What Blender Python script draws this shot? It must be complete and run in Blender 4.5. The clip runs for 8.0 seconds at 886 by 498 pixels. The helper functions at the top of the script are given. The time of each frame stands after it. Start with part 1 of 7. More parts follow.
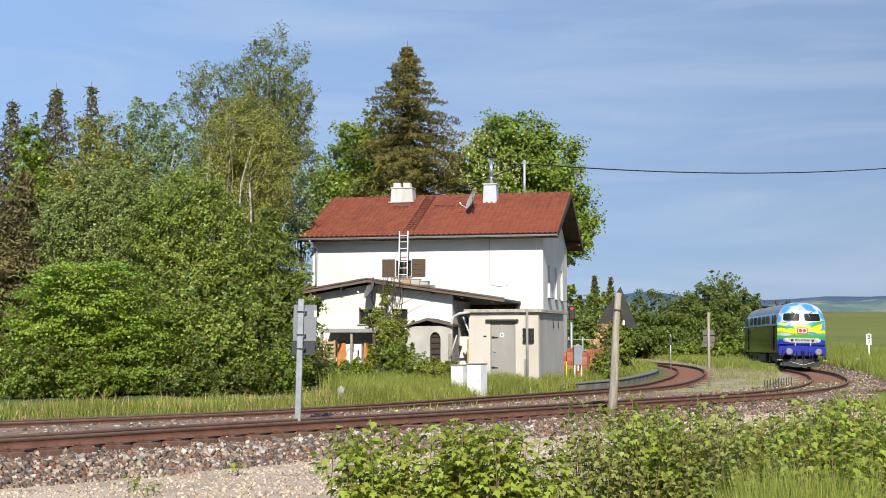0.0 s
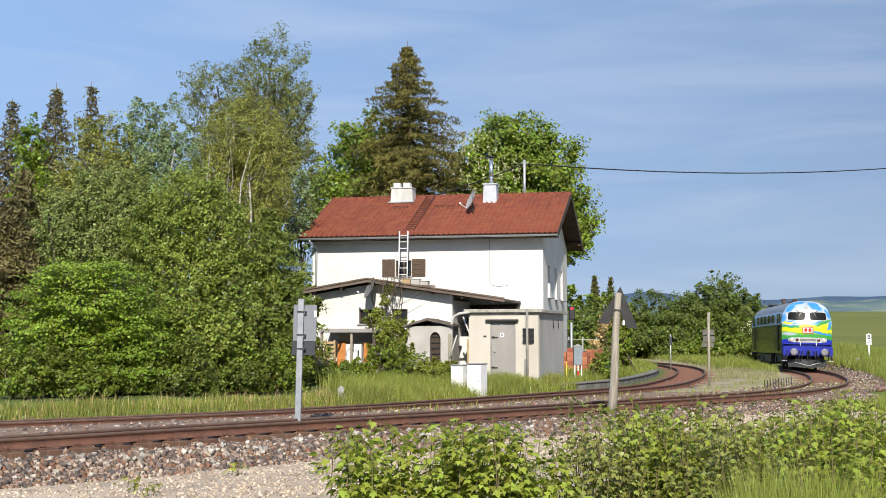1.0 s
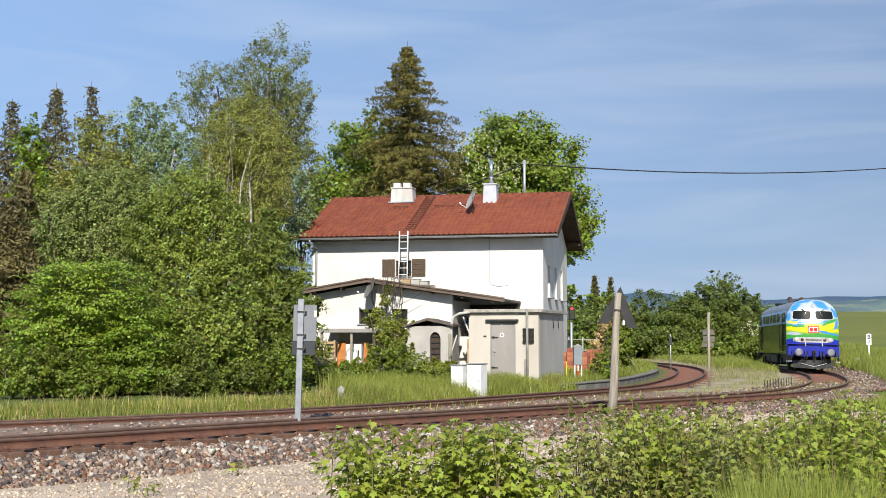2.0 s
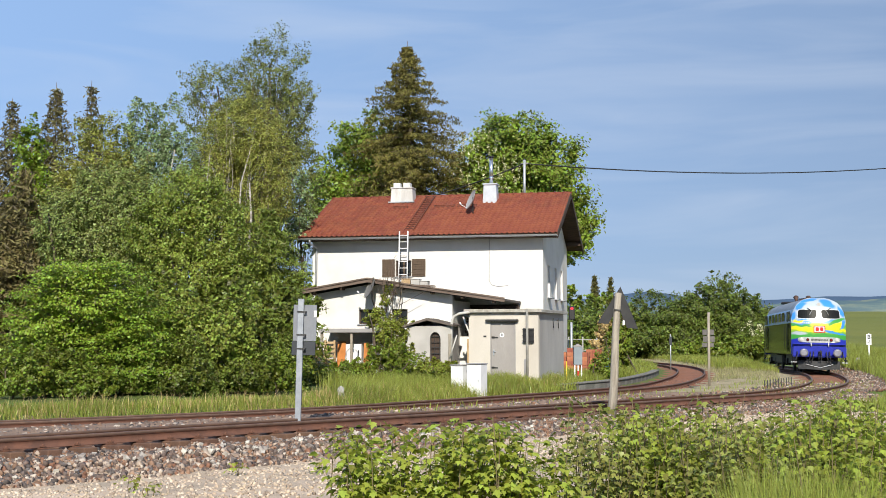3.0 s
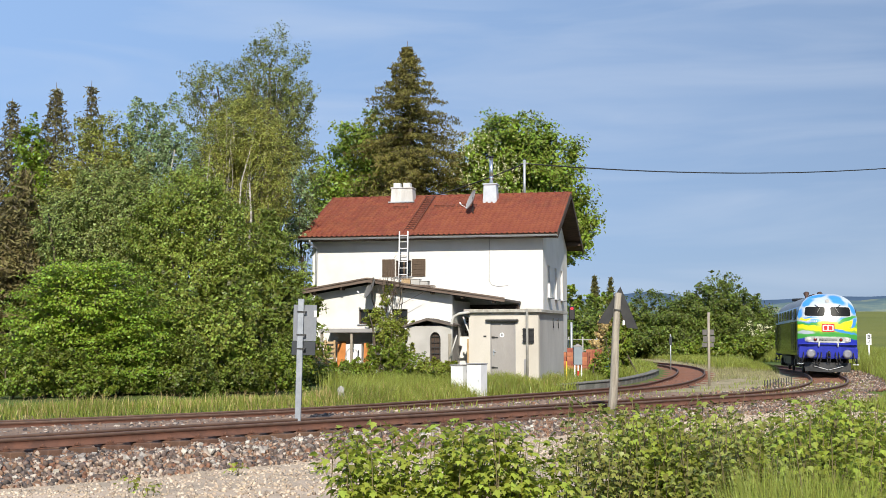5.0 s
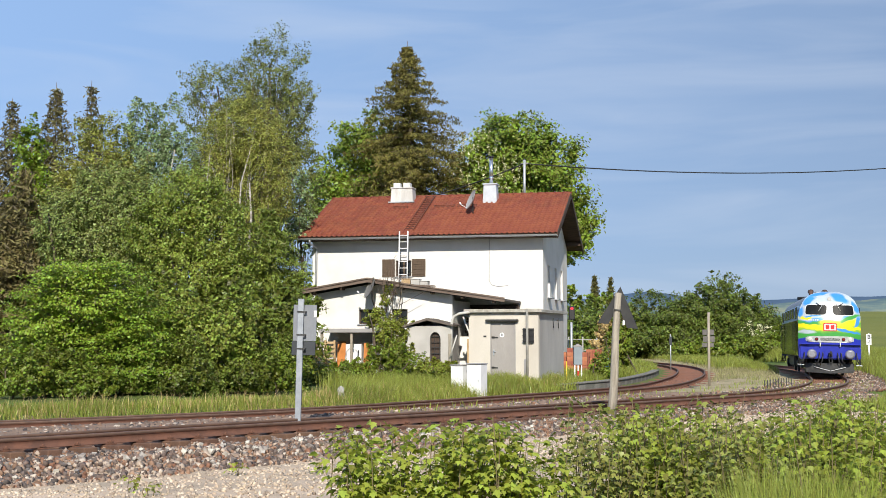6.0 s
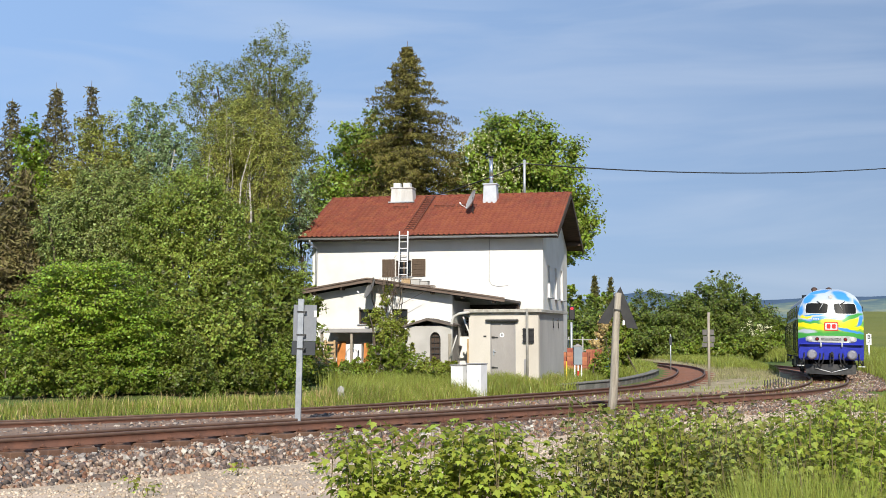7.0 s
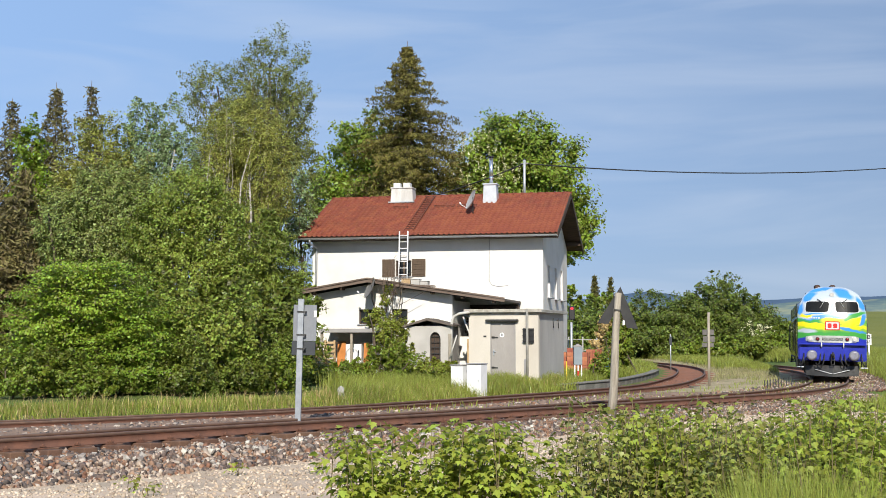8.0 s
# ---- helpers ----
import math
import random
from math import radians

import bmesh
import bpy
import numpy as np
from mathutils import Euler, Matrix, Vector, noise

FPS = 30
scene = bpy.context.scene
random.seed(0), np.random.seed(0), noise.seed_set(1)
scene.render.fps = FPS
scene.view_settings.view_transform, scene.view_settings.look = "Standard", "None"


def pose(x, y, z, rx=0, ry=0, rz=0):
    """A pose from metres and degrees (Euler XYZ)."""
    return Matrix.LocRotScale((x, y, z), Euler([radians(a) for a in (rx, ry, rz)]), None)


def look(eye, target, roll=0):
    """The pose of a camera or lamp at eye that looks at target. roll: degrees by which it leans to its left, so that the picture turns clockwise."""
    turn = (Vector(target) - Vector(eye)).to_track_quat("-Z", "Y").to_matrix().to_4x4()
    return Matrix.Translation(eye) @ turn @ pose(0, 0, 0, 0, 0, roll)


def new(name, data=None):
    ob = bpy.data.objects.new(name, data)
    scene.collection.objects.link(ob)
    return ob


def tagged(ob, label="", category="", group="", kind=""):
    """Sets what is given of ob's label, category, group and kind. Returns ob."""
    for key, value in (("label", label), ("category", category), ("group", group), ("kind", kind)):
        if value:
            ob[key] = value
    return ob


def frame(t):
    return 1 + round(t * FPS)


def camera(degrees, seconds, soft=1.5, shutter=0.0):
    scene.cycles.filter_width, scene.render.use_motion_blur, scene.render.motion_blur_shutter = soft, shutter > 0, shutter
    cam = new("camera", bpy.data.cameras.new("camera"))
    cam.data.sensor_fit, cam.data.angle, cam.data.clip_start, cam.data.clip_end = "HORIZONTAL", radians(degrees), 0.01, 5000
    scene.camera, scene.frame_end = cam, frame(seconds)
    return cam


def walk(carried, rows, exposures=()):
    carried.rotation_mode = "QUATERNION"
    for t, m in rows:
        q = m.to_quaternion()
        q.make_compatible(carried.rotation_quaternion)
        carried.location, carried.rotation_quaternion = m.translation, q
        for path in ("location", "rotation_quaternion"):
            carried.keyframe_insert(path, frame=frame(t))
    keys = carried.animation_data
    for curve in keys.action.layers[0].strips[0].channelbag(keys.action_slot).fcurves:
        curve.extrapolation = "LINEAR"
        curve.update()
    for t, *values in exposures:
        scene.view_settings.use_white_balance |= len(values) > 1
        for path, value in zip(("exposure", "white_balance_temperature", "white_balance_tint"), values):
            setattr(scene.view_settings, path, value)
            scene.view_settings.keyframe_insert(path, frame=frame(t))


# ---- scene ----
# camera on a tripod, it stands still
cam = camera(39.228, 8.0, soft=0.6)
EYE = pose(0, 0, 1.9, 94.082, 0, 0)
walk(cam, [(0.0, EYE), (8.0, EYE)])

# ---- light ----
SUN_AZ, SUN_EL = radians(181), radians(32)
world = bpy.data.worlds.new("sky")
scene.world = world
world.use_nodes = True
wt = world.node_tree
wt.nodes.clear()
w_out = wt.nodes.new("ShaderNodeOutputWorld")
w_bg = wt.nodes.new("ShaderNodeBackground")
w_sky = wt.nodes.new("ShaderNodeTexSky")
w_sky.sky_type = "NISHITA"
w_sky.sun_disc = False
w_sky.sun_elevation, w_sky.sun_rotation = SUN_EL, SUN_AZ
w_sky.altitude, w_sky.air_density, w_sky.dust_density, w_sky.ozone_density = 900, 1.0, 0.5, 1.6
w_co = wt.nodes.new("ShaderNodeTexCoord")
w_map = wt.nodes.new("ShaderNodeMapping")
w_map.inputs["Scale"].default_value = (3.0, 3.0, 22)
w_map.inputs["Rotation"].default_value = (0.0, 0.05, 0.3)
w_noise = wt.nodes.new("ShaderNodeTexNoise")
w_noise.inputs["Scale"].default_value = 1.3
w_noise.inputs["Detail"].default_value = 5
w_noise.inputs["Distortion"].default_value = 0.5
w_ramp = wt.nodes.new("ShaderNodeValToRGB")
w_ramp.color_ramp.elements[0].position = 0.42
w_ramp.color_ramp.elements[1].position = 0.95
w_ramp.color_ramp.elements[1].color = (0.5, 0.5, 0.5, 1)
w_mix = wt.nodes.new("ShaderNodeMixRGB")
w_mix.inputs[2].default_value = (5.0, 5.6, 6.6, 1)
wt.links.new(w_co.outputs["Generated"], w_map.inputs[0])
wt.links.new(w_map.outputs[0], w_noise.inputs[0])
wt.links.new(w_noise.outputs[0], w_ramp.inputs[0])
wt.links.new(w_ramp.outputs[0], w_mix.inputs[0])
w_haze = wt.nodes.new("ShaderNodeMixRGB")
w_haze.inputs[0].default_value = 0.88
w_sep = wt.nodes.new("ShaderNodeSeparateXYZ")
wt.links.new(w_co.outputs["Generated"], w_sep.inputs[0])
w_side = wt.nodes.new("ShaderNodeMapRange")
w_side.inputs[1].default_value, w_side.inputs[2].default_value = -0.4, 0.45
wt.links.new(w_sep.outputs[0], w_side.inputs[0])
w_tint = wt.nodes.new("ShaderNodeMixRGB")
w_tint.inputs[1].default_value, w_tint.inputs[2].default_value = (2.5, 4.0, 6.75, 1), (1.9, 2.68, 4.15, 1)
wt.links.new(w_side.outputs[0], w_tint.inputs[0])
wt.links.new(w_tint.outputs[0], w_haze.inputs[2])
wt.links.new(w_sky.outputs[0], w_haze.inputs[1])
wt.links.new(w_haze.outputs[0], w_mix.inputs[1])
wt.links.new(w_mix.outputs[0], w_bg.inputs[0])
w_bg.inputs[1].default_value = 0.112
wt.links.new(w_bg.outputs[0], w_out.inputs[0])
sun = new("sun", bpy.data.lights.new("sun", "SUN"))
sun.data.energy, sun.data.angle, sun.data.color = 4.8, radians(0.55), (1.0, 0.93, 0.80)
TO_SUN = Vector((math.sin(SUN_AZ) * math.cos(SUN_EL), math.cos(SUN_AZ) * math.cos(SUN_EL), math.sin(SUN_EL)))
sun.matrix_world = look(TO_SUN * 60, (0, 0, 0))
scene.view_settings.exposure = 0.25

# ---- materials ----


def mat(name, a, b=None, scale=3.0, fine=40.0, rough=0.7, metal=0.0, bump=0.2, dist=0.01, stain=None, stain_scale=0.6,
        stain_amount=0.4, island=0.0, obj_rand=0.0, translucent=0.0, stretch=(1, 1, 1), spec=0.4, coat=0.0):
    """A procedural surface: two colours mixed by noise at two scales, stains, relief."""
    m = bpy.data.materials.new(name)
    m.use_nodes = True
    t = m.node_tree
    bs = t.nodes["Principled BSDF"]
    b = b or [c * 0.75 for c in a]
    co = t.nodes.new("ShaderNodeTexCoord")
    mp = t.nodes.new("ShaderNodeMapping")
    mp.inputs["Scale"].default_value = stretch
    t.links.new(co.outputs["Object"], mp.inputs[0])
    n1 = t.nodes.new("ShaderNodeTexNoise")
    n1.inputs["Scale"].default_value, n1.inputs["Detail"].default_value = scale, 4
    n2 = t.nodes.new("ShaderNodeTexNoise")
    n2.inputs["Scale"].default_value, n2.inputs["Detail"].default_value = fine, 3
    t.links.new(mp.outputs[0], n1.inputs[0])
    t.links.new(mp.outputs[0], n2.inputs[0])
    add = t.nodes.new("ShaderNodeMath")
    add.operation = "MULTIPLY_ADD"
    add.inputs[1].default_value, add.inputs[2].default_value = 0.5, -0.25
    t.links.new(n2.outputs[0], add.inputs[0])
    su = t.nodes.new("ShaderNodeMath")
    su.operation = "ADD"
    t.links.new(n1.outputs[0], su.inputs[0])
    t.links.new(add.outputs[0], su.inputs[1])
    rp = t.nodes.new("ShaderNodeValToRGB")
    rp.color_ramp.elements[0].position, rp.color_ramp.elements[1].position = 0.33, 0.67
    rp.color_ramp.elements[0].color, rp.color_ramp.elements[1].color = (*a, 1), (*b, 1)
    t.links.new(su.outputs[0], rp.inputs[0])
    col = rp.outputs[0]
    if stain:
        n3 = t.nodes.new("ShaderNodeTexNoise")
        n3.inputs["Scale"].default_value, n3.inputs["Detail"].default_value = stain_scale, 6
        t.links.new(mp.outputs[0], n3.inputs[0])
        r3 = t.nodes.new("ShaderNodeValToRGB")
        r3.color_ramp.elements[0].position, r3.color_ramp.elements[1].position = 0.5, 0.72
        r3.color_ramp.elements[1].color = (stain_amount, stain_amount, stain_amount, 1)
        t.links.new(n3.outputs[0], r3.inputs[0])
        mx = t.nodes.new("ShaderNodeMixRGB")
        mx.inputs[2].default_value = (*stain, 1)
        t.links.new(r3.outputs[0], mx.inputs[0])
        t.links.new(col, mx.inputs[1])
        col = mx.outputs[0]
    for amount, kind in ((island, "ShaderNodeNewGeometry"), (obj_rand, "ShaderNodeObjectInfo")):
        if amount:
            gi = t.nodes.new(kind)
            src = gi.outputs["Random Per Island"] if kind == "ShaderNodeNewGeometry" else gi.outputs["Random"]
            ma = t.nodes.new("ShaderNodeMapRange")
            ma.inputs[3].default_value, ma.inputs[4].default_value = 1 - amount, 1 + amount
            t.links.new(src, ma.inputs[0])
            hs = t.nodes.new("ShaderNodeHueSaturation")
            t.links.new(ma.outputs[0], hs.inputs["Value"])
            m2 = t.nodes.new("ShaderNodeMapRange")
            m2.inputs[3].default_value, m2.inputs[4].default_value = 0.5 - amount * 0.05, 0.5 + amount * 0.05
            t.links.new(src, m2.inputs[0])
            t.links.new(m2.outputs[0], hs.inputs["Hue"])
            t.links.new(col, hs.inputs["Color"])
            col = hs.outputs[0]
    t.links.new(col, bs.inputs["Base Color"])
    bs.inputs["Roughness"].default_value, bs.inputs["Metallic"].default_value = rough, metal
    bs.inputs["Specular IOR Level"].default_value = spec
    bs.inputs["Coat Weight"].default_value = coat
    bs.inputs["Coat Roughness"].default_value = 0.1
    if bump:
        bp = t.nodes.new("ShaderNodeBump")
        bp.inputs["Strength"].default_value, bp.inputs["Distance"].default_value = bump, dist
        t.links.new(n2.outputs[0], bp.inputs["Height"])
        t.links.new(bp.outputs[0], bs.inputs["Normal"])
    if translucent:
        tr = t.nodes.new("ShaderNodeBsdfTranslucent")
        ms = t.nodes.new("ShaderNodeMixShader")
        ms.inputs[0].default_value = translucent
        t.links.new(col, tr.inputs[0])
        t.links.new(bs.outputs[0], ms.inputs[1])
        t.links.new(tr.outputs[0], ms.inputs[2])
        t.links.new(ms.outputs[0], t.nodes["Material Output"].inputs[0])
    return m


M = {}
M["plaster"] = mat("white_plaster", (0.75, 0.735, 0.715), (0.69, 0.675, 0.65), 1.2, 60, 0.9, bump=0.25, stain=(0.55, 0.53, 0.49), stain_amount=0.35)
M["plaster_grey"] = mat("grey_plaster", (0.50, 0.48, 0.455), (0.40, 0.385, 0.365), 1.5, 50, 0.9, bump=0.3, stain=(0.35, 0.33, 0.30))
M["cream"] = mat("cream_render", (0.62, 0.575, 0.51), (0.54, 0.50, 0.44), 1.4, 45, 0.9, bump=0.3, stain=(0.42, 0.38, 0.32), stretch=(1, 1, 0.35))
M["concrete"] = mat("weathered_concrete", (0.42, 0.41, 0.38), (0.28, 0.27, 0.25), 2.5, 30, 0.92, bump=0.4, stain=(0.14, 0.13, 0.11))
M["tile"] = mat("red_clay_tile", (0.215, 0.054, 0.026), (0.16, 0.042, 0.021), 2.0, 30, 0.7, bump=0.2, stain=(0.12, 0.045, 0.03), stain_amount=0.2, obj_rand=0.10, island=0.12)
M["zinc"] = mat("zinc_sheet", (0.52, 0.54, 0.56), (0.42, 0.44, 0.46), 3, 40, 0.45, metal=0.75, bump=0.05)
M["steel"] = mat("galvanised_steel", (0.55, 0.57, 0.60), (0.42, 0.45, 0.48), 6, 60, 0.5, metal=0.5, bump=0.06)
M["white_metal"] = mat("white_painted_metal", (0.78, 0.78, 0.79), (0.70, 0.71, 0.72), 3, 30, 0.5, bump=0.05, stain=(0.4, 0.38, 0.35), stain_amount=0.3)
M["chimney_white"] = mat("white_chimney_cladding", (0.66, 0.65, 0.63), (0.50, 0.49, 0.47), 3, 30, 0.6, bump=0.15, stain=(0.3, 0.29, 0.27), stretch=(1, 1, 0.3))
M["grey_paint"] = mat("grey_paint", (0.34, 0.33, 0.33), (0.28, 0.27, 0.27), 2, 40, 0.55, bump=0.08, stain=(0.18, 0.17, 0.16))
M["box_grey"] = mat("grey_box_paint", (0.25, 0.29, 0.33), (0.20, 0.24, 0.28), 4, 40, 0.5, bump=0.06)
M["dark_metal"] = mat("dark_metal", (0.06, 0.06, 0.06), (0.035, 0.035, 0.035), 6, 50, 0.5, metal=0.3, bump=0.1)
M["black"] = mat("black_paint", (0.018, 0.018, 0.02), (0.03, 0.03, 0.03), 5, 50, 0.5, bump=0.08)
M["wood_grey"] = mat("weathered_grey_wood", (0.40, 0.36, 0.29), (0.24, 0.21, 0.17), 2.5, 22, 0.85, bump=0.6, stretch=(6, 6, 0.5), stain=(0.12, 0.1, 0.08))
M["wood_dark"] = mat("dark_stained_wood", (0.085, 0.055, 0.038), (0.045, 0.03, 0.022), 2.5, 24, 0.75, bump=0.4, stretch=(1, 5, 5))
M["wood_brown"] = mat("brown_shutter_wood", (0.115, 0.078, 0.05), (0.075, 0.05, 0.034), 3, 30, 0.7, bump=0.3, stretch=(5, 5, 0.6))
M["wood_fascia"] = mat("weathered_brown_board", (0.20, 0.15, 0.12), (0.10, 0.074, 0.06), 2.5, 24, 0.85, bump=0.5, stretch=(0.5, 5, 5), stain=(0.07, 0.055, 0.04))
M["wood_pale"] = mat("pale_pallet_wood", (0.52, 0.38, 0.22), (0.38, 0.26, 0.14), 3, 25, 0.8, bump=0.3)
M["orange"] = mat("orange_wood", (0.55, 0.22, 0.06), (0.42, 0.16, 0.04), 3, 25, 0.7, bump=0.2)
M["glass"] = mat("dark_window_glass", (0.03, 0.035, 0.04), (0.02, 0.022, 0.025), 2, 10, 0.06, bump=0.0, spec=0.8)
M["rust_rail"] = mat("rusty_rail_steel", (0.175, 0.08, 0.053), (0.105, 0.053, 0.039), 3, 40, 0.75, bump=0.25, stain=(0.15, 0.07, 0.042), stain_scale=2.0)
M["rail_head"] = mat("worn_rail_head", (0.17, 0.105, 0.078), (0.11, 0.07, 0.054), 4, 50, 0.6, metal=0.1, bump=0.12)
M["sleeper"] = mat("brown_wooden_sleeper", (0.16, 0.085, 0.055), (0.095, 0.055, 0.038), 3, 30, 0.9, bump=0.6, obj_rand=0.2)
M["rust_bed"] = mat("rust_red_track_bed", (0.32, 0.13, 0.07), (0.22, 0.095, 0.055), 1.5, 35, 0.95, bump=0.8, dist=0.03, stain=(0.22, 0.15, 0.10))
M["brick"] = mat("red_brick", (0.42, 0.15, 0.09), (0.32, 0.11, 0.065), 4, 40, 0.9, bump=0.4, obj_rand=0.25)
M["bark"] = mat("bark", (0.15, 0.115, 0.085), (0.075, 0.06, 0.045), 3, 18, 0.95, bump=0.8, dist=0.03, stretch=(2, 2, 0.5))
M["bark_pale"] = mat("pale_birch_bark", (0.50, 0.47, 0.42), (0.22, 0.19, 0.16), 4, 14, 0.85, bump=0.4, stretch=(1, 1, 2))
M["stem"] = mat("green_brown_stem", (0.16, 0.13, 0.06), (0.11, 0.085, 0.04), 8, 40, 0.8, bump=0.2)


def leafmat(name, a, b, island=0.6, tr=0.3, rough=0.45):
    return mat(name, a, b, 0.35, 3.0, rough, bump=0, island=island, translucent=tr, spec=0.42)


M["leaf_mid"] = leafmat("mid_green_leaves", (0.212, 0.258, 0.030), (0.137, 0.189, 0.022))
M["leaf_bright"] = leafmat("bright_green_leaves", (0.26, 0.345, 0.032), (0.165, 0.24, 0.024))
M["leaf_pale"] = leafmat("pale_grey_green_leaves", (0.29, 0.325, 0.09), (0.19, 0.235, 0.06))
M["leaf_silver"] = leafmat("silvery_green_leaves", (0.29, 0.36, 0.17), (0.19, 0.26, 0.11))
M["leaf_chestnut"] = leafmat("chestnut_leaves", (0.250, 0.317, 0.036), (0.162, 0.224, 0.028))
M["leaf_dark"] = leafmat("dark_hedge_leaves", (0.155, 0.180, 0.024), (0.100, 0.128, 0.018))
M["leaf_maple"] = leafmat("young_maple_leaves", (0.38, 0.42, 0.058), (0.245, 0.29, 0.042), island=0.45, tr=0.4, rough=0.45)
M["leaf_maple_dull"] = leafmat("olive_bramble_leaves", (0.31, 0.32, 0.07), (0.20, 0.205, 0.052), island=0.45)
M["blossom"] = leafmat("white_blossom", (0.800, 0.800, 0.525), (0.775, 0.675, 0.413), island=0.2, tr=0.2)
M["needle"] = leafmat("spruce_needles", (0.137, 0.123, 0.024), (0.087, 0.086, 0.018), island=0.5, tr=0.15, rough=0.6)
M["needle_brown"] = leafmat("dull_spruce_needles", (0.185, 0.15, 0.055), (0.105, 0.094, 0.037), island=0.5, tr=0.15, rough=0.6)
M["grass"] = leafmat("tall_grass", (0.322, 0.352, 0.069), (0.227, 0.267, 0.050), island=0.4, tr=0.35)
M["grass_dry"] = leafmat("dry_grass_stalks", (0.651, 0.486, 0.237), (0.465, 0.351, 0.150), island=0.35, tr=0.25)
M["ivy"] = leafmat("climber_leaves", (0.276, 0.300, 0.041), (0.187, 0.214, 0.030))


def mat_ground():
    """Soil and grass near the line, meadow further off, gravel path before the ballast."""
    m = mat("meadow_ground", (0.115, 0.165, 0.03), (0.075, 0.11, 0.022), 0.5, 9, 0.95, bump=0.9, dist=0.06,
            stain=(0.16, 0.135, 0.07), stain_scale=0.25, stain_amount=0.5)
    return m




def mat_stones(name, colours):
    """Broken stone: each stone takes one of several colours."""
    m = mat(name, (0.3, 0.3, 0.3), None, 6, 25, 0.9, bump=0.5, dist=0.02)
    t = m.node_tree
    gi = t.nodes.new("ShaderNodeNewGeometry")
    rp = t.nodes.new("ShaderNodeValToRGB")
    rp.color_ramp.interpolation = "CONSTANT"
    for k, c in enumerate(colours):
        e = rp.color_ramp.elements[k] if k < 2 else rp.color_ramp.elements.new(k / len(colours))
        e.position, e.color = k / len(colours), (*c, 1)
    t.links.new(gi.outputs["Random Per Island"], rp.inputs[0])
    n = t.nodes.new("ShaderNodeTexNoise")
    n.inputs["Scale"].default_value, n.inputs["Detail"].default_value = 9, 4
    co = t.nodes.new("ShaderNodeTexCoord")
    t.links.new(co.outputs["Object"], n.inputs[0])
    hs = t.nodes.new("ShaderNodeHueSaturation")
    mr = t.nodes.new("ShaderNodeMapRange")
    mr.inputs[1].default_value, mr.inputs[2].default_value, mr.inputs[3].default_value, mr.inputs[4].default_value = 0.3, 0.7, 0.65, 1.25
    t.links.new(n.outputs[0], mr.inputs[0])
    t.links.new(mr.outputs[0], hs.inputs["Value"])
    t.links.new(rp.outputs[0], hs.inputs["Color"])
    t.links.new(hs.outputs[0], t.nodes["Principled BSDF"].inputs["Base Color"])
    return m


M["ballast"] = mat_stones("crushed_stone", [(0.15, 0.117, 0.10), (0.30, 0.225, 0.18), (0.22, 0.11, 0.07), (0.095, 0.078, 0.072), (0.42, 0.335, 0.27), (0.26, 0.145, 0.09), (0.19, 0.145, 0.125),
                                            (0.33, 0.225, 0.16), (0.12, 0.085, 0.07), (0.48, 0.41, 0.345), (0.27, 0.165, 0.11), (0.17, 0.12, 0.10)])
M["ground"] = mat_ground()
M["field"] = mat("sunlit_meadow", (0.155, 0.165, 0.024), (0.11, 0.132, 0.021), 0.05, 2.5, 0.95, bump=0.8, dist=0.08, stain=(0.25, 0.22, 0.05), stain_scale=0.02, stretch=(0.6, 2.2, 1))
M["brown_bed"] = mat("brown_trackside_soil", (0.30, 0.20, 0.14), (0.19, 0.125, 0.09), 1.6, 24, 0.95, bump=0.9, dist=0.03, stain=(0.36, 0.29, 0.22), stain_scale=0.9)
M["path"] = mat("pale_fine_gravel", (0.58, 0.45, 0.34), (0.42, 0.325, 0.24), 1.2, 30, 0.95, bump=0.9, dist=0.02, stain=(0.25, 0.22, 0.17))
M["dry_soil"] = mat("dry_grassy_soil", (0.42, 0.34, 0.22), (0.30, 0.25, 0.14), 0.9, 14, 0.95, bump=0.8, dist=0.04, stain=(0.15, 0.17, 0.05), stain_scale=0.5)

# ---- mesh tools ----


def box(bm, a, b, m=None):
    """A box between two corners, after the transform m."""
    vs = [bm.verts.new((x, y, z)) for z in (a[2], b[2]) for y in (a[1], b[1]) for x in (a[0], b[0])]
    for f in ((0, 2, 3, 1), (4, 5, 7, 6), (0, 1, 5, 4), (2, 6, 7, 3), (0, 4, 6, 2), (1, 3, 7, 5)):
        bm.faces.new([vs[i] for i in f])
    if m:
        bmesh.ops.transform(bm, matrix=m, verts=vs)
    return vs


def ring(p, n, r, seg):
    n = n.normalized()
    u = n.orthogonal().normalized()
    v = n.cross(u)
    return [p + (u * math.cos(2 * math.pi * i / seg) + v * math.sin(2 * math.pi * i / seg)) * r for i in range(seg)]


def tube(bm, pts, radii, seg=8, cap=True):
    """A round rod along points with a radius at each."""
    pts = [Vector(p) for p in pts]
    if not hasattr(radii, "__len__"):
        radii = [radii] * len(pts)
    d0 = (pts[1] - pts[0]).normalized()
    u = d0.orthogonal().normalized()
    rows = []
    for i, p in enumerate(pts):
        d = (pts[min(i + 1, len(pts) - 1)] - pts[max(i - 1, 0)]).normalized()
        u = (u - d * u.dot(d)).normalized()
        v = d.cross(u)
        rows.append([bm.verts.new(p + (u * math.cos(2 * math.pi * k / seg) + v * math.sin(2 * math.pi * k / seg)) * radii[i]) for k in range(seg)])
    for a, b in zip(rows, rows[1:]):
        for k in range(seg):
            f = bm.faces.new((a[k], a[(k + 1) % seg], b[(k + 1) % seg], b[k]))
            f.smooth = True
    if cap:
        bm.faces.new(rows[0][::-1])
        bm.faces.new(rows[-1])


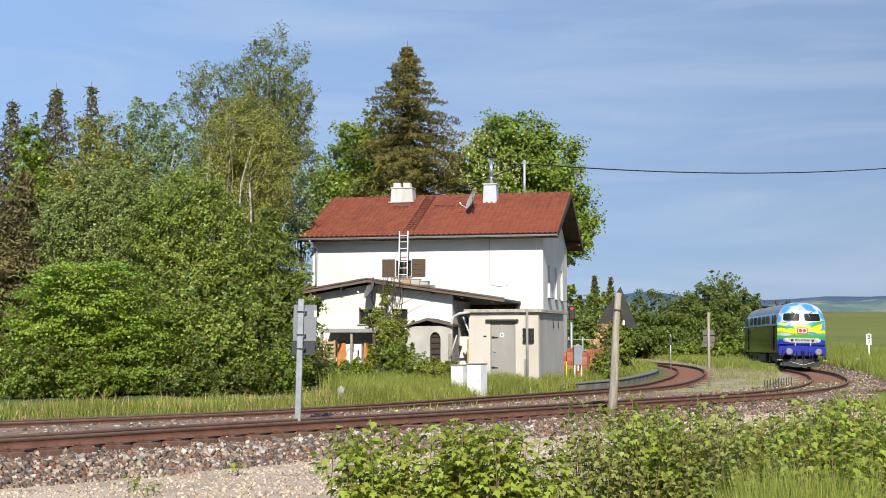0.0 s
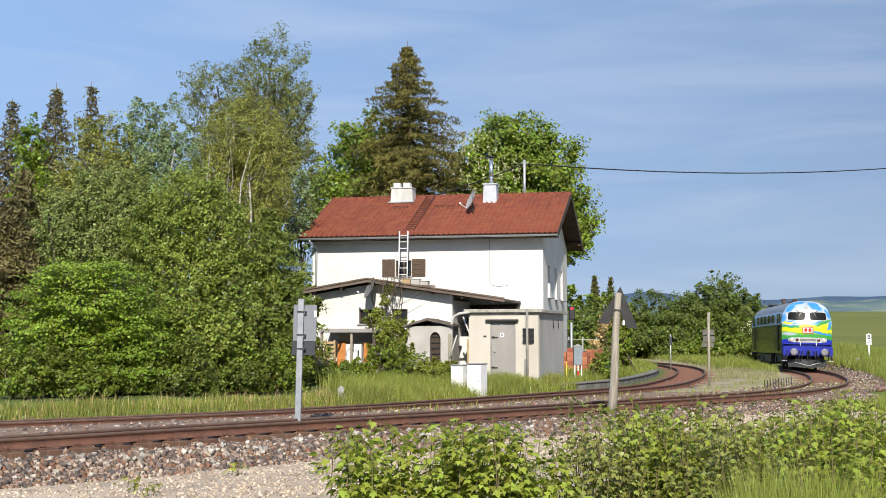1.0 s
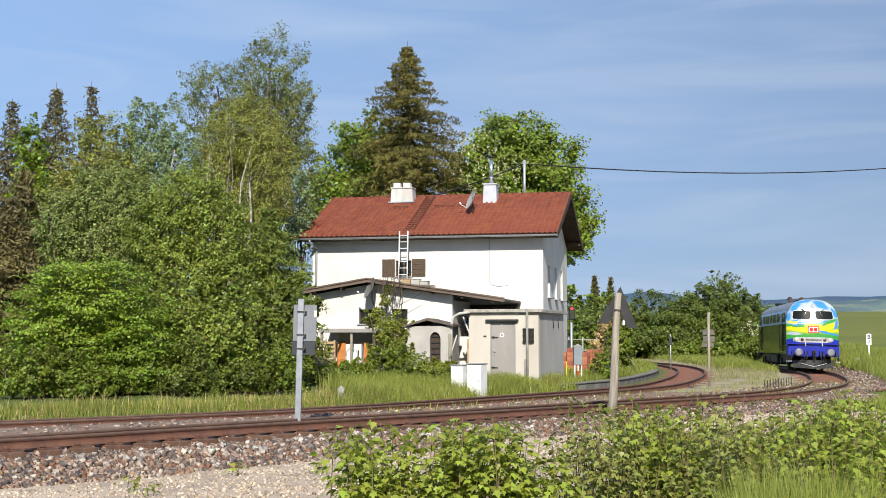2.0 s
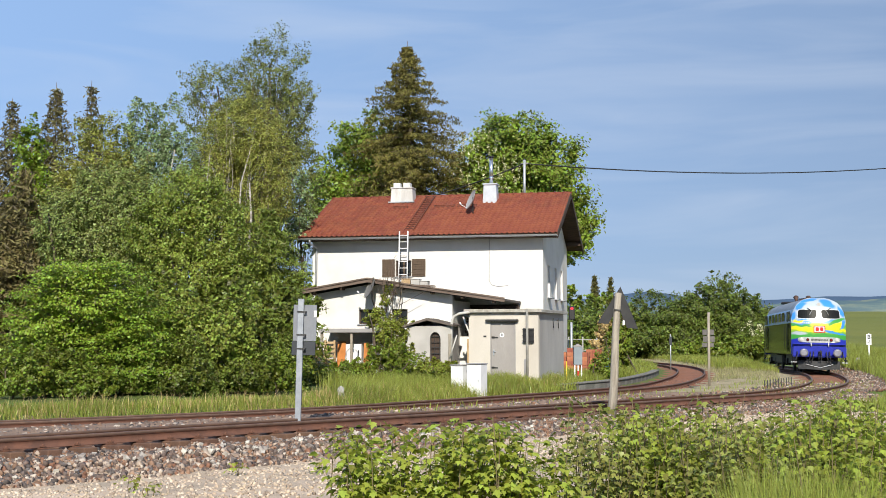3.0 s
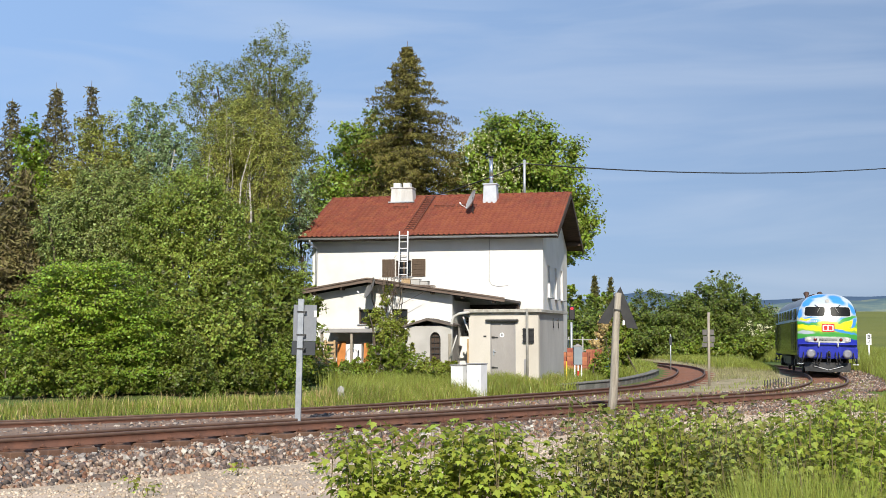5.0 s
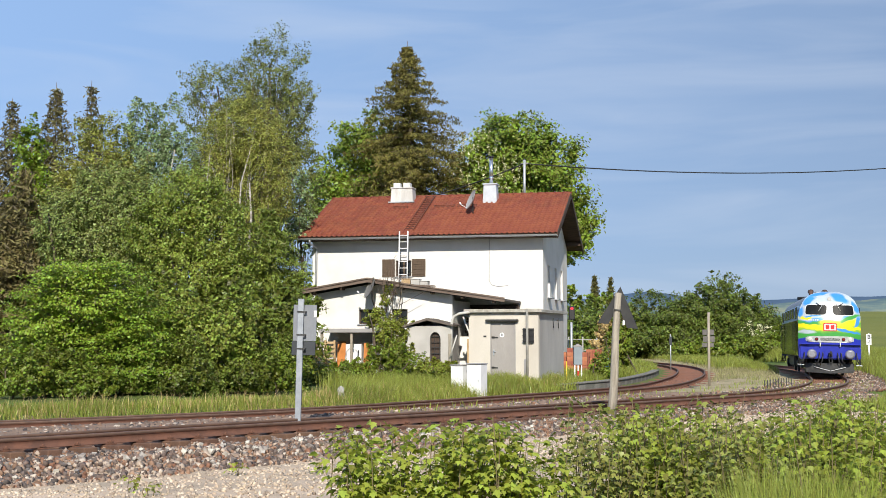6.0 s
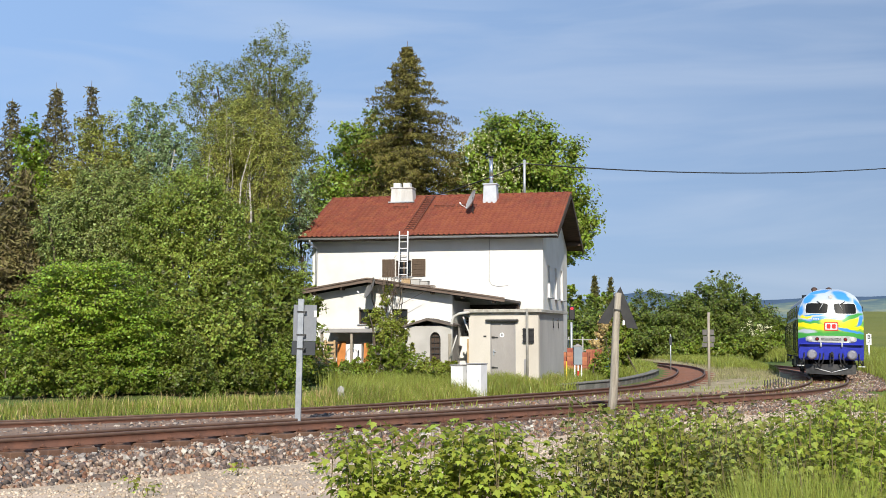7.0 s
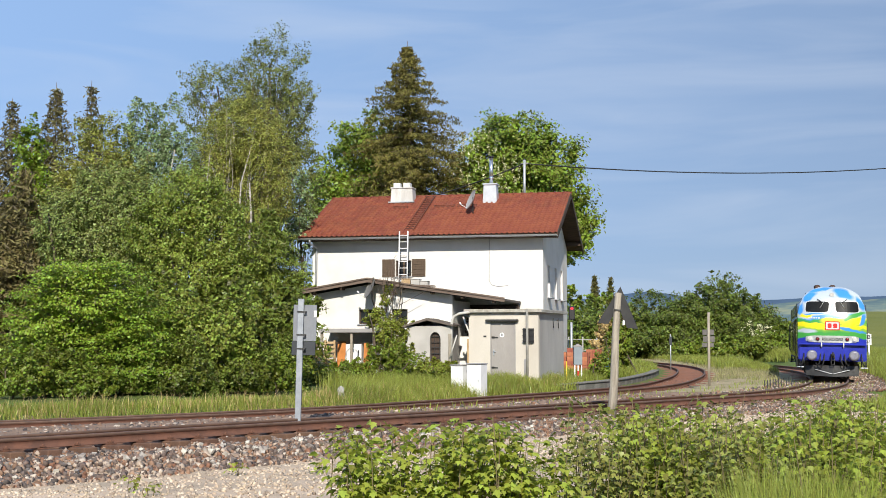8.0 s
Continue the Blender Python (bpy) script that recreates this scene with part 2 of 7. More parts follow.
def prism(bm, outline, axis, a, b):
    """A closed outline (2D) drawn out along an axis ('x', 'y' or 'z') from a to b."""
    def put(p, w):
        return {"x": (w, p[0], p[1]), "y": (p[0], w, p[1]), "z": (p[0], p[1], w)}[axis]
    lo = [bm.verts.new(put(p, a)) for p in outline]
    hi = [bm.verts.new(put(p, b)) for p in outline]
    n = len(outline)
    for i in range(n):
        bm.faces.new((lo[i], lo[(i + 1) % n], hi[(i + 1) % n], hi[i]))
    bm.faces.new(lo[::-1])
    bm.faces.new(hi)


def bevel(bm, w, seg=1):
    bmesh.ops.bevel(bm, geom=[e for e in bm.edges if e.calc_length() > w * 2.5], offset=w, segments=seg, affect="EDGES", clamp_overlap=True)


def part(name, bm, material, parent=None, label="", kind=""):
    """Links a bmesh as one mesh object under a thing or part."""
    bmesh.ops.recalc_face_normals(bm, faces=bm.faces)
    me = bpy.data.meshes.new(name)
    bm.to_mesh(me)
    bm.free()
    me.materials.append(material)
    ob = new(name, me)
    ob.parent = parent
    return tagged(ob, label, kind=kind)


def soup(name, verts, faces, material, parent=None, label="", kind=""):
    """Links arrays of verts and faces as one mesh object."""
    me = bpy.data.meshes.new(name)
    verts = np.asarray(verts, dtype=np.float32)
    faces = np.asarray(faces, dtype=np.int32)
    k = faces.shape[1]
    me.vertices.add(len(verts))
    me.vertices.foreach_set("co", verts.ravel())
    me.loops.add(faces.size)
    me.loops.foreach_set("vertex_index", faces.ravel())
    me.polygons.add(len(faces))
    me.polygons.foreach_set("loop_start", np.arange(0, faces.size, k, dtype=np.int32))
    me.update(calc_edges=True)
    me.materials.append(material)
    ob = new(name, me)
    ob.parent = parent
    return tagged(ob, label, kind=kind)


def thing(name, m, label, category, group=""):
    ob = new(name)
    ob.matrix_basis = m
    ob.empty_display_size = 0.2
    return tagged(ob, label, category, group)


def boxpart(name, a, b, material, parent, w=0.0, label="", m=None):
    bm = bmesh.new()
    box(bm, a, b, m)
    if w:
        bevel(bm, w)
    return part(name, bm, material, parent, label)


def tubepart(name, pts, r, material, parent, seg=10, label=""):
    bm = bmesh.new()
    tube(bm, pts, r, seg)
    return part(name, bm, material, parent, label)


RNG = np.random.default_rng(7)


def smooth_line(pts, step):
    """Points on a smooth curve through pts at even steps, with its length."""
    p = np.array(pts, dtype=float)
    p = np.vstack([2 * p[0] - p[1], p, 2 * p[-1] - p[-2]])
    out = []
    for i in range(1, len(p) - 2):
        t = np.linspace(0, 1, 40, endpoint=False)[:, None]
        a, b, c, d = p[i - 1], p[i], p[i + 1], p[i + 2]
        out.append(0.5 * (2 * b + (c - a) * t + (2 * a - 5 * b + 4 * c - d) * t * t + (3 * b - a - 3 * c + d) * t ** 3))
    q = np.vstack(out + [p[-2][None]])
    for _ in range(25):
        q[1:-1] = 0.25 * q[:-2] + 0.5 * q[1:-1] + 0.25 * q[2:]
    s = np.concatenate([[0], np.cumsum(np.linalg.norm(np.diff(q, axis=0), axis=1))])
    even = np.arange(0, s[-1], step)
    return np.stack([np.interp(even, s, q[:, k]) for k in range(q.shape[1])], axis=1)


# ---- the two lines of rail: outer rail heads, (x, y, head height, drop to the inner rail) ----
MAIN_OUTER = [(-24, 6.8, 0.25, 0.07), (-14, 14.6, 0.25, 0.07), (-7.25, 20.5, 0.25, 0.07), (-4.6, 23.3, 0.24, 0.065), (-0.81, 27.6, 0.2, 0.06),
              (2.37, 31.4, 0.15, 0.05), (5.0, 34.8, 0.1, 0.04), (9.17, 39.4, 0.08, 0.03), (11.8, 42.1, 0.09, 0.03), (14.7, 46.8, 0.09, 0.03),
              (17.32, 53.4, 0.08, 0.03), (19.85, 62.4, 0.055, 0.03), (21.35, 68.9, 0.02, 0.03), (22.4, 75.0, 0.0, 0.03), (23.4, 82, -0.04, 0.03),
              (24.1, 90, -0.08, 0.03), (24.5, 100, -0.1, 0.03), (24.2, 110, -0.1, 0.03), (22.4, 123, -0.1, 0.02), (17.6, 138, -0.1, 0.0)]
SIDE_OUTER = [(-27, 17.0, 0.0, 0.05), (-17, 23.4, 0.0, 0.05), (-9.96, 28.14, 0.0, 0.05), (-7.27, 30.1, 0.0, 0.05), (-4.19, 32.6, 0.0, 0.045), (-1.04, 35.8, 0.0, 0.04),
              (3.0, 41.0, 0.0, 0.03), (6.47, 45.8, 0.0, 0.03), (9.6, 51.5, 0.0, 0.03), (12.3, 60.0, 0.0, 0.03), (14.35, 68.5, 0.0, 0.03), (16.1, 78, 0.0, 0.02), (17.4, 91, -0.05, 0.0),
              (17.3, 102, -0.1, 0.0), (15.5, 114, -0.1, 0.0), (11.5, 127, -0.1, 0.0)]


class Line:
    """Outer rail, inner rail and middle of a track, at even steps."""

    def __init__(self, rows, step=0.1):
        q = smooth_line(rows, step)
        self.step, self.outer = step, q[:, :3]
        d = np.gradient(q[:, :2], axis=0)
        d /= np.linalg.norm(d, axis=1)[:, None]
        self.dir = d
        self.left = np.stack([-d[:, 1], d[:, 0]], axis=1)
        self.inner = np.column_stack([q[:, :2] + self.left * 1.507, q[:, 2] - q[:, 3]])
        self.mid = 0.5 * (self.outer + self.inner)
        self.cant = np.arctan2(q[:, 3], 1.507)
        self.n = len(q)

    def at(self, s, arr):
        i = np.clip(s / self.step, 0, self.n - 1.001)
        j = int(i)
        return arr[j] + (arr[j + 1] - arr[j]) * (i - j)

    def nearest(self, x, y):
        """Signed offset from the middle (+ towards the inner side) and the height there, for arrays."""
        px, py = np.ravel(x), np.ravel(y)
        sub = self.mid[::5]
        k = np.empty(len(px), dtype=int)
        for a in range(0, len(px), 4000):
            dd = (px[a:a + 4000, None] - sub[None, :, 0]) ** 2 + (py[a:a + 4000, None] - sub[None, :, 1]) ** 2
            k[a:a + 4000] = dd.argmin(axis=1) * 5
        off = (px - self.mid[k, 0]) * self.left[k, 0] + (py - self.mid[k, 1]) * self.left[k, 1]
        far = np.hypot(px - self.mid[k, 0], py - self.mid[k, 1])
        return off.reshape(np.shape(x)), far.reshape(np.shape(x)), self.mid[k, 2].reshape(np.shape(x))


MAIN, SIDE = Line(MAIN_OUTER), Line(SIDE_OUTER)


def smoothstep(a, b, x):
    t = np.clip((x - a) / (b - a), 0, 1)
    return t * t * (3 - 2 * t)


def ground_z(x, y):
    """Height of the ground sheet."""
    x, y = np.asarray(x, float), np.asarray(y, float)
    om, fm, zm = MAIN.nearest(x, y)
    os_, fs, zs = SIDE.nearest(x, y)
    z = np.where(om < 0, -0.32, 0.0) * smoothstep(1.5, 3.2, fm)
    z = np.where((om < 0) & (y > 45), 0.25 * smoothstep(2.0, 6.0, fm), z)
    z = z + np.where(os_ > 0, 0.2 * smoothstep(2.2, 6.0, fs), 0.0)
    # the meadow climbs to a crest on the far side of the main line
    rise = smoothstep(60, 250, y) * 6.7 * smoothstep(0.245, 0.295, x / np.maximum(y, 1))
    z = z + np.where(y > 40, rise, 0)
    back = smoothstep(300, 520, y) * 12
    z = z - back
    bed_m = 1 - smoothstep(1.35, 2.6, fm)
    bed_s = 1 - smoothstep(1.35, 2.4, fs)
    z = z * (1 - bed_m) + (zm - 0.3 + 0.135 * smoothstep(38, 46, y)) * bed_m
    z = z * (1 - bed_s) + (zs - 0.3 + 0.135 * smoothstep(42, 50, y)) * bed_s
    return z


def gz(x, y):
    return float(ground_z(np.array([x]), np.array([y]))[0])


# ---- ground ----
def build_ground():
    far = np.array([12, 25, 45, 75, 120, 190, 300, 480, 760, 1200, 1900, 3000.])
    xs = np.concatenate([-45 - far[::-1], np.arange(-45, 60.1, 0.75), 60 + far])
    ys = np.concatenate([-20 - far[::-1], np.arange(-20, 14, 2.0), np.arange(14, 105, 0.6), np.arange(106, 300, 6.0), 300 + far])
    X, Y = np.meshgrid(xs, ys)
    Z = ground_z(X, Y)
    soft = np.sin(X * 0.9 + 0.7 * np.sin(Y * 0.5)) * np.sin(Y * 0.8) * 0.03
    Z = Z + soft * smoothstep(4, 8, MAIN.nearest(X, Y)[1]) * smoothstep(3, 6, SIDE.nearest(X, Y)[1])
    nx, ny = len(xs), len(ys)
    idx = np.arange(nx * ny).reshape(ny, nx)
    faces = np.stack([idx[:-1, :-1], idx[:-1, 1:], idx[1:, 1:], idx[1:, :-1]], axis=-1).reshape(-1, 4)
    ob = soup("ground", np.stack([X, Y, Z], axis=-1).reshape(-1, 3), faces, M["ground"])
    tagged(ob, "uneven grassy ground with meadow, gravel path and dry soil", "ground", kind="structure")
    for k in ("path", "dry_soil", "field", "rust_bed", "brown_bed"):
        ob.data.materials.append(M[k])
    cx, cy = (X[:-1, :-1] + X[1:, 1:]) / 2, (Y[:-1, :-1] + Y[1:, 1:]) / 2
    om, fm, _ = MAIN.nearest(cx, cy)
    os_, fs, _ = SIDE.nearest(cx, cy)
    z = np.zeros(cx.shape, dtype=np.int32)
    z[(om < -1.2) & (cy < 36) & (om > -10)] = 1
    z[(om > 0) & (os_ < 0) & (fm < 9)] = 2
    z[(om > 0) & (os_ < 1.8) & (cy < 44)] = 5
    z[(om < -5) & (cy > 62)] = 3
    z[(cy > 120)] = 3
    z[fm < 1.3] = 4
    z[fs < 1.3] = 4
    ob.data.polygons.foreach_set("material_index", z.ravel())
    ob.data.polygons.foreach_set("use_smooth", np.ones(z.size, dtype=bool))


build_ground()

# ---- far hills ----


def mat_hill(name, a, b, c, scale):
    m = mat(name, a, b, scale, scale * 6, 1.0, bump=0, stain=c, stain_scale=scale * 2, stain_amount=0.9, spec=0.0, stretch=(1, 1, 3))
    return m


def hill(name, dist, x0, x1, base, tops, material, depth):
    """A long ridge across the distance; tops: heights at even steps from x0 to x1."""
    n = 120
    xs = np.linspace(x0, x1, n)
    t = np.interp(np.linspace(0, 1, n), np.linspace(0, 1, len(tops)), tops)
    t = t + np.convolve(RNG.normal(0, 1, n + 8), np.ones(9) / 9, "valid")[:n] * (max(tops) - base) * 0.05
    rows = []
    for k, (w, hgt) in enumerate(((-1, 0), (-0.6, 0.35), (-0.25, 0.8), (0, 1), (0.5, 0.7), (1, 0))):
        rows.append(np.stack([xs, dist + w * depth + 0 * xs, base + (t - base) * hgt], axis=1))
    v = np.concatenate(rows)
    idx = np.arange(len(v)).reshape(len(rows), n)
    f = np.stack([idx[:-1, :-1], idx[:-1, 1:], idx[1:, 1:], idx[1:, :-1]], axis=-1).reshape(-1, 4)
    ob = soup(name, v, f, material)
    ob.data.polygons.foreach_set("use_smooth", np.ones(len(f), dtype=bool))
    return tagged(ob, "wooded hills with pale fields far away, haze painted into their colours", "hill", kind="structure")


# Distance haze is painted into both hills' colours as a blue tint.
M["hill_far"] = mat_hill("far_wooded_hill_hazed", (0.085, 0.13, 0.205), (0.07, 0.11, 0.17), (0.115, 0.165, 0.21), 0.006)
M["hill_mid"] = mat_hill("mid_hill_fields_hazed", (0.095, 0.15, 0.175), (0.16, 0.215, 0.20), (0.33, 0.33, 0.20), 0.009)
FAR_TOPS = [82 + 18 * math.exp(-((x - 430) / 75) ** 2) + 20 * math.exp(-((x - 1080) / 150) ** 2) + 5 * math.exp(-((x - 800) / 60) ** 2) + 14 * math.sin(x * 0.004) * (x < 0)
            for x in np.linspace(-1500, 2300, 80)]
MID_TOPS = [46 + 14 * math.exp(-((x - 760) / 140) ** 2) + 12 * math.exp(-((x - 520) / 60) ** 2) + 8 * math.sin(x * 0.011) for x in np.linspace(-1200, 1700, 80)]
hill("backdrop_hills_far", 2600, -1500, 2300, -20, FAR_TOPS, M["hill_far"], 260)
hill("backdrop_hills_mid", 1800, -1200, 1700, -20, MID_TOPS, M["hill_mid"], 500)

# ---- tracks ----
RAIL = [(-0.062, 0), (-0.062, 0.012), (-0.012, 0.034), (-0.009, 0.105), (-0.034, 0.118), (-0.036, 0.148), (-0.028, 0.156),
        (0.028, 0.156), (0.036, 0.148), (0.034, 0.118), (0.009, 0.105), (0.012, 0.034), (0.062, 0.012), (0.062, 0)]
RAIL = [(x * 1.12, z * 1.2) for x, z in RAIL]


def rail(line, which, parent):
    k = 5
    p, left = (line.outer if which == "outer" else line.inner)[::k], line.left[::k]
    prof = np.array(RAIL)
    n, m = len(p), len(prof)
    v = np.empty((n, m, 3))
    v[:, :, :2] = p[:, None, :2] + left[:, None, :] * prof[None, :, 0, None]
    v[:, :, 2] = p[:, None, 2] - 0.1872 + prof[None, :, 1]
    idx = np.arange(n * m).reshape(n, m)
    f = np.stack([idx[:-1], np.roll(idx, -1, axis=1)[:-1], np.roll(idx, -1, axis=1)[1:], idx[1:]], axis=-1).reshape(-1, 4)
    ob = soup("rail", v.reshape(-1, 3), f, M["rust_rail"], parent, "rusty brown steel rail")
    ob.data.materials.append(M["rail_head"])
    seg = np.tile(np.arange(m), n - 1)
    ob.data.polygons.foreach_set("material_index", np.isin(seg, (4, 5, 6, 7, 8)).astype(np.int32))


def fastening_mesh():
    bm = bmesh.new()
    box(bm, (-0.08, -0.17, 0), (0.08, 0.17, 0.022))
    for s in (-1, 1):
        tube(bm, [(0, s * 0.1, 0.02), (0, s * 0.1, 0.085)], 0.019, 6)
        box(bm, (-0.045, s * 0.1 - 0.032, 0.03), (0.045, s * 0.1 + 0.032, 0.055))
    bmesh.ops.recalc_face_normals(bm, faces=bm.faces)
    me = bpy.data.meshes.new("fastening")
    bm.to_mesh(me)
    bm.free()
    me.materials.append(M["rust_fix"])
    return me


def sleeper_mesh():
    bm = bmesh.new()
    box(bm, (-0.13, -1.3, -0.16), (0.13, 1.3, 0))
    bevel(bm, 0.015)
    me = bpy.data.meshes.new("sleeper")
    bm.to_mesh(me)
    bm.free()
    me.materials.append(M["sleeper"])
    return me


M["rust_fix"] = mat("rusty_fastening", (0.17, 0.075, 0.045), (0.10, 0.05, 0.035), 6, 40, 0.85, bump=0.3)
FAST, SLEEP = fastening_mesh(), sleeper_mesh()


def build_track(line, label, near):
    t = thing("railway_track", Matrix.Identity(4), label, "railway track")
    rail(line, "outer", t)
    rail(line, "inner", t)
    step = 0.63
    for i in range(int(line.n * line.step / step) - 1):
        s = i * step + 0.3
        c, d, cant = line.at(s, line.mid), line.at(s, line.dir), float(line.at(s, line.cant))
        m = Matrix.Translation((c[0], c[1], c[2] - 0.21)) @ Matrix.Rotation(math.atan2(d[1], d[0]), 4, "Z") @ Matrix.Rotation(-cant, 4, "X")
        ob = new("sleeper", SLEEP)
        ob.parent, ob.matrix_basis = t, m
        if near[0] < s < near[1]:
            for off in (-0.753, 0.753):
                fb = new("fastening", FAST)
                fb.parent, fb.matrix_basis = t, m @ Matrix.Translation((0, off, 0.004))


build_track(MAIN, "rusty curved railway track on brown sleepers and ballast", (14, 74))
build_track(SIDE, "rusty curved siding track beside the station house", (14, 70))

# ---- house ----
HOUSE = pose(-5.76, 54.8, 0.1, 0, 0, -12.7)
W, DEP, EAVE, RIDGE = 10.25, 8.2, 6.18, 8.38


def wall_with_holes(bm, x0, x1, z0, z1, y0, y1, holes):
    """A wall slab in the x-z plane with rectangular openings through it."""
    xs = sorted({x0, x1, *[v for h in holes for v in (h[0], h[1])]})
    for a, b in zip(xs, xs[1:]):
        cuts = sorted([(h[2], h[3]) for h in holes if h[0] < b - 1e-6 and h[1] > a + 1e-6])
        z = z0
        for c, d in cuts:
            if c > z:
                box(bm, (a, y0, z), (b, y1, c))
            z = d
        if z < z1:
            box(bm, (a, y0, z), (b, y1, z1))
    bmesh.ops.remove_doubles(bm, verts=bm.verts, dist=0.0005)


def window_unit(parent, m, w, h, material_frame, mullion=True, ledge=0.07):
    """A recessed casement window: frame, panes, sill. m: its lower left outer corner, x along the wall, y into it."""
    win = new("window")
    win.parent, win.matrix_basis = parent, m
    bm = bmesh.new()
    t = 0.055
    for a, b in (((0, 0.1, 0), (w, 0.17, t)), ((0, 0.1, h - t), (w, 0.17, h)), ((0, 0.1, t), (t, 0.17, h - t)), ((w - t, 0.1, t), (w, 0.17, h - t))):
        box(bm, a, b)
    if mullion:
        box(bm, (w / 2 - 0.04, 0.1, t), (w / 2 + 0.04, 0.17, h - t))
    bevel(bm, 0.008)
    part("window_frame", bm, material_frame, win)
    cells = ((t, w / 2 - 0.04), (w / 2 + 0.04, w - t)) if mullion else ((t, w - t),)
    for a, b in cells:
        boxpart("pane", (a, 0.13, t), (b, 0.138, h - t), M["glass"], win)
    boxpart("window_sill", (-0.06, -ledge, -0.05), (w + 0.06, 0.1, -0.005), M["zinc"], win, 0.008)
    return win


def roof_z(y):
    """Height of the roof's upper surface above the house's foot, y into the depth."""
    return RIDGE - abs(y - 4.1) * (RIDGE - EAVE) / 4.82


def build_house():
    h = thing("station_house", HOUSE, "white two-storey railway house with a red tiled gable roof", "house")
    bm = bmesh.new()
    wall_with_holes(bm, 0, W, -0.3, 6.12, 0, 0.35, [(3.79, 4.5, 4.45, 5.15)])
    part("wall", bm, M["plaster"], h, "white plastered long wall")
    # gable end with narrow windows
    g = Matrix.Translation((W, 0.35, 0)) @ Matrix.Rotation(radians(90), 4, "Z")
    holes = [(1.0, 1.75, 3.55, 4.95), (3.3, 4.05, 3.55, 4.95), (5.4, 6.15, 3.55, 4.95), (1.0, 1.75, 1.0, 2.3), (5.2, 6.0, 1.0, 2.3)]
    bm = bmesh.new()
    wall_with_holes(bm, 0, 7.5, -0.3, 6.12, 0, 0.35, holes)
    prism(bm, [(-0.35, 6.12), (7.85, 6.12), (3.75, 8.0)], "y", 0.0, 0.35)
    bmesh.ops.transform(bm, matrix=g, verts=bm.verts)
    part("wall", bm, M["plaster"], h, "white plastered gable wall in shade")
    for a, b, c, d in holes:
        window_unit(h, g @ Matrix.Translation((a, 0, c)), b - a, d - c, M["white_metal"], False, 0.2)
    bm = bmesh.new()
    box(bm, (0, 0.35, -0.3), (0.35, 7.85, 6.12))
    prism(bm, [(0.0, 6.12), (8.2, 6.12), (4.1, 8.0)], "x", 0.0, 0.35)
    part("wall", bm, M["plaster"], h)
    bm = bmesh.new()
    box(bm, (0, 7.85, -0.3), (W, 8.2, 6.12))
    part("wall", bm, M["plaster"], h)
    boxpart("floor", (0.35, 0.35, 3.0), (W - 0.35, 7.85, 3.2), M["wood_dark"], h)
    # upper window with brown shutters
    window_unit(h, Matrix.Translation((3.79, 0, 4.45)), 0.71, 0.7, M["wood_brown"])
    for a, b in ((3.2, 3.76), (4.53, 5.13)):
        bm = bmesh.new()
        box(bm, (a, -0.045, 4.44), (b, -0.005, 5.2))
        for k in range(6):
            z = 4.53 + k * 0.11
            box(bm, (a + 0.06, -0.062, z), (b - 0.06, -0.045, z + 0.07))
        part("shutter", bm, M["wood_brown"], h, "brown wooden window shutter")
    # roof slabs
    for s in (1, -1):
        bm = bmesh.new()
        y0 = 4.1 - s * 4.82
        prism(bm, [(y0, EAVE - 0.12), (y0, EAVE - 0.03), (4.1, RIDGE - 0.03), (4.1, RIDGE - 0.16)], "x", -0.4, W + 0.7)
        part("roof_deck", bm, M["wood_dark"], h, "dark timber roof deck")
    # barge boards at both gables
    for x in (-0.43, W + 0.7):
        for s in (1, -1):
            y0 = 4.1 - s * 4.84
            bm = bmesh.new()
            prism(bm, [(y0, EAVE - 0.25), (y0, EAVE + 0.02), (4.1, RIDGE + 0.03), (4.1, RIDGE - 0.24)], "x", x, x + 0.035)
            part("barge_board", bm, M["wood_dark"], h, "dark brown barge board")
    for y in (0.2, 4.1, 8.0):
        boxpart("purlin", (W + 0.02, y - 0.09, roof_z(y) - 0.36), (W + 0.69, y + 0.09, roof_z(y) - 0.18), M["wood_dark"], h, 0.01)
    # gutter and downpipes
    for y0, s in ((-0.79, 1),):
        bm = bmesh.new()
        a = [(y0 + 0.075 * math.cos(t), EAVE - 0.07 + 0.075 * math.sin(t)) for t in np.linspace(math.pi, 2 * math.pi, 9)]
        b = [(y0 + 0.066 * math.cos(t), EAVE - 0.07 + 0.066 * math.sin(t)) for t in np.linspace(2 * math.pi, math.pi, 9)]
        prism(bm, a + b, "x", -0.42, W + 0.72)
        part("gutter", bm, M["zinc"], h, "grey zinc gutter")
    tubepart("downpipe", [(0.12, -0.79, EAVE - 0.13), (0.12, -0.75, EAVE - 0.28), (0.2, -0.1, 5.75), (0.2, -0.08, 5.5), (0.2, -0.08, 0.1)], 0.045, M["zinc"], h, 10, "grey zinc downpipe")
    tubepart("wall_cable", [(7.94, -0.012, 6.0), (7.93, -0.012, 4.2), (8.05, -0.012, 4.05), (8.3, -0.012, 3.98), (8.76, -0.012, 4.02)], 0.012, M["grey_paint"], h, 6)
    # eave lining in shade
    boxpart("soffit", (-0.35, -0.66, EAVE - 0.16), (W + 0.66, 0.0, EAVE - 0.125), M["wood_dark"], h)
    return h


house = build_house()


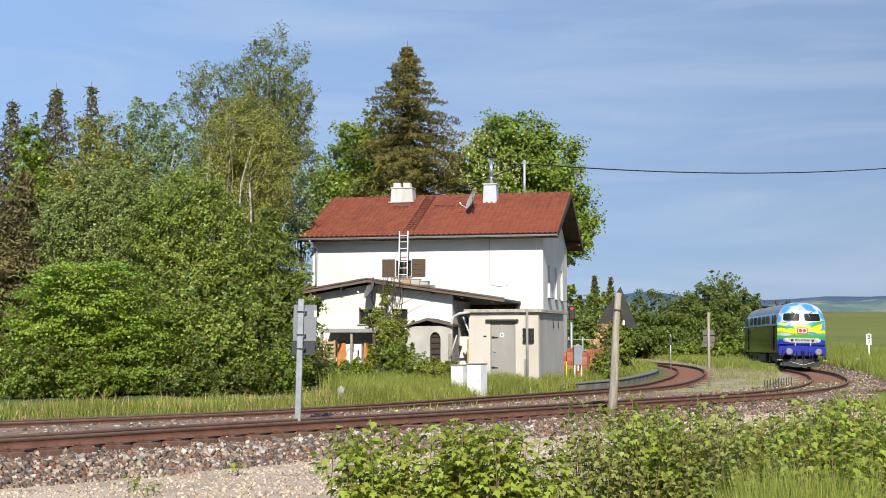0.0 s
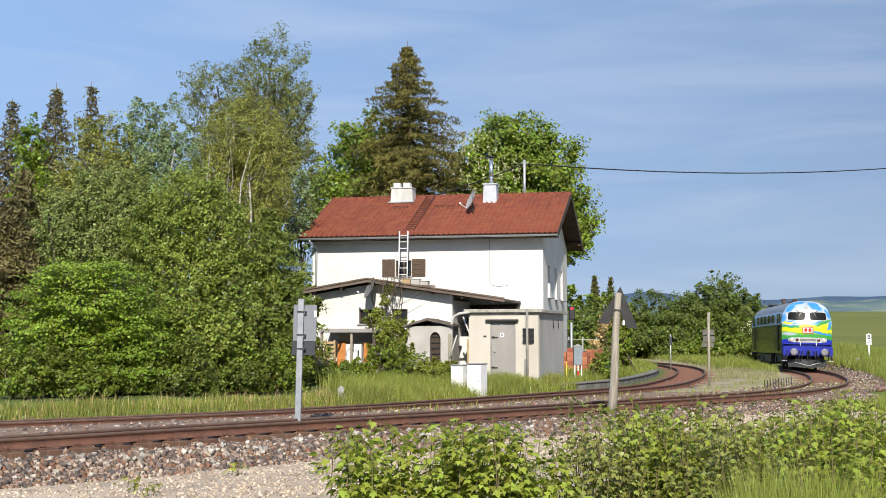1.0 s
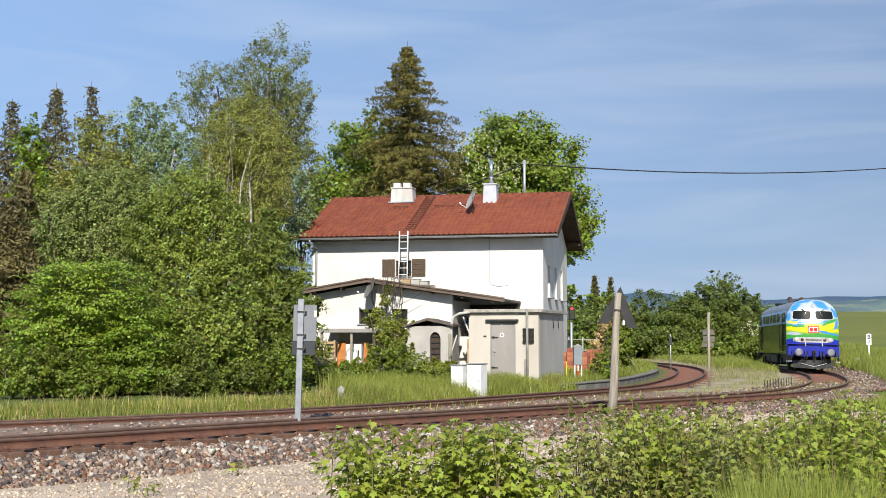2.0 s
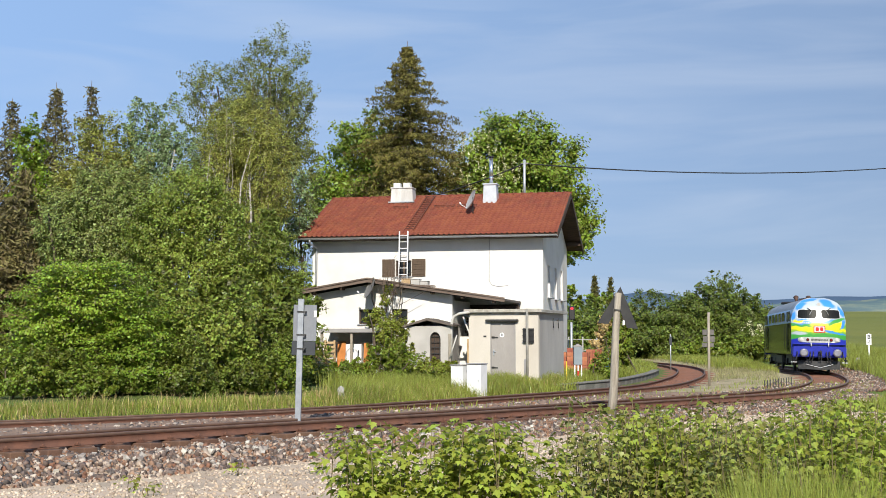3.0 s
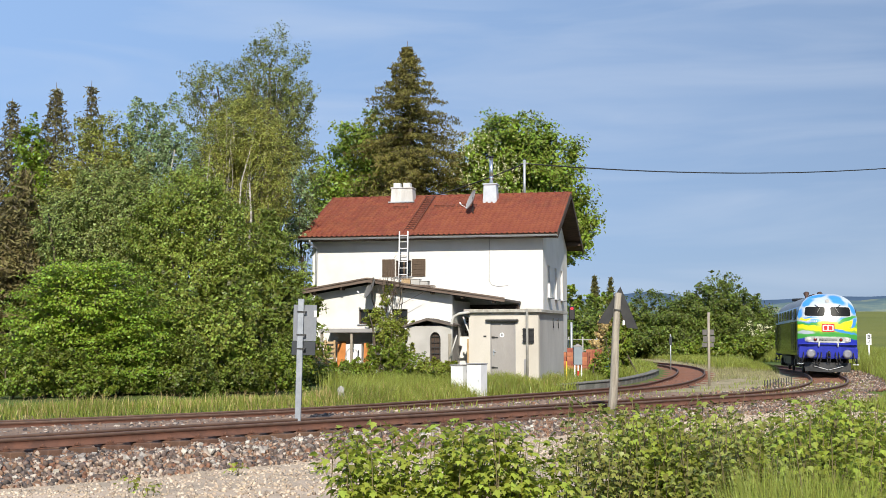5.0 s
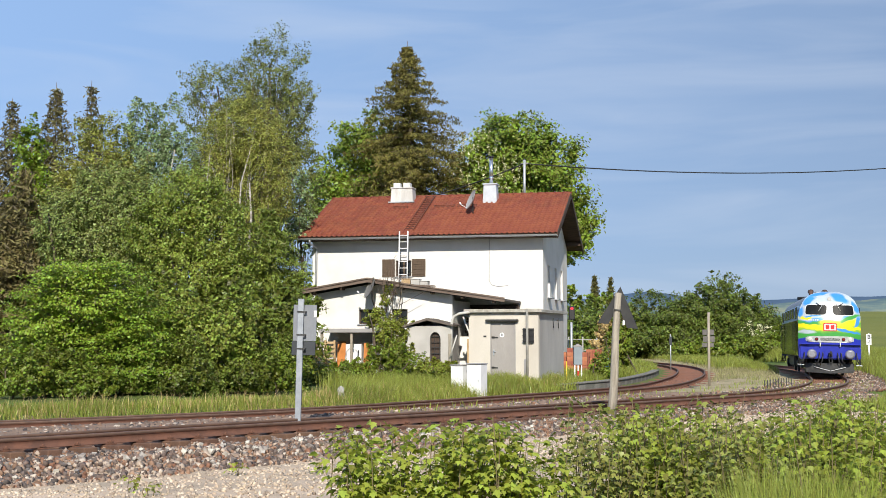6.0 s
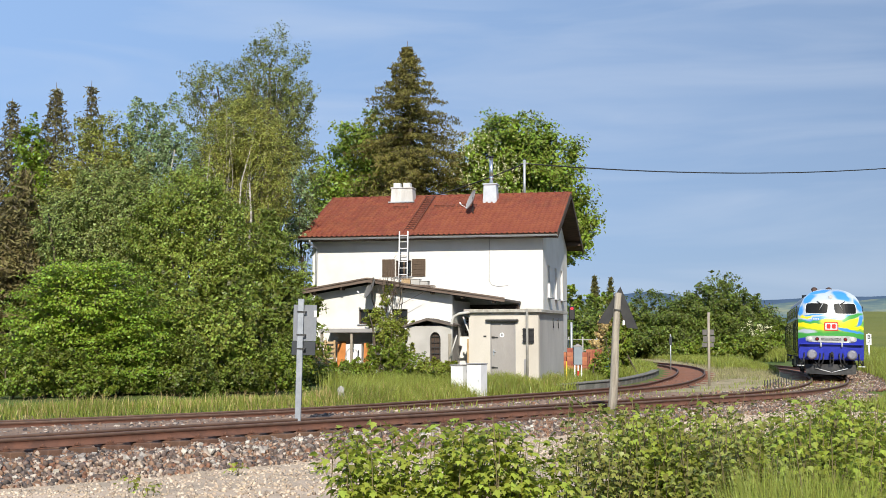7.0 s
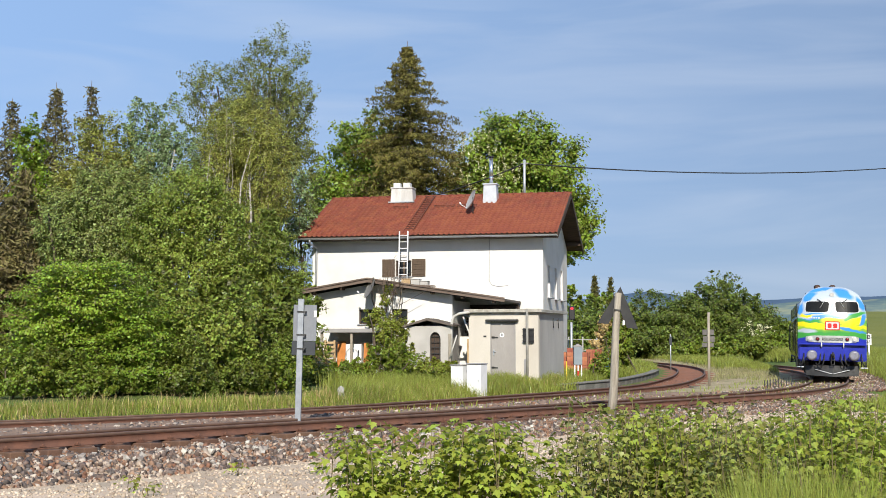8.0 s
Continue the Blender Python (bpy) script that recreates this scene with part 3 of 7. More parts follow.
def tile_arrays():
    """One clay pantile: a shallow S in section, thick, with a lower lip. x across, y up the slope."""
    ln, th = 0.35, 0.016
    prof = [(-0.005, 0.0), (0.045, -0.006), (0.105, 0.0), (0.142, 0.034), (0.186, 0.04), (0.23, 0.003)]
    v, f = [], []
    for y, lift in ((0, 0.0), (ln, 0.0)):
        v += [(x, y, z + lift + (0.022 if y == 0 else 0.0)) for x, z in prof]
    v += [(x, 0, z + 0.022 - th) for x, z in prof]
    n = len(prof)
    for i in range(n - 1):
        f.append((i, i + 1, n + i + 1, n + i))
        f.append((2 * n + i, 2 * n + i + 1, i + 1, i))
    return np.array(v, dtype=float), np.array(f)


def build_tiles():
    v, f = tile_arrays()
    me = bpy.data.meshes.new("roof_tile")
    me.from_pydata([tuple(p) for p in v], [], [tuple(q) for q in f])
    me.materials.append(M["tile"])
    me.polygons.foreach_set("use_smooth", np.ones(len(f), dtype=bool))
    ang = math.atan2(RIDGE - EAVE, 4.82)
    slope = 4.82 / math.cos(ang)
    rows = 19
    gauge = slope / rows
    cols = int((W + 1.1) / 0.225)
    rest_v, rest_f, made = [], [], 0
    for side in (1, -1):
        for r in range(rows):
            for c in range(cols):
                x = -0.4 + c * (W + 1.1) / cols
                if side == 1:
                    m = Matrix.Translation((x, -0.76, EAVE - 0.02)) @ Matrix.Rotation(ang, 4, "X") @ Matrix.Translation((0, r * gauge, 0.012))
                else:
                    m = Matrix.Translation((x + 0.26, 8.96, EAVE - 0.02)) @ Matrix.Rotation(math.pi, 4, "Z") @ Matrix.Rotation(ang, 4, "X") @ Matrix.Translation((0, r * gauge, 0.012))
                if RNG.random() < 0.12:
                    m = m @ Matrix.Rotation(RNG.normal(0, 0.012), 4, "Z") @ Matrix.Translation((0, 0, RNG.random() * 0.008))
                if side == 1 and x > 5.2 and made < 300 and r < 14:
                    ob = new("roof_tile", me)
                    ob.parent, ob.matrix_basis = house, m
                    made += 1
                else:
                    a = np.array(m)
                    rest_f.append(f + len(rest_v) * len(v))
                    rest_v.append(v @ a[:3, :3].T + a[:3, 3])
    ob = soup("roof_tiles", np.concatenate(rest_v), np.concatenate(rest_f), M["tile"], house, "red clay pantiles", "stuff")
    ob.data.polygons.foreach_set("use_smooth", np.ones(len(ob.data.polygons), dtype=bool))
    # ridge caps
    bm = bmesh.new()
    n = 30
    for k in range(n):
        x = -0.4 + k * (W + 1.1) / n
        tube(bm, [(x, 4.1, RIDGE - 0.02), (x + 0.42, 4.1, RIDGE - 0.035)], [0.115, 0.098], 10)
    part("ridge_tiles", bm, M["tile"], house, "rounded red ridge tiles")


build_tiles()


def build_annex():
    a = thing("annex", HOUSE, "white single-storey annex with a shallow weathered board-edged roof", "annex")
    bm = bmesh.new()
    holes = [(3.21, 4.0, 2.35, 2.95), (4.6, 5.25, 2.35, 2.95)]
    wall_with_holes(bm, 1.35, 7.1, -0.3, 2.95, -3.6, -3.3, holes)
    prism(bm, [(1.35, 2.95), (1.35, 3.58), (3.73, 3.97), (7.1, 3.48), (7.1, 2.95)], "y", -3.6, -3.3)
    part("wall", bm, M["plaster"], a, "white plastered gable wall")
    bm = bmesh.new()
    box(bm, (6.8, -3.298, -0.3), (7.1, -0.01, 3.3))
    part("wall", bm, M["plaster"], a)
    bm = bmesh.new()
    box(bm, (1.35, -3.298, -0.3), (1.65, -0.01, 3.4))
    part("wall", bm, M["plaster"], a)
    for x0, x1, z0, z1 in holes:
        window_unit(a, Matrix.Translation((x0, -3.6, z0)), x1 - x0, z1 - z0, M["wood_dark"])
    # roof: two shallow slopes, the long one runs on over the yard
    for name, pts in (("roof", [(0.95, 3.62), (3.73, 4.06), (3.73, 4.15), (0.95, 3.71)]), ("roof", [(3.731, 4.06), (9.3, 3.24), (9.3, 3.33), (3.731, 4.15)])):
        bm = bmesh.new()
        prism(bm, pts, "y", -4.15, -0.01)
        part(name, bm, M["roofing"], a, "dark weathered roofing felt")
    for pts in ([(0.93, 3.57), (3.73, 4.02), (3.73, 4.18), (0.93, 3.73)], [(3.732, 4.02), (9.32, 3.19), (9.32, 3.34), (3.732, 4.18)]):
        bm = bmesh.new()
        prism(bm, pts, "y", -4.19, -4.152)
        part("fascia", bm, M["wood_fascia"], a, "weathered brown fascia board")
        bm = bmesh.new()
        prism(bm, [(x, z - 0.0) for x, z in ((pts[3][0], pts[3][1] - 0.03), (pts[2][0], pts[2][1] - 0.03), (pts[2][0], pts[2][1] + 0.03), (pts[3][0], pts[3][1] + 0.03))], "y", -4.235, -4.192)
        part("fascia", bm, M["wood_fascia"], a)
    for k in range(7):
        x = 1.3 + k * 1.25
        z = (3.62 + (x - 0.95) * 0.158 if x < 3.73 else 4.06 - (x - 3.73) * 0.147)
        boxpart("rafter", (x, -4.1, z - 0.15), (x + 0.08, -3.61, z - 0.03), M["wood_dark"], a)
    # half-open yard to the side: posts and stacked dark clutter
    for x in (9.1, 9.22):
        boxpart("post", (x, -0.6, -0.2), (x + 0.1, -0.5, 3.15), M["wood_dark"], a, 0.01)
    boxpart("yard_wall", (7.12, -2.3, -0.3), (8.5, -2.1, 1.85), M["plaster"], a, 0, "low white yard wall")
    boxpart("back_boarding", (7.15, -0.25, 1.9), (9.2, -0.2, 3.2), M["wood_dark"], a)
    return a


M["roofing"] = mat("grey_brown_roofing", (0.16, 0.13, 0.11), (0.09, 0.075, 0.065), 2, 25, 0.9, bump=0.5, stain=(0.20, 0.18, 0.14))
build_annex()

SHED = pose(1.0, 48.17, 0.17, 0, 0, -20) @ Matrix.Scale(1.08, 4)


def build_shed():
    s = thing("relay_hut", SHED, "small cream rendered hut with grey steel door and flat concrete roof", "hut")
    bm = bmesh.new()
    wall_with_holes(bm, 0, 2.58, -0.3, 2.48, 0, 0.2, [(0.8, 1.74, 0.0, 2.16)])
    part("wall", bm, M["cream"], s, "cream rendered front wall")
    # side wall: a darker colour than the front carries its shade
    bm = bmesh.new()
    box(bm, (2.38, 0.2, -0.3), (2.58, 3.5, 2.48))
    part("wall", bm, M["shed_side"], s, "rendered side wall with its shade painted in grey")
    bm = bmesh.new()
    box(bm, (0, 0.2, -0.3), (0.2, 3.5, 2.48))
    box(bm, (0.2, 3.3, -0.3), (2.38, 3.5, 2.48))
    part("wall", bm, M["cream"], s)
    boxpart("roof", (-0.12, -0.14, 2.482), (2.72, 3.65, 2.6), M["concrete"], s, 0.012, "stained concrete roof slab")
    boxpart("roof_trim", (-0.14, -0.165, 2.5), (2.74, -0.142, 2.615), M["fascia_metal"], s, 0, "pale weathered roof edge strip")
    door = boxpart("door", (0.83, 0.04, 0.02), (1.71, 0.09, 2.13), M["door_grey"], s, 0.006, "grey steel door")
    bm = bmesh.new()
    for a, b in (((0.8, 0.02, 0), (0.83, 0.12, 2.16)), ((1.71, 0.02, 0), (1.74, 0.12, 2.16)), ((0.83, 0.02, 2.13), (1.71, 0.12, 2.16))):
        box(bm, a, b)
    part("door_frame", bm, M["grey_paint"], s)
    for z in (0.55, 1.62):
        bm = bmesh.new()
        tube(bm, [(0.86, 0.02, z), (1.08, 0.02, z - 0.012)], 0.018, 8)
        box(bm, (0.85, 0.005, z - 0.03), (0.95, 0.04, z + 0.03))
        part("hinge", bm, M["dark_metal"], door, "dark strap hinge")
    bm = bmesh.new()
    box(bm, (0.9, 0.015, 0.98), (0.95, 0.04, 1.18))
    tube(bm, [(0.925, 0.0, 1.12), (0.925, -0.03, 1.12), (1.02, -0.03, 1.115)], 0.011, 8)
    part("door_handle", bm, M["steel"], door, "steel lever handle")
    bm = bmesh.new()
    tube(bm, [(1.23, 0.038, 1.7), (1.23, 0.03, 1.7)], 0.085, 20)
    sign = part("warning_sign", bm, M["white_metal"], door, "round white sticker")
    boxpart("sign_bar", (1.21, 0.022, 1.66), (1.25, 0.029, 1.75), M["black"], door)
    boxpart("label_plate", (1.18, 0.03, 2.04), (1.25, 0.038, 2.09), M["white_metal"], door)
    boxpart("door_vent", (1.66, 0.03, 1.75), (1.69, 0.038, 2.0), M["grey_paint"], door)
    bm = bmesh.new()
    box(bm, (0.66, -0.14, 2.17), (1.86, 0.0, 2.25))
    bevel(bm, 0.012)
    part("door_canopy", bm, M["dark_metal"], s, "dark steel drip canopy")
    boxpart("doorstep", (0.7, -0.25, -0.25), (1.86, 0.0, -0.02), M["concrete"], s, 0.02)
    # dark meter cupboard with shelf behind the pipe
    bm = bmesh.new()
    box(bm, (2.04, -0.09, 1.42), (2.42, -0.005, 1.93))
    for z in (1.47, 1.66, 1.86):
        box(bm, (2.02, -0.115, z), (2.44, -0.09, z + 0.035))
    part("meter_cupboard", bm, M["black"], s, "black wall cupboard with ribs")
    tubepart("vent_pipe", [(2.22, -0.18, -0.2), (2.22, -0.18, 2.62)], 0.045, M["pipe_grey"], s, 12, "grey vertical pipe")
    boxpart("cable_cover", (2.06, -0.05, -0.2), (2.15, -0.003, 0.85), M["grey_paint"], s, 0.008)
    tubepart("downpipe", [(0.1, -0.19, 2.52), (-0.3, -0.19, 2.46), (-0.5, -0.19, 2.36), (-0.57, -0.19, 2.2), (-0.6, -0.19, 1.95), (-0.6, -0.19, -0.1)], 0.05, M["pipe_pale"], s, 12, "pale curved downpipe")
    tubepart("brace_pipe", [(-0.35, 0.4, 2.35), (0.02, 0.3, 1.5)], 0.035, M["pipe_pale"], s, 8)
    boxpart("wall_label", (0.55, -0.012, 1.62), (0.66, -0.002, 1.68), M["dark_metal"], s)
    for y in (1.9, 2.6):
        tubepart("vent_rod", [(2.62, y, 1.95), (2.62, y, 2.3)], 0.018, M["dark_metal"], s, 6)
    return s


# Side render greyer and darker than the cream: the wall's shade painted in.
M["shed_side"] = mat("shaded_side_render", (0.46, 0.45, 0.43), (0.38, 0.37, 0.36), 1.4, 40, 0.9, bump=0.3, stain=(0.25, 0.24, 0.22), stretch=(1, 1, 0.3))
M["fascia_metal"] = mat("pale_stained_edge", (0.48, 0.46, 0.41), (0.30, 0.27, 0.23), 6, 40, 0.8, bump=0.2, stain=(0.14, 0.12, 0.09), stain_scale=5)
M["door_grey"] = mat("warm_grey_door_paint", (0.36, 0.335, 0.315), (0.31, 0.29, 0.275), 2, 30, 0.6, bump=0.06, stain=(0.24, 0.21, 0.19), stretch=(1, 1, 0.4))
M["pipe_grey"] = mat("grey_pipe", (0.30, 0.29, 0.26), (0.22, 0.21, 0.19), 4, 30, 0.7, bump=0.1)
M["pipe_pale"] = mat("pale_pipe", (0.55, 0.54, 0.50), (0.44, 0.43, 0.40), 4, 30, 0.6, bump=0.1)
build_shed()


# ---- trees ----
def leaf_soup(centres, size, normals=None, up=0.5, shape="leaf"):
    """Small leaves (two folded triangles each) round given centres."""
    n = len(centres)
    a = RNG.normal(0, 1, (n, 3))
    if normals is not None:
        a = a * 0.75 + normals * 0.9
    a[:, 2] += up
    a += np.array(TO_SUN) * (0.22 if shape == "leaf" else 0.1)
    a /= np.linalg.norm(a, axis=1)[:, None]
    b = np.cross(a, RNG.normal(0, 1, (n, 3)))
    b /= np.linalg.norm(b, axis=1)[:, None]
    c = np.cross(a, b)
    s = (size * (0.65 + 0.7 * RNG.random(n)))[:, None]
    w = 0.36 if shape == "leaf" else 0.14
    tip, tail = centres + b * s * 0.5, centres - b * s * 0.5
    l, r = centres + c * s * w + a * s * 0.08, centres - c * s * w + a * s * 0.08
    v = np.stack([tail, l, tip, r], axis=1).reshape(-1, 3)
    i = np.arange(n)[:, None] * 4
    f = np.concatenate([i + np.array([[0, 1, 2]]), i + np.array([[0, 2, 3]])], axis=0)
    return v, f


def crown_leaves(blobs, n_leaf, size, clump, habit="up", per=55):
    """Leaves strung on many short twigs in the outer part of egg-shaped masses. habit: how the twigs grow."""
    vol = np.array([b[3] * b[4] * b[5] for b in blobs]) ** 0.7
    share = vol / vol.sum()
    rise, reach, spread = {"up": (0.55, 1.0, (0.26, 0.26, 0.26)), "flat": (-0.12, 1.25, (0.42, 0.42, 0.09)), "round": (0.1, 0.8, (0.5, 0.5, 0.4)),
                           "weep": (-0.5, 1.2, (0.22, 0.22, 0.3))}[habit]
    pts, nrm, cents = [], [], []
    for b, sh in zip(blobs, share):
        k = max(6, int(n_leaf * sh / per))
        d = RNG.normal(0, 1, (k, 3))
        d /= np.linalg.norm(d, axis=1)[:, None]
        r = 0.42 + 0.62 * RNG.random(k) ** 0.6
        wob = 1 + 0.22 * np.sin(d[:, 0] * 5 + b[0]) * np.cos(d[:, 2] * 6 + b[1])
        c = d * (r * wob)[:, None] * np.array(b[3:6]) + np.array(b[:3])
        cents.append(c)
        grow = d * np.array([1, 1, 0.4 if habit == "flat" else 0.8]) + RNG.normal(0, 0.4, (k, 3)) * np.array([1, 1, 0.3 if habit == "flat" else 1])
        grow[:, 2] += rise
        grow /= np.linalg.norm(grow, axis=1)[:, None]
        ln = clump * reach * (0.6 + 1.5 * RNG.random(k) ** 1.5)
        u = RNG.random((k, per)) ** 0.8
        off = np.clip(RNG.normal(0, 1, (k, per, 3)), -1.8, 1.8) * (ln[:, None] * (1.15 - 0.75 * u))[:, :, None] * np.array(spread)
        p = c[:, None, :] + grow[:, None, :] * ((u - 0.35) * ln[:, None])[:, :, None] + off
        pts.append(p.reshape(-1, 3))
        nrm.append(np.repeat(d, per, axis=0))
    p, n = np.concatenate(pts), np.concatenate(nrm)
    keep = p[:, 2] > 0.1
    v, f = leaf_soup(p[keep], size, n[keep], 0.9 if habit == "flat" else 0.4)
    return v, f, np.concatenate(cents)


def broadleaf(name, x, y, label, blobs, n_leaf, size, leaf, clump=0.45, trunk=0.18, bark="bark", limbs=18, stems=1, category="tree", group="", habit="up"):
    """Trunk, limbs and crown of leaf clumps. blobs: (dx, dy, z, rx, ry, rz) from the foot."""
    z0 = gz(x, y)
    t = thing(name, pose(x, y, z0), label, category, group)
    v, f, cents = crown_leaves(blobs, n_leaf, size, clump, habit)
    top = max(b[2] + b[5] * 0.5 for b in blobs)
    bm = bmesh.new()
    starts = []
    for k in range(stems):
        ox, oy = (RNG.normal(0, 0.35), RNG.normal(0, 0.35)) if stems > 1 else (0, 0)
        b = blobs[k % len(blobs)]
        reach = b[2] + 0.35 * b[5]
        line = []
        for q in np.linspace(0, 1, 7):
            line.append((ox + b[0] * q ** 1.4 + 0.12 * math.sin(q * 5 + k), oy + b[1] * q ** 1.4, -0.3 + (reach + 0.3) * q))
        tube(bm, line, [trunk * (1 - 0.85 * q) + 0.012 for q in np.linspace(0, 1, 7)], 8)
        starts.append(line)
    part("trunk", bm, M[bark], t)
    bm = bmesh.new()
    pick = RNG.choice(len(cents), min(limbs, len(cents)), replace=False)
    for i in pick:
        c = Vector(cents[i])
        line = starts[i % stems]
        q = min(max((c.z * 0.72) / top, 0.12), 0.9)
        a = Vector(line[int(q * 6)])
        mid = a.lerp(c, 0.5) + Vector((0, 0, 0.12 * (c - a).length))
        r = trunk * 0.3 * (1 - q * 0.6)
        tube(bm, [a, mid, c], [r, r * 0.6, 0.008], 6)
    if len(pick):
        part("limbwork", bm, M[bark], t, "", "stuff")
    else:
        bm.free()
    soup("crown", v, f, M[leaf], t, "", "stuff")
    return t


def spruce(x, y, height, radius, label, n=26000, leaf="needle", low=0.06, lean=0.0, size=0.2, power=0.75):
    """A conifer: straight trunk, whorls of drooping boughs hung with needle sprays."""
    z0 = gz(x, y)
    t = thing("spruce", pose(x, y, z0), label, "tree")
    bm = bmesh.new()
    tube(bm, [(0, 0, -0.3), (lean * 0.3, 0, height * 0.5), (lean, 0, height)], [0.02 * height * 0.6 + 0.04, 0.012 * height * 0.5, 0.012], 8)
    part("trunk", bm, M["bark"], t)
    bm = bmesh.new()
    pts, nr = [], []
    zs = []
    z = height * low
    while z < height * 0.985:
        zs.append(z)
        z += 0.15 + 0.009 * height * (1 - z / height)
    total = sum((1 - z / height) ** 1.6 + 0.03 for z in zs)
    for z in zs:
        q = z / height
        rr = radius * (1 - q) ** power * (1 - math.exp(-(1 - q) * 13)) * (0.86 + 0.16 * math.sin(z * 3.1 + x)**2) + 0.08
        k = int(5 + 8 * (1 - q))
        per = max(6, int(n * ((1 - q) ** 1.6 + 0.03) / total / k))
        for j in range(k):
            a = RNG.random() * 2 * math.pi
            ln = rr * (0.55 + 0.6 * RNG.random())
            droop = (0.12 + 0.35 * (1 - q)) * ln
            u = RNG.random(per) ** 0.65
            bx = math.cos(a), math.sin(a)
            px = u * ln
            pz = z - droop * u ** 1.3 + 0.16 * ln * np.maximum(u - 0.7, 0)
            side = RNG.normal(0, 1, per) * (0.10 + 0.16 * ln * (1 - u) * 0.6 + 0.05)
            hang = -np.abs(RNG.normal(0, 1, per)) * (0.10 + 0.07 * ln * (1 - q))
            cx = lean * q + px * bx[0] - side * bx[1]
            cy = px * bx[1] + side * bx[0]
            pts.append(np.stack([cx, cy, pz + hang], axis=1))
            nr.append(np.tile([bx[0] * 0.6, bx[1] * 0.6, 0.3], (per, 1)))
            if j % 3 == 0:
                tube(bm, [(lean * q, 0, z), (lean * q + bx[0] * ln * 0.6, bx[1] * ln * 0.6, z - droop * 0.5), (lean * q + bx[0] * ln, bx[1] * ln, z - droop * 0.95)],
                     [0.012 + 0.008 * ln, 0.01, 0.004], 4, False)
    part("branchwork", bm, M["bark"], t, "", "stuff")
    v, f = leaf_soup(np.concatenate(pts), size, np.concatenate(nr), 0.2, "needle")
    soup("needles", v, f, M[leaf], t, "", "stuff")
    return t


def build_trees():
    # spruces at the edge of the wood
    spruce(-19.6, 56, 12.6, 3.4, "dark spruce with bare twiggy top at the wood's edge", 20000, "needle_brown", size=0.24)
    spruce(-17.3, 55, 13.1, 3.3, "tall dull brown-green spruce with thin top", 26000, "needle_brown", size=0.24)
    spruce(-16.3, 57, 13.6, 2.2, "slim spruce with brown cone-laden top", 14000, "needle_brown", size=0.24)
    spruce(-15.9, 47, 8.2, 2.6, "broad shaded spruce with drooping boughs", 22000, "needle_brown", size=0.26)
    spruce(-14.6, 42.0, 6.6, 2.3, "dark spruce in the shade of the wood", 26000, "needle_brown", size=0.22)
    spruce(-16.6, 41.5, 6.8, 2.2, "dark spruce at the end of the wood", 15000, "needle", size=0.24)
    # tall airy tree behind, thin towards the top
    broadleaf("birch_tree", -8.7, 60.0, "tall airy birch with fine bare twigs at the top",
              [(0.25, 0, 14.35, 1.65, 1.6, 2.1), (-2.6, 0, 13.2, 1.4, 1.2, 2.1), (1.35, 0.2, 12.3, 1.0, 1.3, 2.6), (-0.4, 0.3, 11.6, 2.2, 1.7, 2.3), (1.5, 0, 9.4, 1.2, 1.3, 1.9), (-2.1, 0, 10.2, 1.6, 1.4, 1.9)],
              60000, 0.088, "leaf_birch", 0.5, 0.16, "bark", 260, 5)
    # yellow-green birch before it, its pale stems showing
    pale = broadleaf("birch_tree", -8.6, 51.5, "young birch with yellowish leaves and white stems",
              [(0.1, 0.3, 10.1, 1.5, 1.2, 1.8), (-1.1, 0.4, 8.4, 1.1, 1.0, 1.7), (1.1, 0.3, 8.6, 1.2, 1.1, 1.9), (0.3, 0.5, 6.6, 1.7, 1.2, 1.5)],
              56000, 0.078, "leaf_young", 0.45, 0.12, "bark_pale", 90, 4, habit="weep")
    for x, w, top in ((-0.95, 0.0, 9.4), (0.25, 0.55, 9.8), (0.75, 0.1, 8.0)):
        tubepart("stem", [(x * 0.4, -0.5, 0), (x * 0.8, -1.0, 4.5), (x + 0.06, -1.2, 6.6), (x + w * 0.35 - 0.08, -1.1, 8.0), (x + w, -0.9, top)], [0.07, 0.06, 0.045, 0.03, 0.01], M["bark_pale"], pale, 8, "white birch stem")
    broadleaf("poplar_tree", -12.1, 50.5, "slender poplar with silvery young leaves",
              [(-0.35, 0, 10.2, 0.5, 0.5, 1.6), (0.85, 0, 10.1, 0.5, 0.5, 1.4), (0.1, 0, 8.9, 1.2, 1.0, 1.3), (-1.0, 0, 8.7, 0.5, 0.7, 1.4), (1.5, 0, 8.9, 0.5, 0.7, 1.2), (0.3, 0, 7.5, 1.5, 1.2, 1.2)],
              22000, 0.10, "leaf_silver", 0.4, 0.10, "bark_pale", 60, 5)
    # the mass of mixed trees below
    broadleaf("willow_tree", -12.8, 46.0, "dense grey-green willow at the wood's edge",
              [(0, 0, 4.9, 2.0, 1.4, 1.6), (-1.2, 0.4, 5.9, 1.1, 1.2, 1.3), (1.3, 0, 6.1, 1.4, 1.2, 1.6), (0.1, 0.2, 7.0, 1.1, 1.1, 1.1), (2.0, 0, 4.4, 1.1, 1.2, 1.5)],
              72000, 0.085, "leaf_pale", 0.42, 0.15, "bark", 60, 3)
    broadleaf("willow_tree", -9.0, 44.0, "leafy light green willow beside the fir",
              [(0, 0, 3.5, 1.6, 1.2, 1.8), (-0.9, 0.2, 5.3, 1.4, 1.2, 1.5), (0.9, 0.2, 5.2, 1.2, 1.1, 1.6), (0, 0.2, 6.6, 1.2, 1.0, 1.1), (1.5, 0.1, 3.6, 0.8, 0.9, 1.4)],
              72000, 0.085, "leaf_light", 0.4, 0.15, "bark", 60, 3)
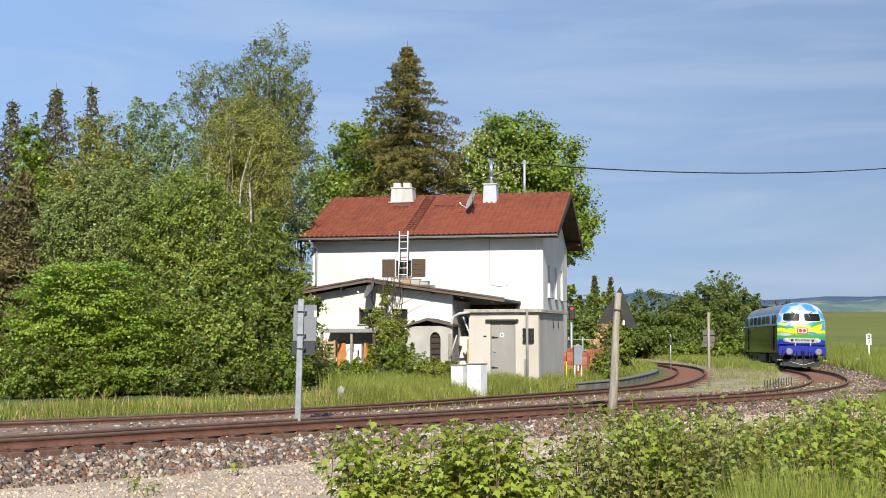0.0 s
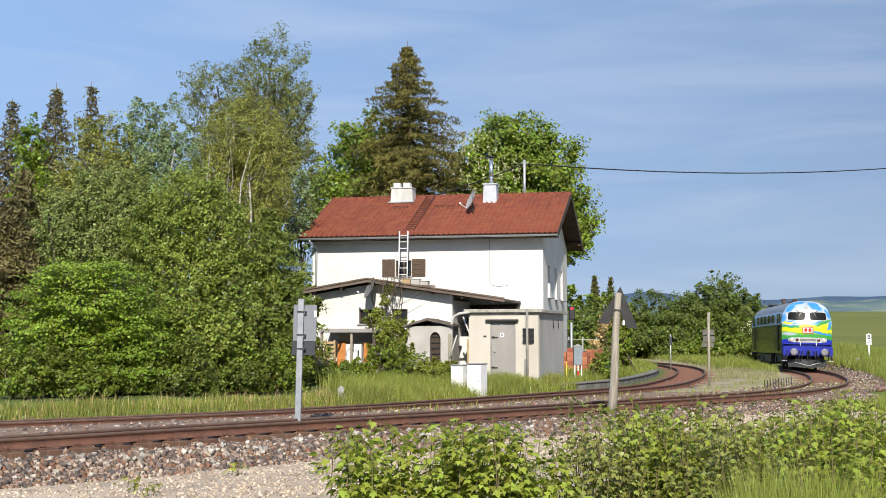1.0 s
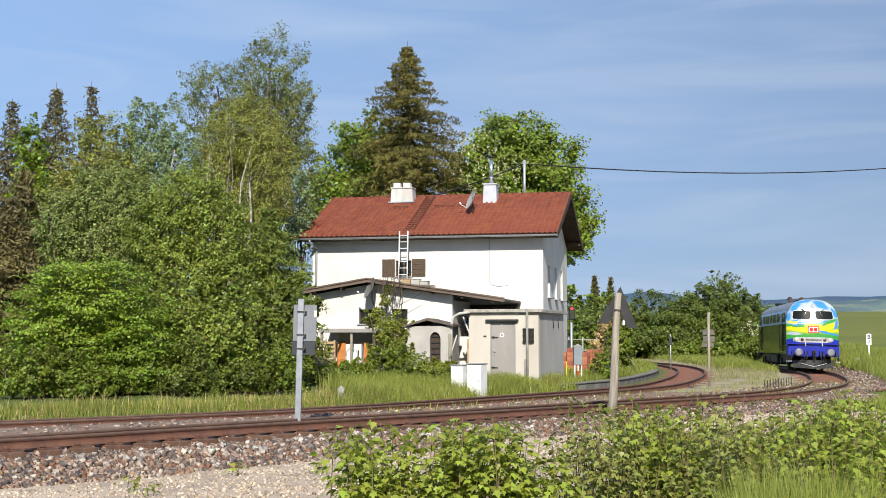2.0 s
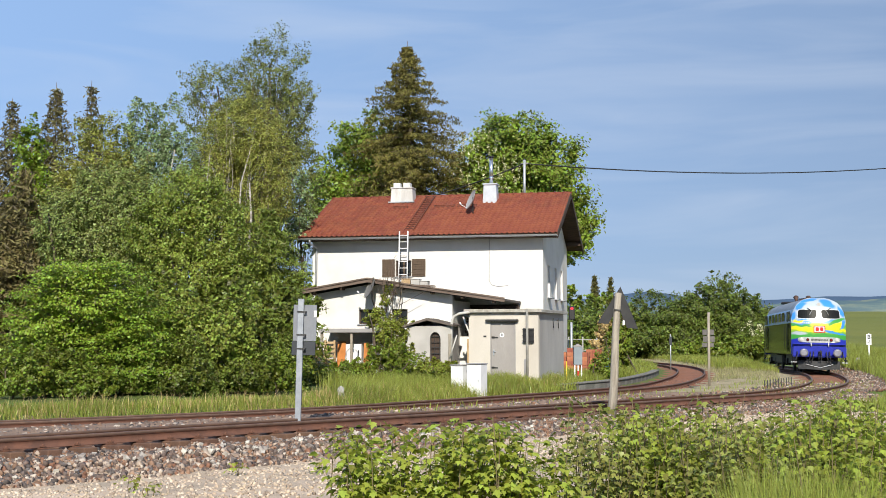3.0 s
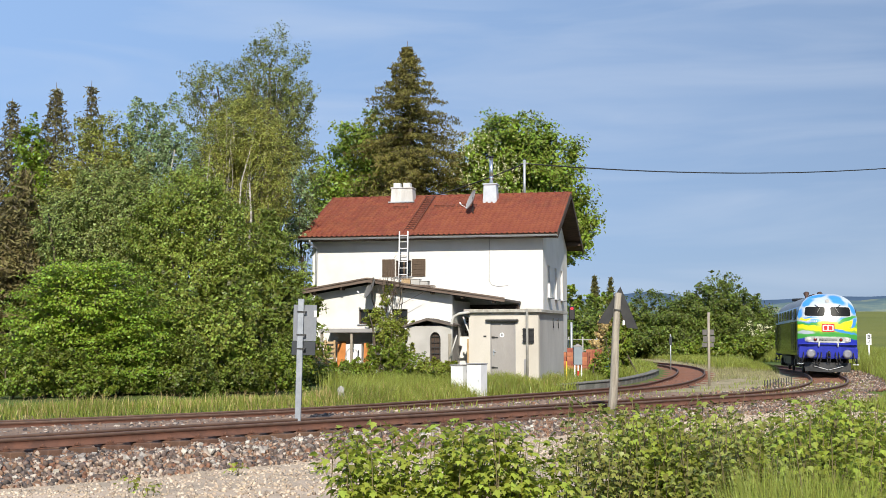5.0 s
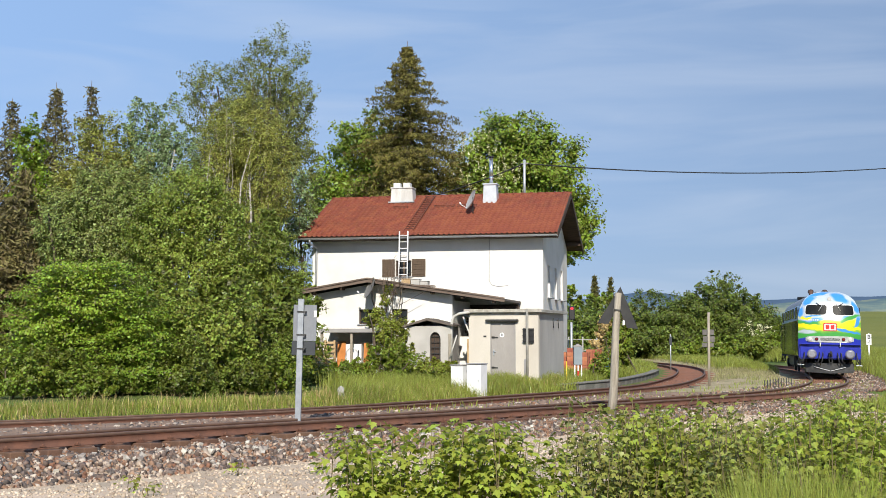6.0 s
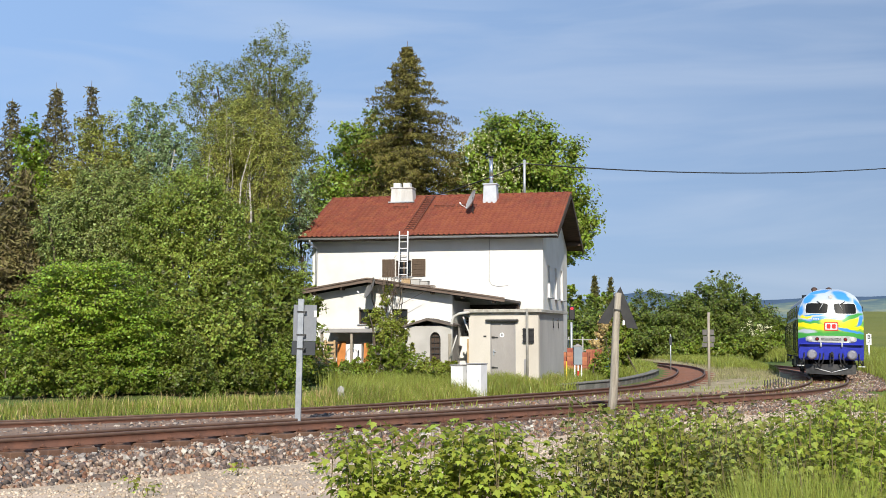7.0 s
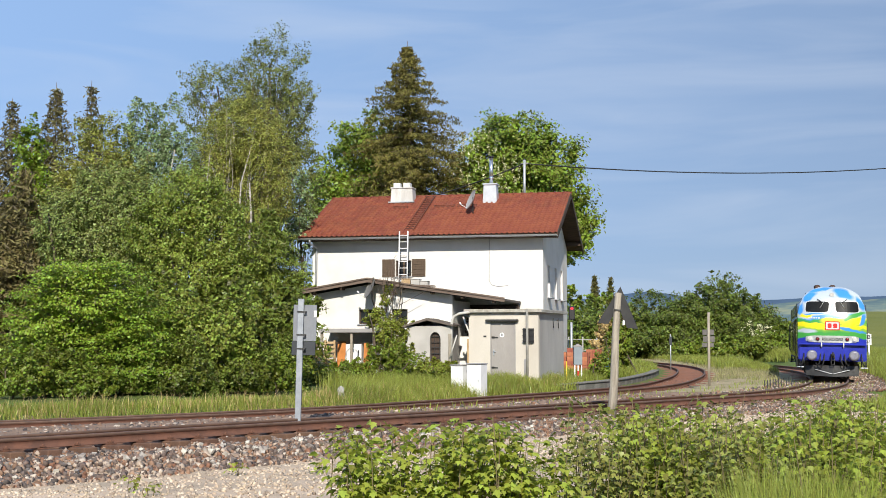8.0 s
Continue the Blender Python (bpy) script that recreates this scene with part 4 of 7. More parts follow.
    broadleaf("alder_tree", -13.9, 49.5, "olive green alder between the spruces",
              [(0, 0, 8.8, 1.2, 1.1, 1.8), (0.9, 0, 7.4, 1.2, 1.1, 1.7), (-0.9, 0, 7.0, 1.1, 1.1, 1.7)],
              26000, 0.09, "leaf_young", 0.42, 0.13, "bark", 50, 2)
    broadleaf("alder_tree", -16.7, 50.0, "bright green young alder among the spruces",
              [(0, 0, 9.3, 0.5, 0.6, 1.2), (0.1, 0, 7.6, 0.6, 0.7, 1.3)], 6000, 0.13, "leaf_bright", 0.36, 0.08, "bark", 16, 2)
    # bright shrubs along the foot
    broadleaf("hornbeam_bush", -10.6, 37.2, "large bright green hornbeam bush in full leaf",
              [(0, 0, 2.75, 1.9, 1.3, 1.25), (-1.3, 0, 2.0, 0.95, 1.1, 1.2), (1.5, 0, 1.8, 0.9, 1.0, 1.2), (0.0, 0, 1.4, 1.7, 1.1, 1.1), (-0.4, 0, 3.4, 1.1, 0.9, 0.7), (-1.0, -0.2, 0.9, 1.2, 0.9, 0.8), (1.2, -0.2, 0.95, 1.2, 0.9, 0.8)],
              60000, 0.08, "leaf_bright", 0.36, 0.07, "bark", 50, 5, "bush", "", "flat")
    broadleaf("hazel_bush", -7.6, 39.0, "mid green hazel bush over the grass verge",
              [(0, 0, 1.5, 1.2, 1.0, 1.1), (-0.9, 0.4, 2.3, 0.9, 0.9, 1.0), (0.9, 0.5, 2.0, 0.9, 0.9, 1.1)],
              20000, 0.105, "leaf_light", 0.32, 0.06, "bark", 40, 4, "bush")
    broadleaf("hazel_bush", -12.9, 38.0, "dark hazel bush at the foot of the wood",
              [(0, 0, 0.9, 1.2, 1.0, 0.9), (-1.3, 0, 1.1, 1.0, 1.0, 1.0)],
              14000, 0.10, "leaf_dark", 0.3, 0.06, "bark", 24, 4, "bush")
    for k in range(9):
        u = 20 + 58 * k
        y = 34.4 + 0.0098 * u + 0.5 * math.sin(k * 2.3)
        h = 0.95 + 0.35 * math.sin(k * 1.7 + 0.5)
        broadleaf("verge_bush", (u - 784) / 2200 * y, y, "low leafy shrub along the foot of the wood", [(0, 0, h * 0.5, 0.75, 0.6, h * 0.6), (0.5, 0.3, h * 0.55, 0.6, 0.6, h * 0.6)],
                  6500, 0.085, ("leaf_mid", "leaf_dark")[k % 2], 0.26, 0.04, "bark", 14, 1, "bush", "shrubs along the wood's foot")
    for k in range(5):
        x = -14.6 + 2.1 * k
        broadleaf("thicket_bush", x, 42.0 + 0.6 * (k % 2), "dark shaded undergrowth within the wood", [(0, 0, 1.4, 1.5, 0.8, 1.5), (0.7, 0.2, 2.2, 1.2, 0.8, 1.4)],
                  7000, 0.17, "leaf_dark", 0.4, 0.06, "bark", 10, 4, "bush", "undergrowth of the wood", "round")
    spruce(-6.5, 46.0, 6.7, 2.7, "young yellowish green fir with layered boughs beside the house", 46000, "needle_fir", 0.03, size=0.18, power=0.5)
    spruce(-7.5, 37.6, 2.0, 1.1, "small young fir above the grass verge", 12000, "needle_fir", 0.02, size=0.14)
    spruce(-5.5, 41.2, 2.7, 1.3, "yellowish young fir beside the sign post", 16000, "needle_fir", 0.02, size=0.15)
    broadleaf("elder_bush", -5.95, 51.2, "thin elder bush hiding the house's corner",
              [(0, 0, 2.6, 0.7, 0.8, 1.9), (0.0, 0.3, 3.4, 0.5, 0.6, 1.0), (-0.3, 0, 1.0, 0.9, 0.8, 0.9)],
              9000, 0.115, "leaf_light", 0.3, 0.05, "bark", 30, 3, "bush")
    broadleaf("ash_tree", -6.6, 55.0, "thin young ash with open twigs above the house's corner",
              [(0, 0, 7.6, 0.7, 0.7, 1.9), (0.35, 0, 5.9, 0.5, 0.6, 1.3), (-0.7, 0, 6.2, 0.7, 0.7, 1.6)], 5000, 0.13, "leaf_silver", 0.4, 0.06, "bark", 50, 3)
    # behind the house
    spruce(-1.75, 79, 20.8, 7.6, "tall dense olive green spruce behind the house", 124000, "needle_house", 0.15, -0.55, 0.25, 0.56)
    broadleaf("chestnut_tree", -5.0, 82, "rounded horse chestnut in dense leaf",
              [(0, 0, 13.1, 2.8, 2.6, 3.3), (-2.1, 0, 10.8, 2.1, 2.2, 2.4), (1.6, 0, 12, 2.2, 2.4, 3.0), (-0.6, 0, 9.0, 3.0, 2.4, 2.4)],
              46000, 0.21, "leaf_chestnut", 0.75, 0.4, "bark", 30, habit="round")
    ch = broadleaf("chestnut_tree", 5.1, 81, "broad flowering horse chestnut with white candles",
                   [(-0.8, 0, 13.3, 3.0, 2.7, 3.0), (1.2, 0, 12.1, 2.6, 2.7, 3.1), (3.2, 0, 9.4, 1.5, 2.0, 2.4), (-2.6, 0, 11.0, 2.3, 2.2, 2.8), (0, 0, 8.5, 3.6, 2.8, 2.6)],
                   68000, 0.21, "leaf_chestnut", 0.75, 0.45, "bark", 36, habit="round")
    # blossom candles on the sunny side of the crown
    k = 260
    d = RNG.normal(0, 1, (k, 3))
    d /= np.linalg.norm(d, axis=1)[:, None]
    d[:, 1] = -np.abs(d[:, 1])
    c = d * np.array([2.7, 2.9, 2.8]) * (1.0 + 0.1 * RNG.random((k, 1))) + np.array([-2.0, 0, 12.4])
    c = np.repeat(c, 14, axis=0) + RNG.normal(0, 1, (k * 14, 3)) * np.array([0.045, 0.045, 0.12])
    v, f = leaf_soup(c, 0.085)
    soup("blossoms", v, f, M["blossom"], ch, "white chestnut blossom candles", "stuff")


M["leaf_young"] = leafmat("yellowish_young_leaves", (0.36, 0.355, 0.075), (0.24, 0.25, 0.05))
M["leaf_light"] = leafmat("light_green_leaves", (0.30, 0.35, 0.06), (0.19, 0.24, 0.038))
M["leaf_birch"] = leafmat("birch_leaves", (0.25, 0.27, 0.075), (0.16, 0.185, 0.05), tr=0.3)
M["needle_fir"] = leafmat("young_fir_needles", (0.21, 0.255, 0.04), (0.12, 0.165, 0.028), island=0.5, tr=0.2)
M["needle_house"] = leafmat("olive_spruce_needles", (0.195, 0.16, 0.033), (0.115, 0.104, 0.023), island=0.5, tr=0.15, rough=0.6)
build_trees()


def build_far_bushes():
    rows = [(10.2, 84, 2.6, 1.2), (12.6, 112, 4.2, 3.0), (15.6, 116, 4.6, 3.2), (19.0, 116, 5.6, 3.2), (21.8, 113, 5.8, 2.6), (24.6, 113, 7.6, 3.1), (26.8, 112, 5.6, 2.4), (29.0, 112, 3.4, 1.8),
            (9.5, 118, 4.4, 3.2), (23.3, 114, 6.4, 2.7), (17.3, 115.5, 5.2, 2.7), (26.0, 114, 6.6, 2.6), (25.4, 113, 7.0, 3.0), (20.4, 112, 4.2, 2.4)]
    for x, y, h, r in rows:
        broadleaf("hedge_bush", x, y, "dense dark green hedge bush beyond the tracks",
                  [(0, 0, h * 0.52, r, r, h * 0.55), (-r * 0.5, 0, h * 0.34, r * 0.8, r * 0.8, h * 0.36), (r * 0.5, -0.4, h * 0.36, r * 0.75, r * 0.8, h * 0.38)],
                  18000, 0.19, "leaf_hedge", 0.5, 0.1, "bark", 10, 3, "bush", "hedge beyond the tracks", "round")
    for u, y, h, r in ((0.235, 104, 2.6, 1.7), (0.252, 103, 2.2, 1.6), (0.265, 101, 1.9, 1.4), (0.218, 106, 2.2, 1.6), (0.20, 107, 1.8, 1.5), (0.277, 104, 2.4, 1.5)):
        broadleaf("hedge_bush", u * y, y, "low mid green bush at the hedge's foot", [(0, 0, h * 0.45, r, r * 0.8, h * 0.5), (r * 0.5, -0.3, h * 0.3, r * 0.7, r * 0.7, h * 0.35)],
                  7000, 0.2, "leaf_mid", 0.35, 0.06, "bark", 8, 3, "bush", "hedge beyond the tracks", "round")
    # hawthorn in flower at the end of the hedge
    t = broadleaf("hawthorn_bush", 27.6, 108.5, "hawthorn bush with white blossom", [(0, 0, 1.6, 2.0, 1.5, 1.7)], 9000, 0.24, "leaf_hedge", 0.35, 0.06, "bark", 8, 3, "bush")
    c = np.repeat(RNG.normal(0, 1, (36, 3)) * np.array([0.7, 0.2, 0.55]) + np.array([-0.3, -1.5, 2.1]), 16, axis=0)
    v, f = leaf_soup(c + RNG.normal(0, 0.09, c.shape), 0.11)
    soup("blossoms", v, f, M["blossom"], t, "white hawthorn blossom", "stuff")
    # more far trees over the hedge
    for x, y, h, r in ((15.5, 150, 7.6, 3.0), (10.5, 140, 6.6, 2.6), (19.2, 150, 7.0, 2.5)):
        broadleaf("far_tree", x, y, "distant leafy tree over the hedge", [(0, 0, h * 0.62, r, r, h * 0.4), (r * 0.4, 0, h * 0.4, r * 0.8, r, h * 0.3)],
                  5000, 0.40, "leaf_mid", 0.5, 0.16, "bark", 6)
    spruce(18.9, 155, 9.6, 1.8, "distant dark spruce over the hedge", 9000, "needle", size=0.4)
    spruce(21.3, 158, 9.4, 1.6, "distant small spruce over the hedge", 8000, "needle", size=0.4)


M["leaf_hedge"] = leafmat("hedge_leaves", (0.165, 0.205, 0.033), (0.10, 0.137, 0.023))
build_far_bushes()


# ---- grass and herbs ----
def grass_soup(x, y, z, h, width, lean=0.35):
    """Blades of grass: thin bent triangles."""
    n = len(x)
    a = RNG.random(n) * 2 * math.pi
    tilt = RNG.normal(0, lean, (n, 2)) * h[:, None]
    wv = np.stack([np.cos(a), np.sin(a)], axis=1) * (width * (0.6 + 0.8 * RNG.random(n)))[:, None]
    p = np.stack([x, y], axis=1)
    v = np.empty((n, 5, 3))
    v[:, 0, :2], v[:, 1, :2] = p - wv, p + wv
    v[:, 0, 2] = v[:, 1, 2] = z - 0.03
    m = p + tilt * 0.35
    v[:, 2, :2], v[:, 3, :2] = m - wv * 0.7, m + wv * 0.7
    v[:, 2, 2] = v[:, 3, 2] = z + h * 0.6
    v[:, 4, :2] = p + tilt
    v[:, 4, 2] = z + h
    i = np.arange(n)[:, None] * 5
    f = np.concatenate([i + np.array([[0, 1, 3]]), i + np.array([[0, 3, 2]]), i + np.array([[2, 3, 4]])])
    return v.reshape(-1, 3), f


def along(line, s0, s1, o0, o1, n):
    """Random ground places beside a line: from s0 to s1 along it, o0 to o1 off its middle."""
    s = s0 + (s1 - s0) * RNG.random(n)
    o = o0 + (o1 - o0) * RNG.random(n)
    i = np.clip((s / line.step).astype(int), 0, line.n - 1)
    p = line.mid[i, :2] + line.left[i] * o[:, None]
    return p[:, 0], p[:, 1]


def grass_patch(name, label, x, y, h0, h1, width, material, lean=0.3):
    patch = 0.55 + 0.45 * np.sin(x * 1.7 + 1.3 * np.sin(y * 1.1)) * np.sin(y * 1.3 + x * 0.4)
    h = (h0 + (h1 - h0) * RNG.random(len(x))) * (0.6 + 0.6 * patch)
    v, f = grass_soup(x, y, ground_z(x, y), h, width, lean)
    return tagged(soup(name, v, f, M[material]), label, "grass", kind="stuff")


def build_grass():
    x, y = along(SIDE, 12, 46, 1.7, 3.3, 26000)
    grass_patch("verge_grass", "tall green grass along the siding", x, y, 0.08, 0.34, 0.008, "grass")
    x, y = along(SIDE, 12, 46, 1.6, 3.0, 3200)
    grass_patch("dry_verge_grass", "pale dry grass stalks along the siding", x, y, 0.18, 0.55, 0.006, "grass_dry")
    x, y = along(SIDE, 36, 62, 2.4, 6.5, 24000)
    grass_patch("hut_grass", "tall grass round the hut and cabinets", x, y, 0.3, 0.6, 0.009, "grass")
    x, y = along(SIDE, 33, 46, 1.5, 3.6, 10000)
    grass_patch("hut_front_grass", "tall grass between the hut and the siding", x, y, 0.3, 0.62, 0.009, "grass")
    x, y = along(SIDE, 58, 110, 2.0, 9.0, 26000)
    grass_patch("yard_grass", "green grass beyond the siding", x, y, 0.2, 0.5, 0.013, "grass")
    x, y = along(MAIN, 66, 120, 2.2, 5.4, 8000)
    grass_patch("middle_grass", "short dry grass between the tracks", x, y, 0.06, 0.26, 0.011, "grass_mixed")
    x, y = along(MAIN, 80, 112, 1.9, 3.4, 11000)
    grass_patch("inner_verge_grass", "knee-high grass along the inside of the curve", x, y, 0.2, 0.5, 0.012, "grass")
    x, y = along(MAIN, 48, 66, -8.0, -3.0, 12000)
    grass_patch("curve_grass", "green grass outside the curve", x, y, 0.15, 0.5, 0.012, "grass")
    x, y = along(MAIN, 86, 128, 2.4, 4.8, 14000)
    grass_patch("middle_herbs", "green herbs between the tracks", x, y, 0.2, 0.6, 0.016, "grass")
    x, y = along(MAIN, 58, 110, -8.5, -2.3, 32000)
    grass_patch("bank_grass", "tall grass beside the main line", x, y, 0.35, 0.85, 0.012, "grass")
    n = 16000
    y = 84 + 22 * RNG.random(n)
    x = (0.228 + 0.048 * RNG.random(n)) * y
    keep = np.abs(MAIN.nearest(x, y)[0]) > 2.0
    grass_patch("hedge_herbs", "tall herbs and grass before the hedge", x[keep], y[keep], 0.3, 0.85, 0.02, "grass")
    x, y = along(MAIN, 34, 66, -1.9, 3.6, 1800)
    grass_patch("track_weeds", "sparse weeds in the ballast", x, y, 0.06, 0.2, 0.012, "grass")


M["grass_mixed"] = leafmat("short_dry_grass", (0.36, 0.33, 0.17), (0.23, 0.235, 0.10), island=0.35, tr=0.3)
build_grass()


# ---- locomotive (x forward, z over the rail head) ----
def livery():
    """Airbrushed strokes of green, yellow, white and pale blue over a deep blue skirt."""
    m = mat("wavy_livery_paint", (0.5, 0.5, 0.5), None, 2, 20, 0.28, bump=0.0, spec=0.5, coat=0.3)
    t = m.node_tree
    co = t.nodes.new("ShaderNodeTexCoord")
    sep = t.nodes.new("ShaderNodeSeparateXYZ")
    t.links.new(co.outputs["Object"], sep.inputs[0])
    n = t.nodes.new("ShaderNodeTexNoise")
    n.inputs["Scale"].default_value, n.inputs["Detail"].default_value = 1.7, 2.0
    t.links.new(co.outputs["Object"], n.inputs[0])
    warp = t.nodes.new("ShaderNodeVectorMath")
    warp.operation = "MULTIPLY_ADD"
    warp.inputs[1].default_value, warp.inputs[2].default_value = (0.0, 0.36, 0.30), (0.0, -0.18, -0.15)
    t.links.new(n.outputs["Color"], warp.inputs[0])
    wrapped = t.nodes.new("ShaderNodeVectorMath")
    t.links.new(co.outputs["Object"], wrapped.inputs[0])
    t.links.new(warp.outputs[0], wrapped.inputs[1])
    flat = t.nodes.new("ShaderNodeVectorMath")
    flat.operation = "MULTIPLY"
    flat.inputs[1].default_value = (0, 1, 1)
    t.links.new(wrapped.outputs[0], flat.inputs[0])
    z_of = t.nodes.new("ShaderNodeSeparateXYZ")
    t.links.new(flat.outputs[0], z_of.inputs[0])
    blue, sky, white = (0.018, 0.03, 0.36), (0.045, 0.25, 0.64), (0.42, 0.48, 0.54)
    green, yellow, lime = (0.05, 0.30, 0.05), (0.80, 0.66, 0.01), (0.33, 0.52, 0.04)
    ramp = t.nodes.new("ShaderNodeValToRGB")
    for k, (z, c) in enumerate(((1.5, green), (2.05, green), (2.3, lime), (2.6, green), (2.8, white), (4.2, white))):
        e = ramp.color_ramp.elements[k] if k < 2 else ramp.color_ramp.elements.new(0.5)
        e.position, e.color = (z - 1.5) / 2.7, (*c, 1)
    rng = t.nodes.new("ShaderNodeMapRange")
    rng.inputs[1].default_value, rng.inputs[2].default_value = 1.5, 4.2
    t.links.new(z_of.outputs[2], rng.inputs[0])
    t.links.new(rng.outputs[0], ramp.inputs[0])
    col = ramp.outputs[0]
    # strokes: across, height, half length, half width, slope in degrees, paint
    for y, z, a, b, turn, c in ((-1.05, 2.1, 0.4, 0.10, 0, white), (-0.85, 2.38, 0.8, 0.15, -8, yellow), (-1.0, 2.58, 0.65, 0.08, -6, green), (-0.85, 2.70, 0.55, 0.05, 0, white),
                                (-1.15, 2.81, 0.35, 0.08, 0, yellow), (0.05, 2.55, 0.5, 0.13, 0, yellow), (0.05, 2.75, 1.2, 0.085, 5, sky), (0.85, 2.5, 0.7, 0.17, 24, yellow),
                                (0.95, 2.80, 0.55, 0.09, 22, green), (0.7, 2.2, 0.75, 0.07, -8, sky), (1.28, 2.62, 0.3, 0.09, 70, sky), (1.15, 2.32, 0.45, 0.07, 0, yellow),
                                (0.5, 3.78, 0.42, 0.2, -30, sky), (-0.95, 3.62, 0.36, 0.15, 35, sky), (1.2, 3.35, 0.34, 0.13, -60, sky), (0.0, 3.1, 0.35, 0.07, 80, sky), (-1.3, 3.05, 0.3, 0.1, 80, sky), (-0.45, 3.95, 0.5, 0.08, 12, sky), (-0.7, 2.88, 0.5, 0.05, 0, sky)):
        mp = t.nodes.new("ShaderNodeMapping")
        mp.vector_type = "TEXTURE"
        mp.inputs["Location"].default_value = (0, y, z)
        mp.inputs["Rotation"].default_value = (radians(turn), 0, 0)
        mp.inputs["Scale"].default_value = (1, a, b)
        t.links.new(flat.outputs[0], mp.inputs[0])
        ln = t.nodes.new("ShaderNodeVectorMath")
        ln.operation = "LENGTH"
        t.links.new(mp.outputs[0], ln.inputs[0])
        fade = t.nodes.new("ShaderNodeMapRange")
        fade.inputs[1].default_value, fade.inputs[2].default_value, fade.inputs[3].default_value, fade.inputs[4].default_value = 0.75, 1.2, 1, 0
        t.links.new(ln.outputs["Value"], fade.inputs[0])
        mx = t.nodes.new("ShaderNodeMixRGB")
        mx.inputs[2].default_value = (*c, 1)
        t.links.new(fade.outputs[0], mx.inputs[0])
        t.links.new(col, mx.inputs[1])
        col = mx.outputs[0]
    edge = t.nodes.new("ShaderNodeMapRange")
    edge.inputs[1].default_value, edge.inputs[2].default_value = 1.78, 1.84
    t.links.new(z_of.outputs[2], edge.inputs[0])
    mx = t.nodes.new("ShaderNodeMixRGB")
    mx.inputs[1].default_value = (*blue, 1)
    t.links.new(edge.outputs[0], mx.inputs[0])
    t.links.new(col, mx.inputs[2])
    t.links.new(mx.outputs[0], t.nodes["Principled BSDF"].inputs["Base Color"])
    return m


M["livery"] = livery()
M["loco_side"] = mat("dark_green_grey_gloss_paint", (0.022, 0.028, 0.024), (0.013, 0.016, 0.014), 0.6, 8, 0.16, bump=0.0, stain=(0.045, 0.065, 0.035), stain_scale=0.5, coat=0.5)
M["loco_band"] = mat("pale_blue_window_band", (0.42, 0.56, 0.66), (0.16, 0.36, 0.62), 0.9, 4, 0.3, bump=0.0, stain=(0.6, 0.62, 0.62), stain_scale=0.8)
M["loco_roof"] = mat("grey_loco_roof", (0.30, 0.33, 0.36), (0.22, 0.23, 0.25), 1.5, 12, 0.5, metal=0.2, bump=0.05, stain=(0.12, 0.09, 0.08))
M["loco_blue"] = mat("deep_blue_paint", (0.018, 0.03, 0.36), (0.014, 0.022, 0.28), 3, 20, 0.3, bump=0.0, coat=0.3)
M["rust_brown"] = mat("sooty_brown_steel", (0.10, 0.055, 0.04), (0.05, 0.035, 0.03), 4, 30, 0.8, bump=0.2)
M["lens"] = mat("headlamp_glass", (0.60, 0.58, 0.55), (0.5, 0.48, 0.46), 8, 40, 0.1, bump=0.0, spec=0.8)
M["red_lens"] = mat("red_tail_lamp", (0.20, 0.01, 0.01), (0.12, 0.008, 0.008), 8, 40, 0.15, bump=0.0, spec=0.8)
M["red"] = mat("red_paint", (0.60, 0.02, 0.02), (0.5, 0.02, 0.02), 5, 30, 0.4, bump=0.0)
M["silver"] = mat("silver_trim", (0.62, 0.62, 0.60), (0.5, 0.5, 0.48), 5, 30, 0.3, metal=0.5, bump=0.0)


def front_x(z):
    """How far forward the cab front reaches at height z."""
    if z < 2.6:
        return 7.62
    if z < 3.5:
        return 7.62 - (z - 2.6) * 0.30
    return 7.35 - 0.9 * (1 - math.sqrt(max(0.0, 1 - ((z - 3.5) / 0.64) ** 2))) - (z - 3.5) * 0.25


def half_w(z):
    if z < 2.9:
        return 1.45
    if z < 3.45:
        return 1.45 - (z - 2.9) * 0.24
    return 1.33 * math.sqrt(max(0.0, 1 - ((z - 3.3) / 0.84) ** 2)) * 0.98


def skin(y, z):
    """A point of the cab front: bowed in plan, raked above the waist."""
    return Vector((front_x(z) - 0.42 * (abs(y) / 1.5) ** 3.2, y, z))


FRONT_ZS = [0.95, 1.3, 1.65, 2.0, 2.3, 2.6, 2.9, 3.1, 3.3, 3.45, 3.58, 3.7, 3.82, 3.92, 4.0, 4.06, 4.1]


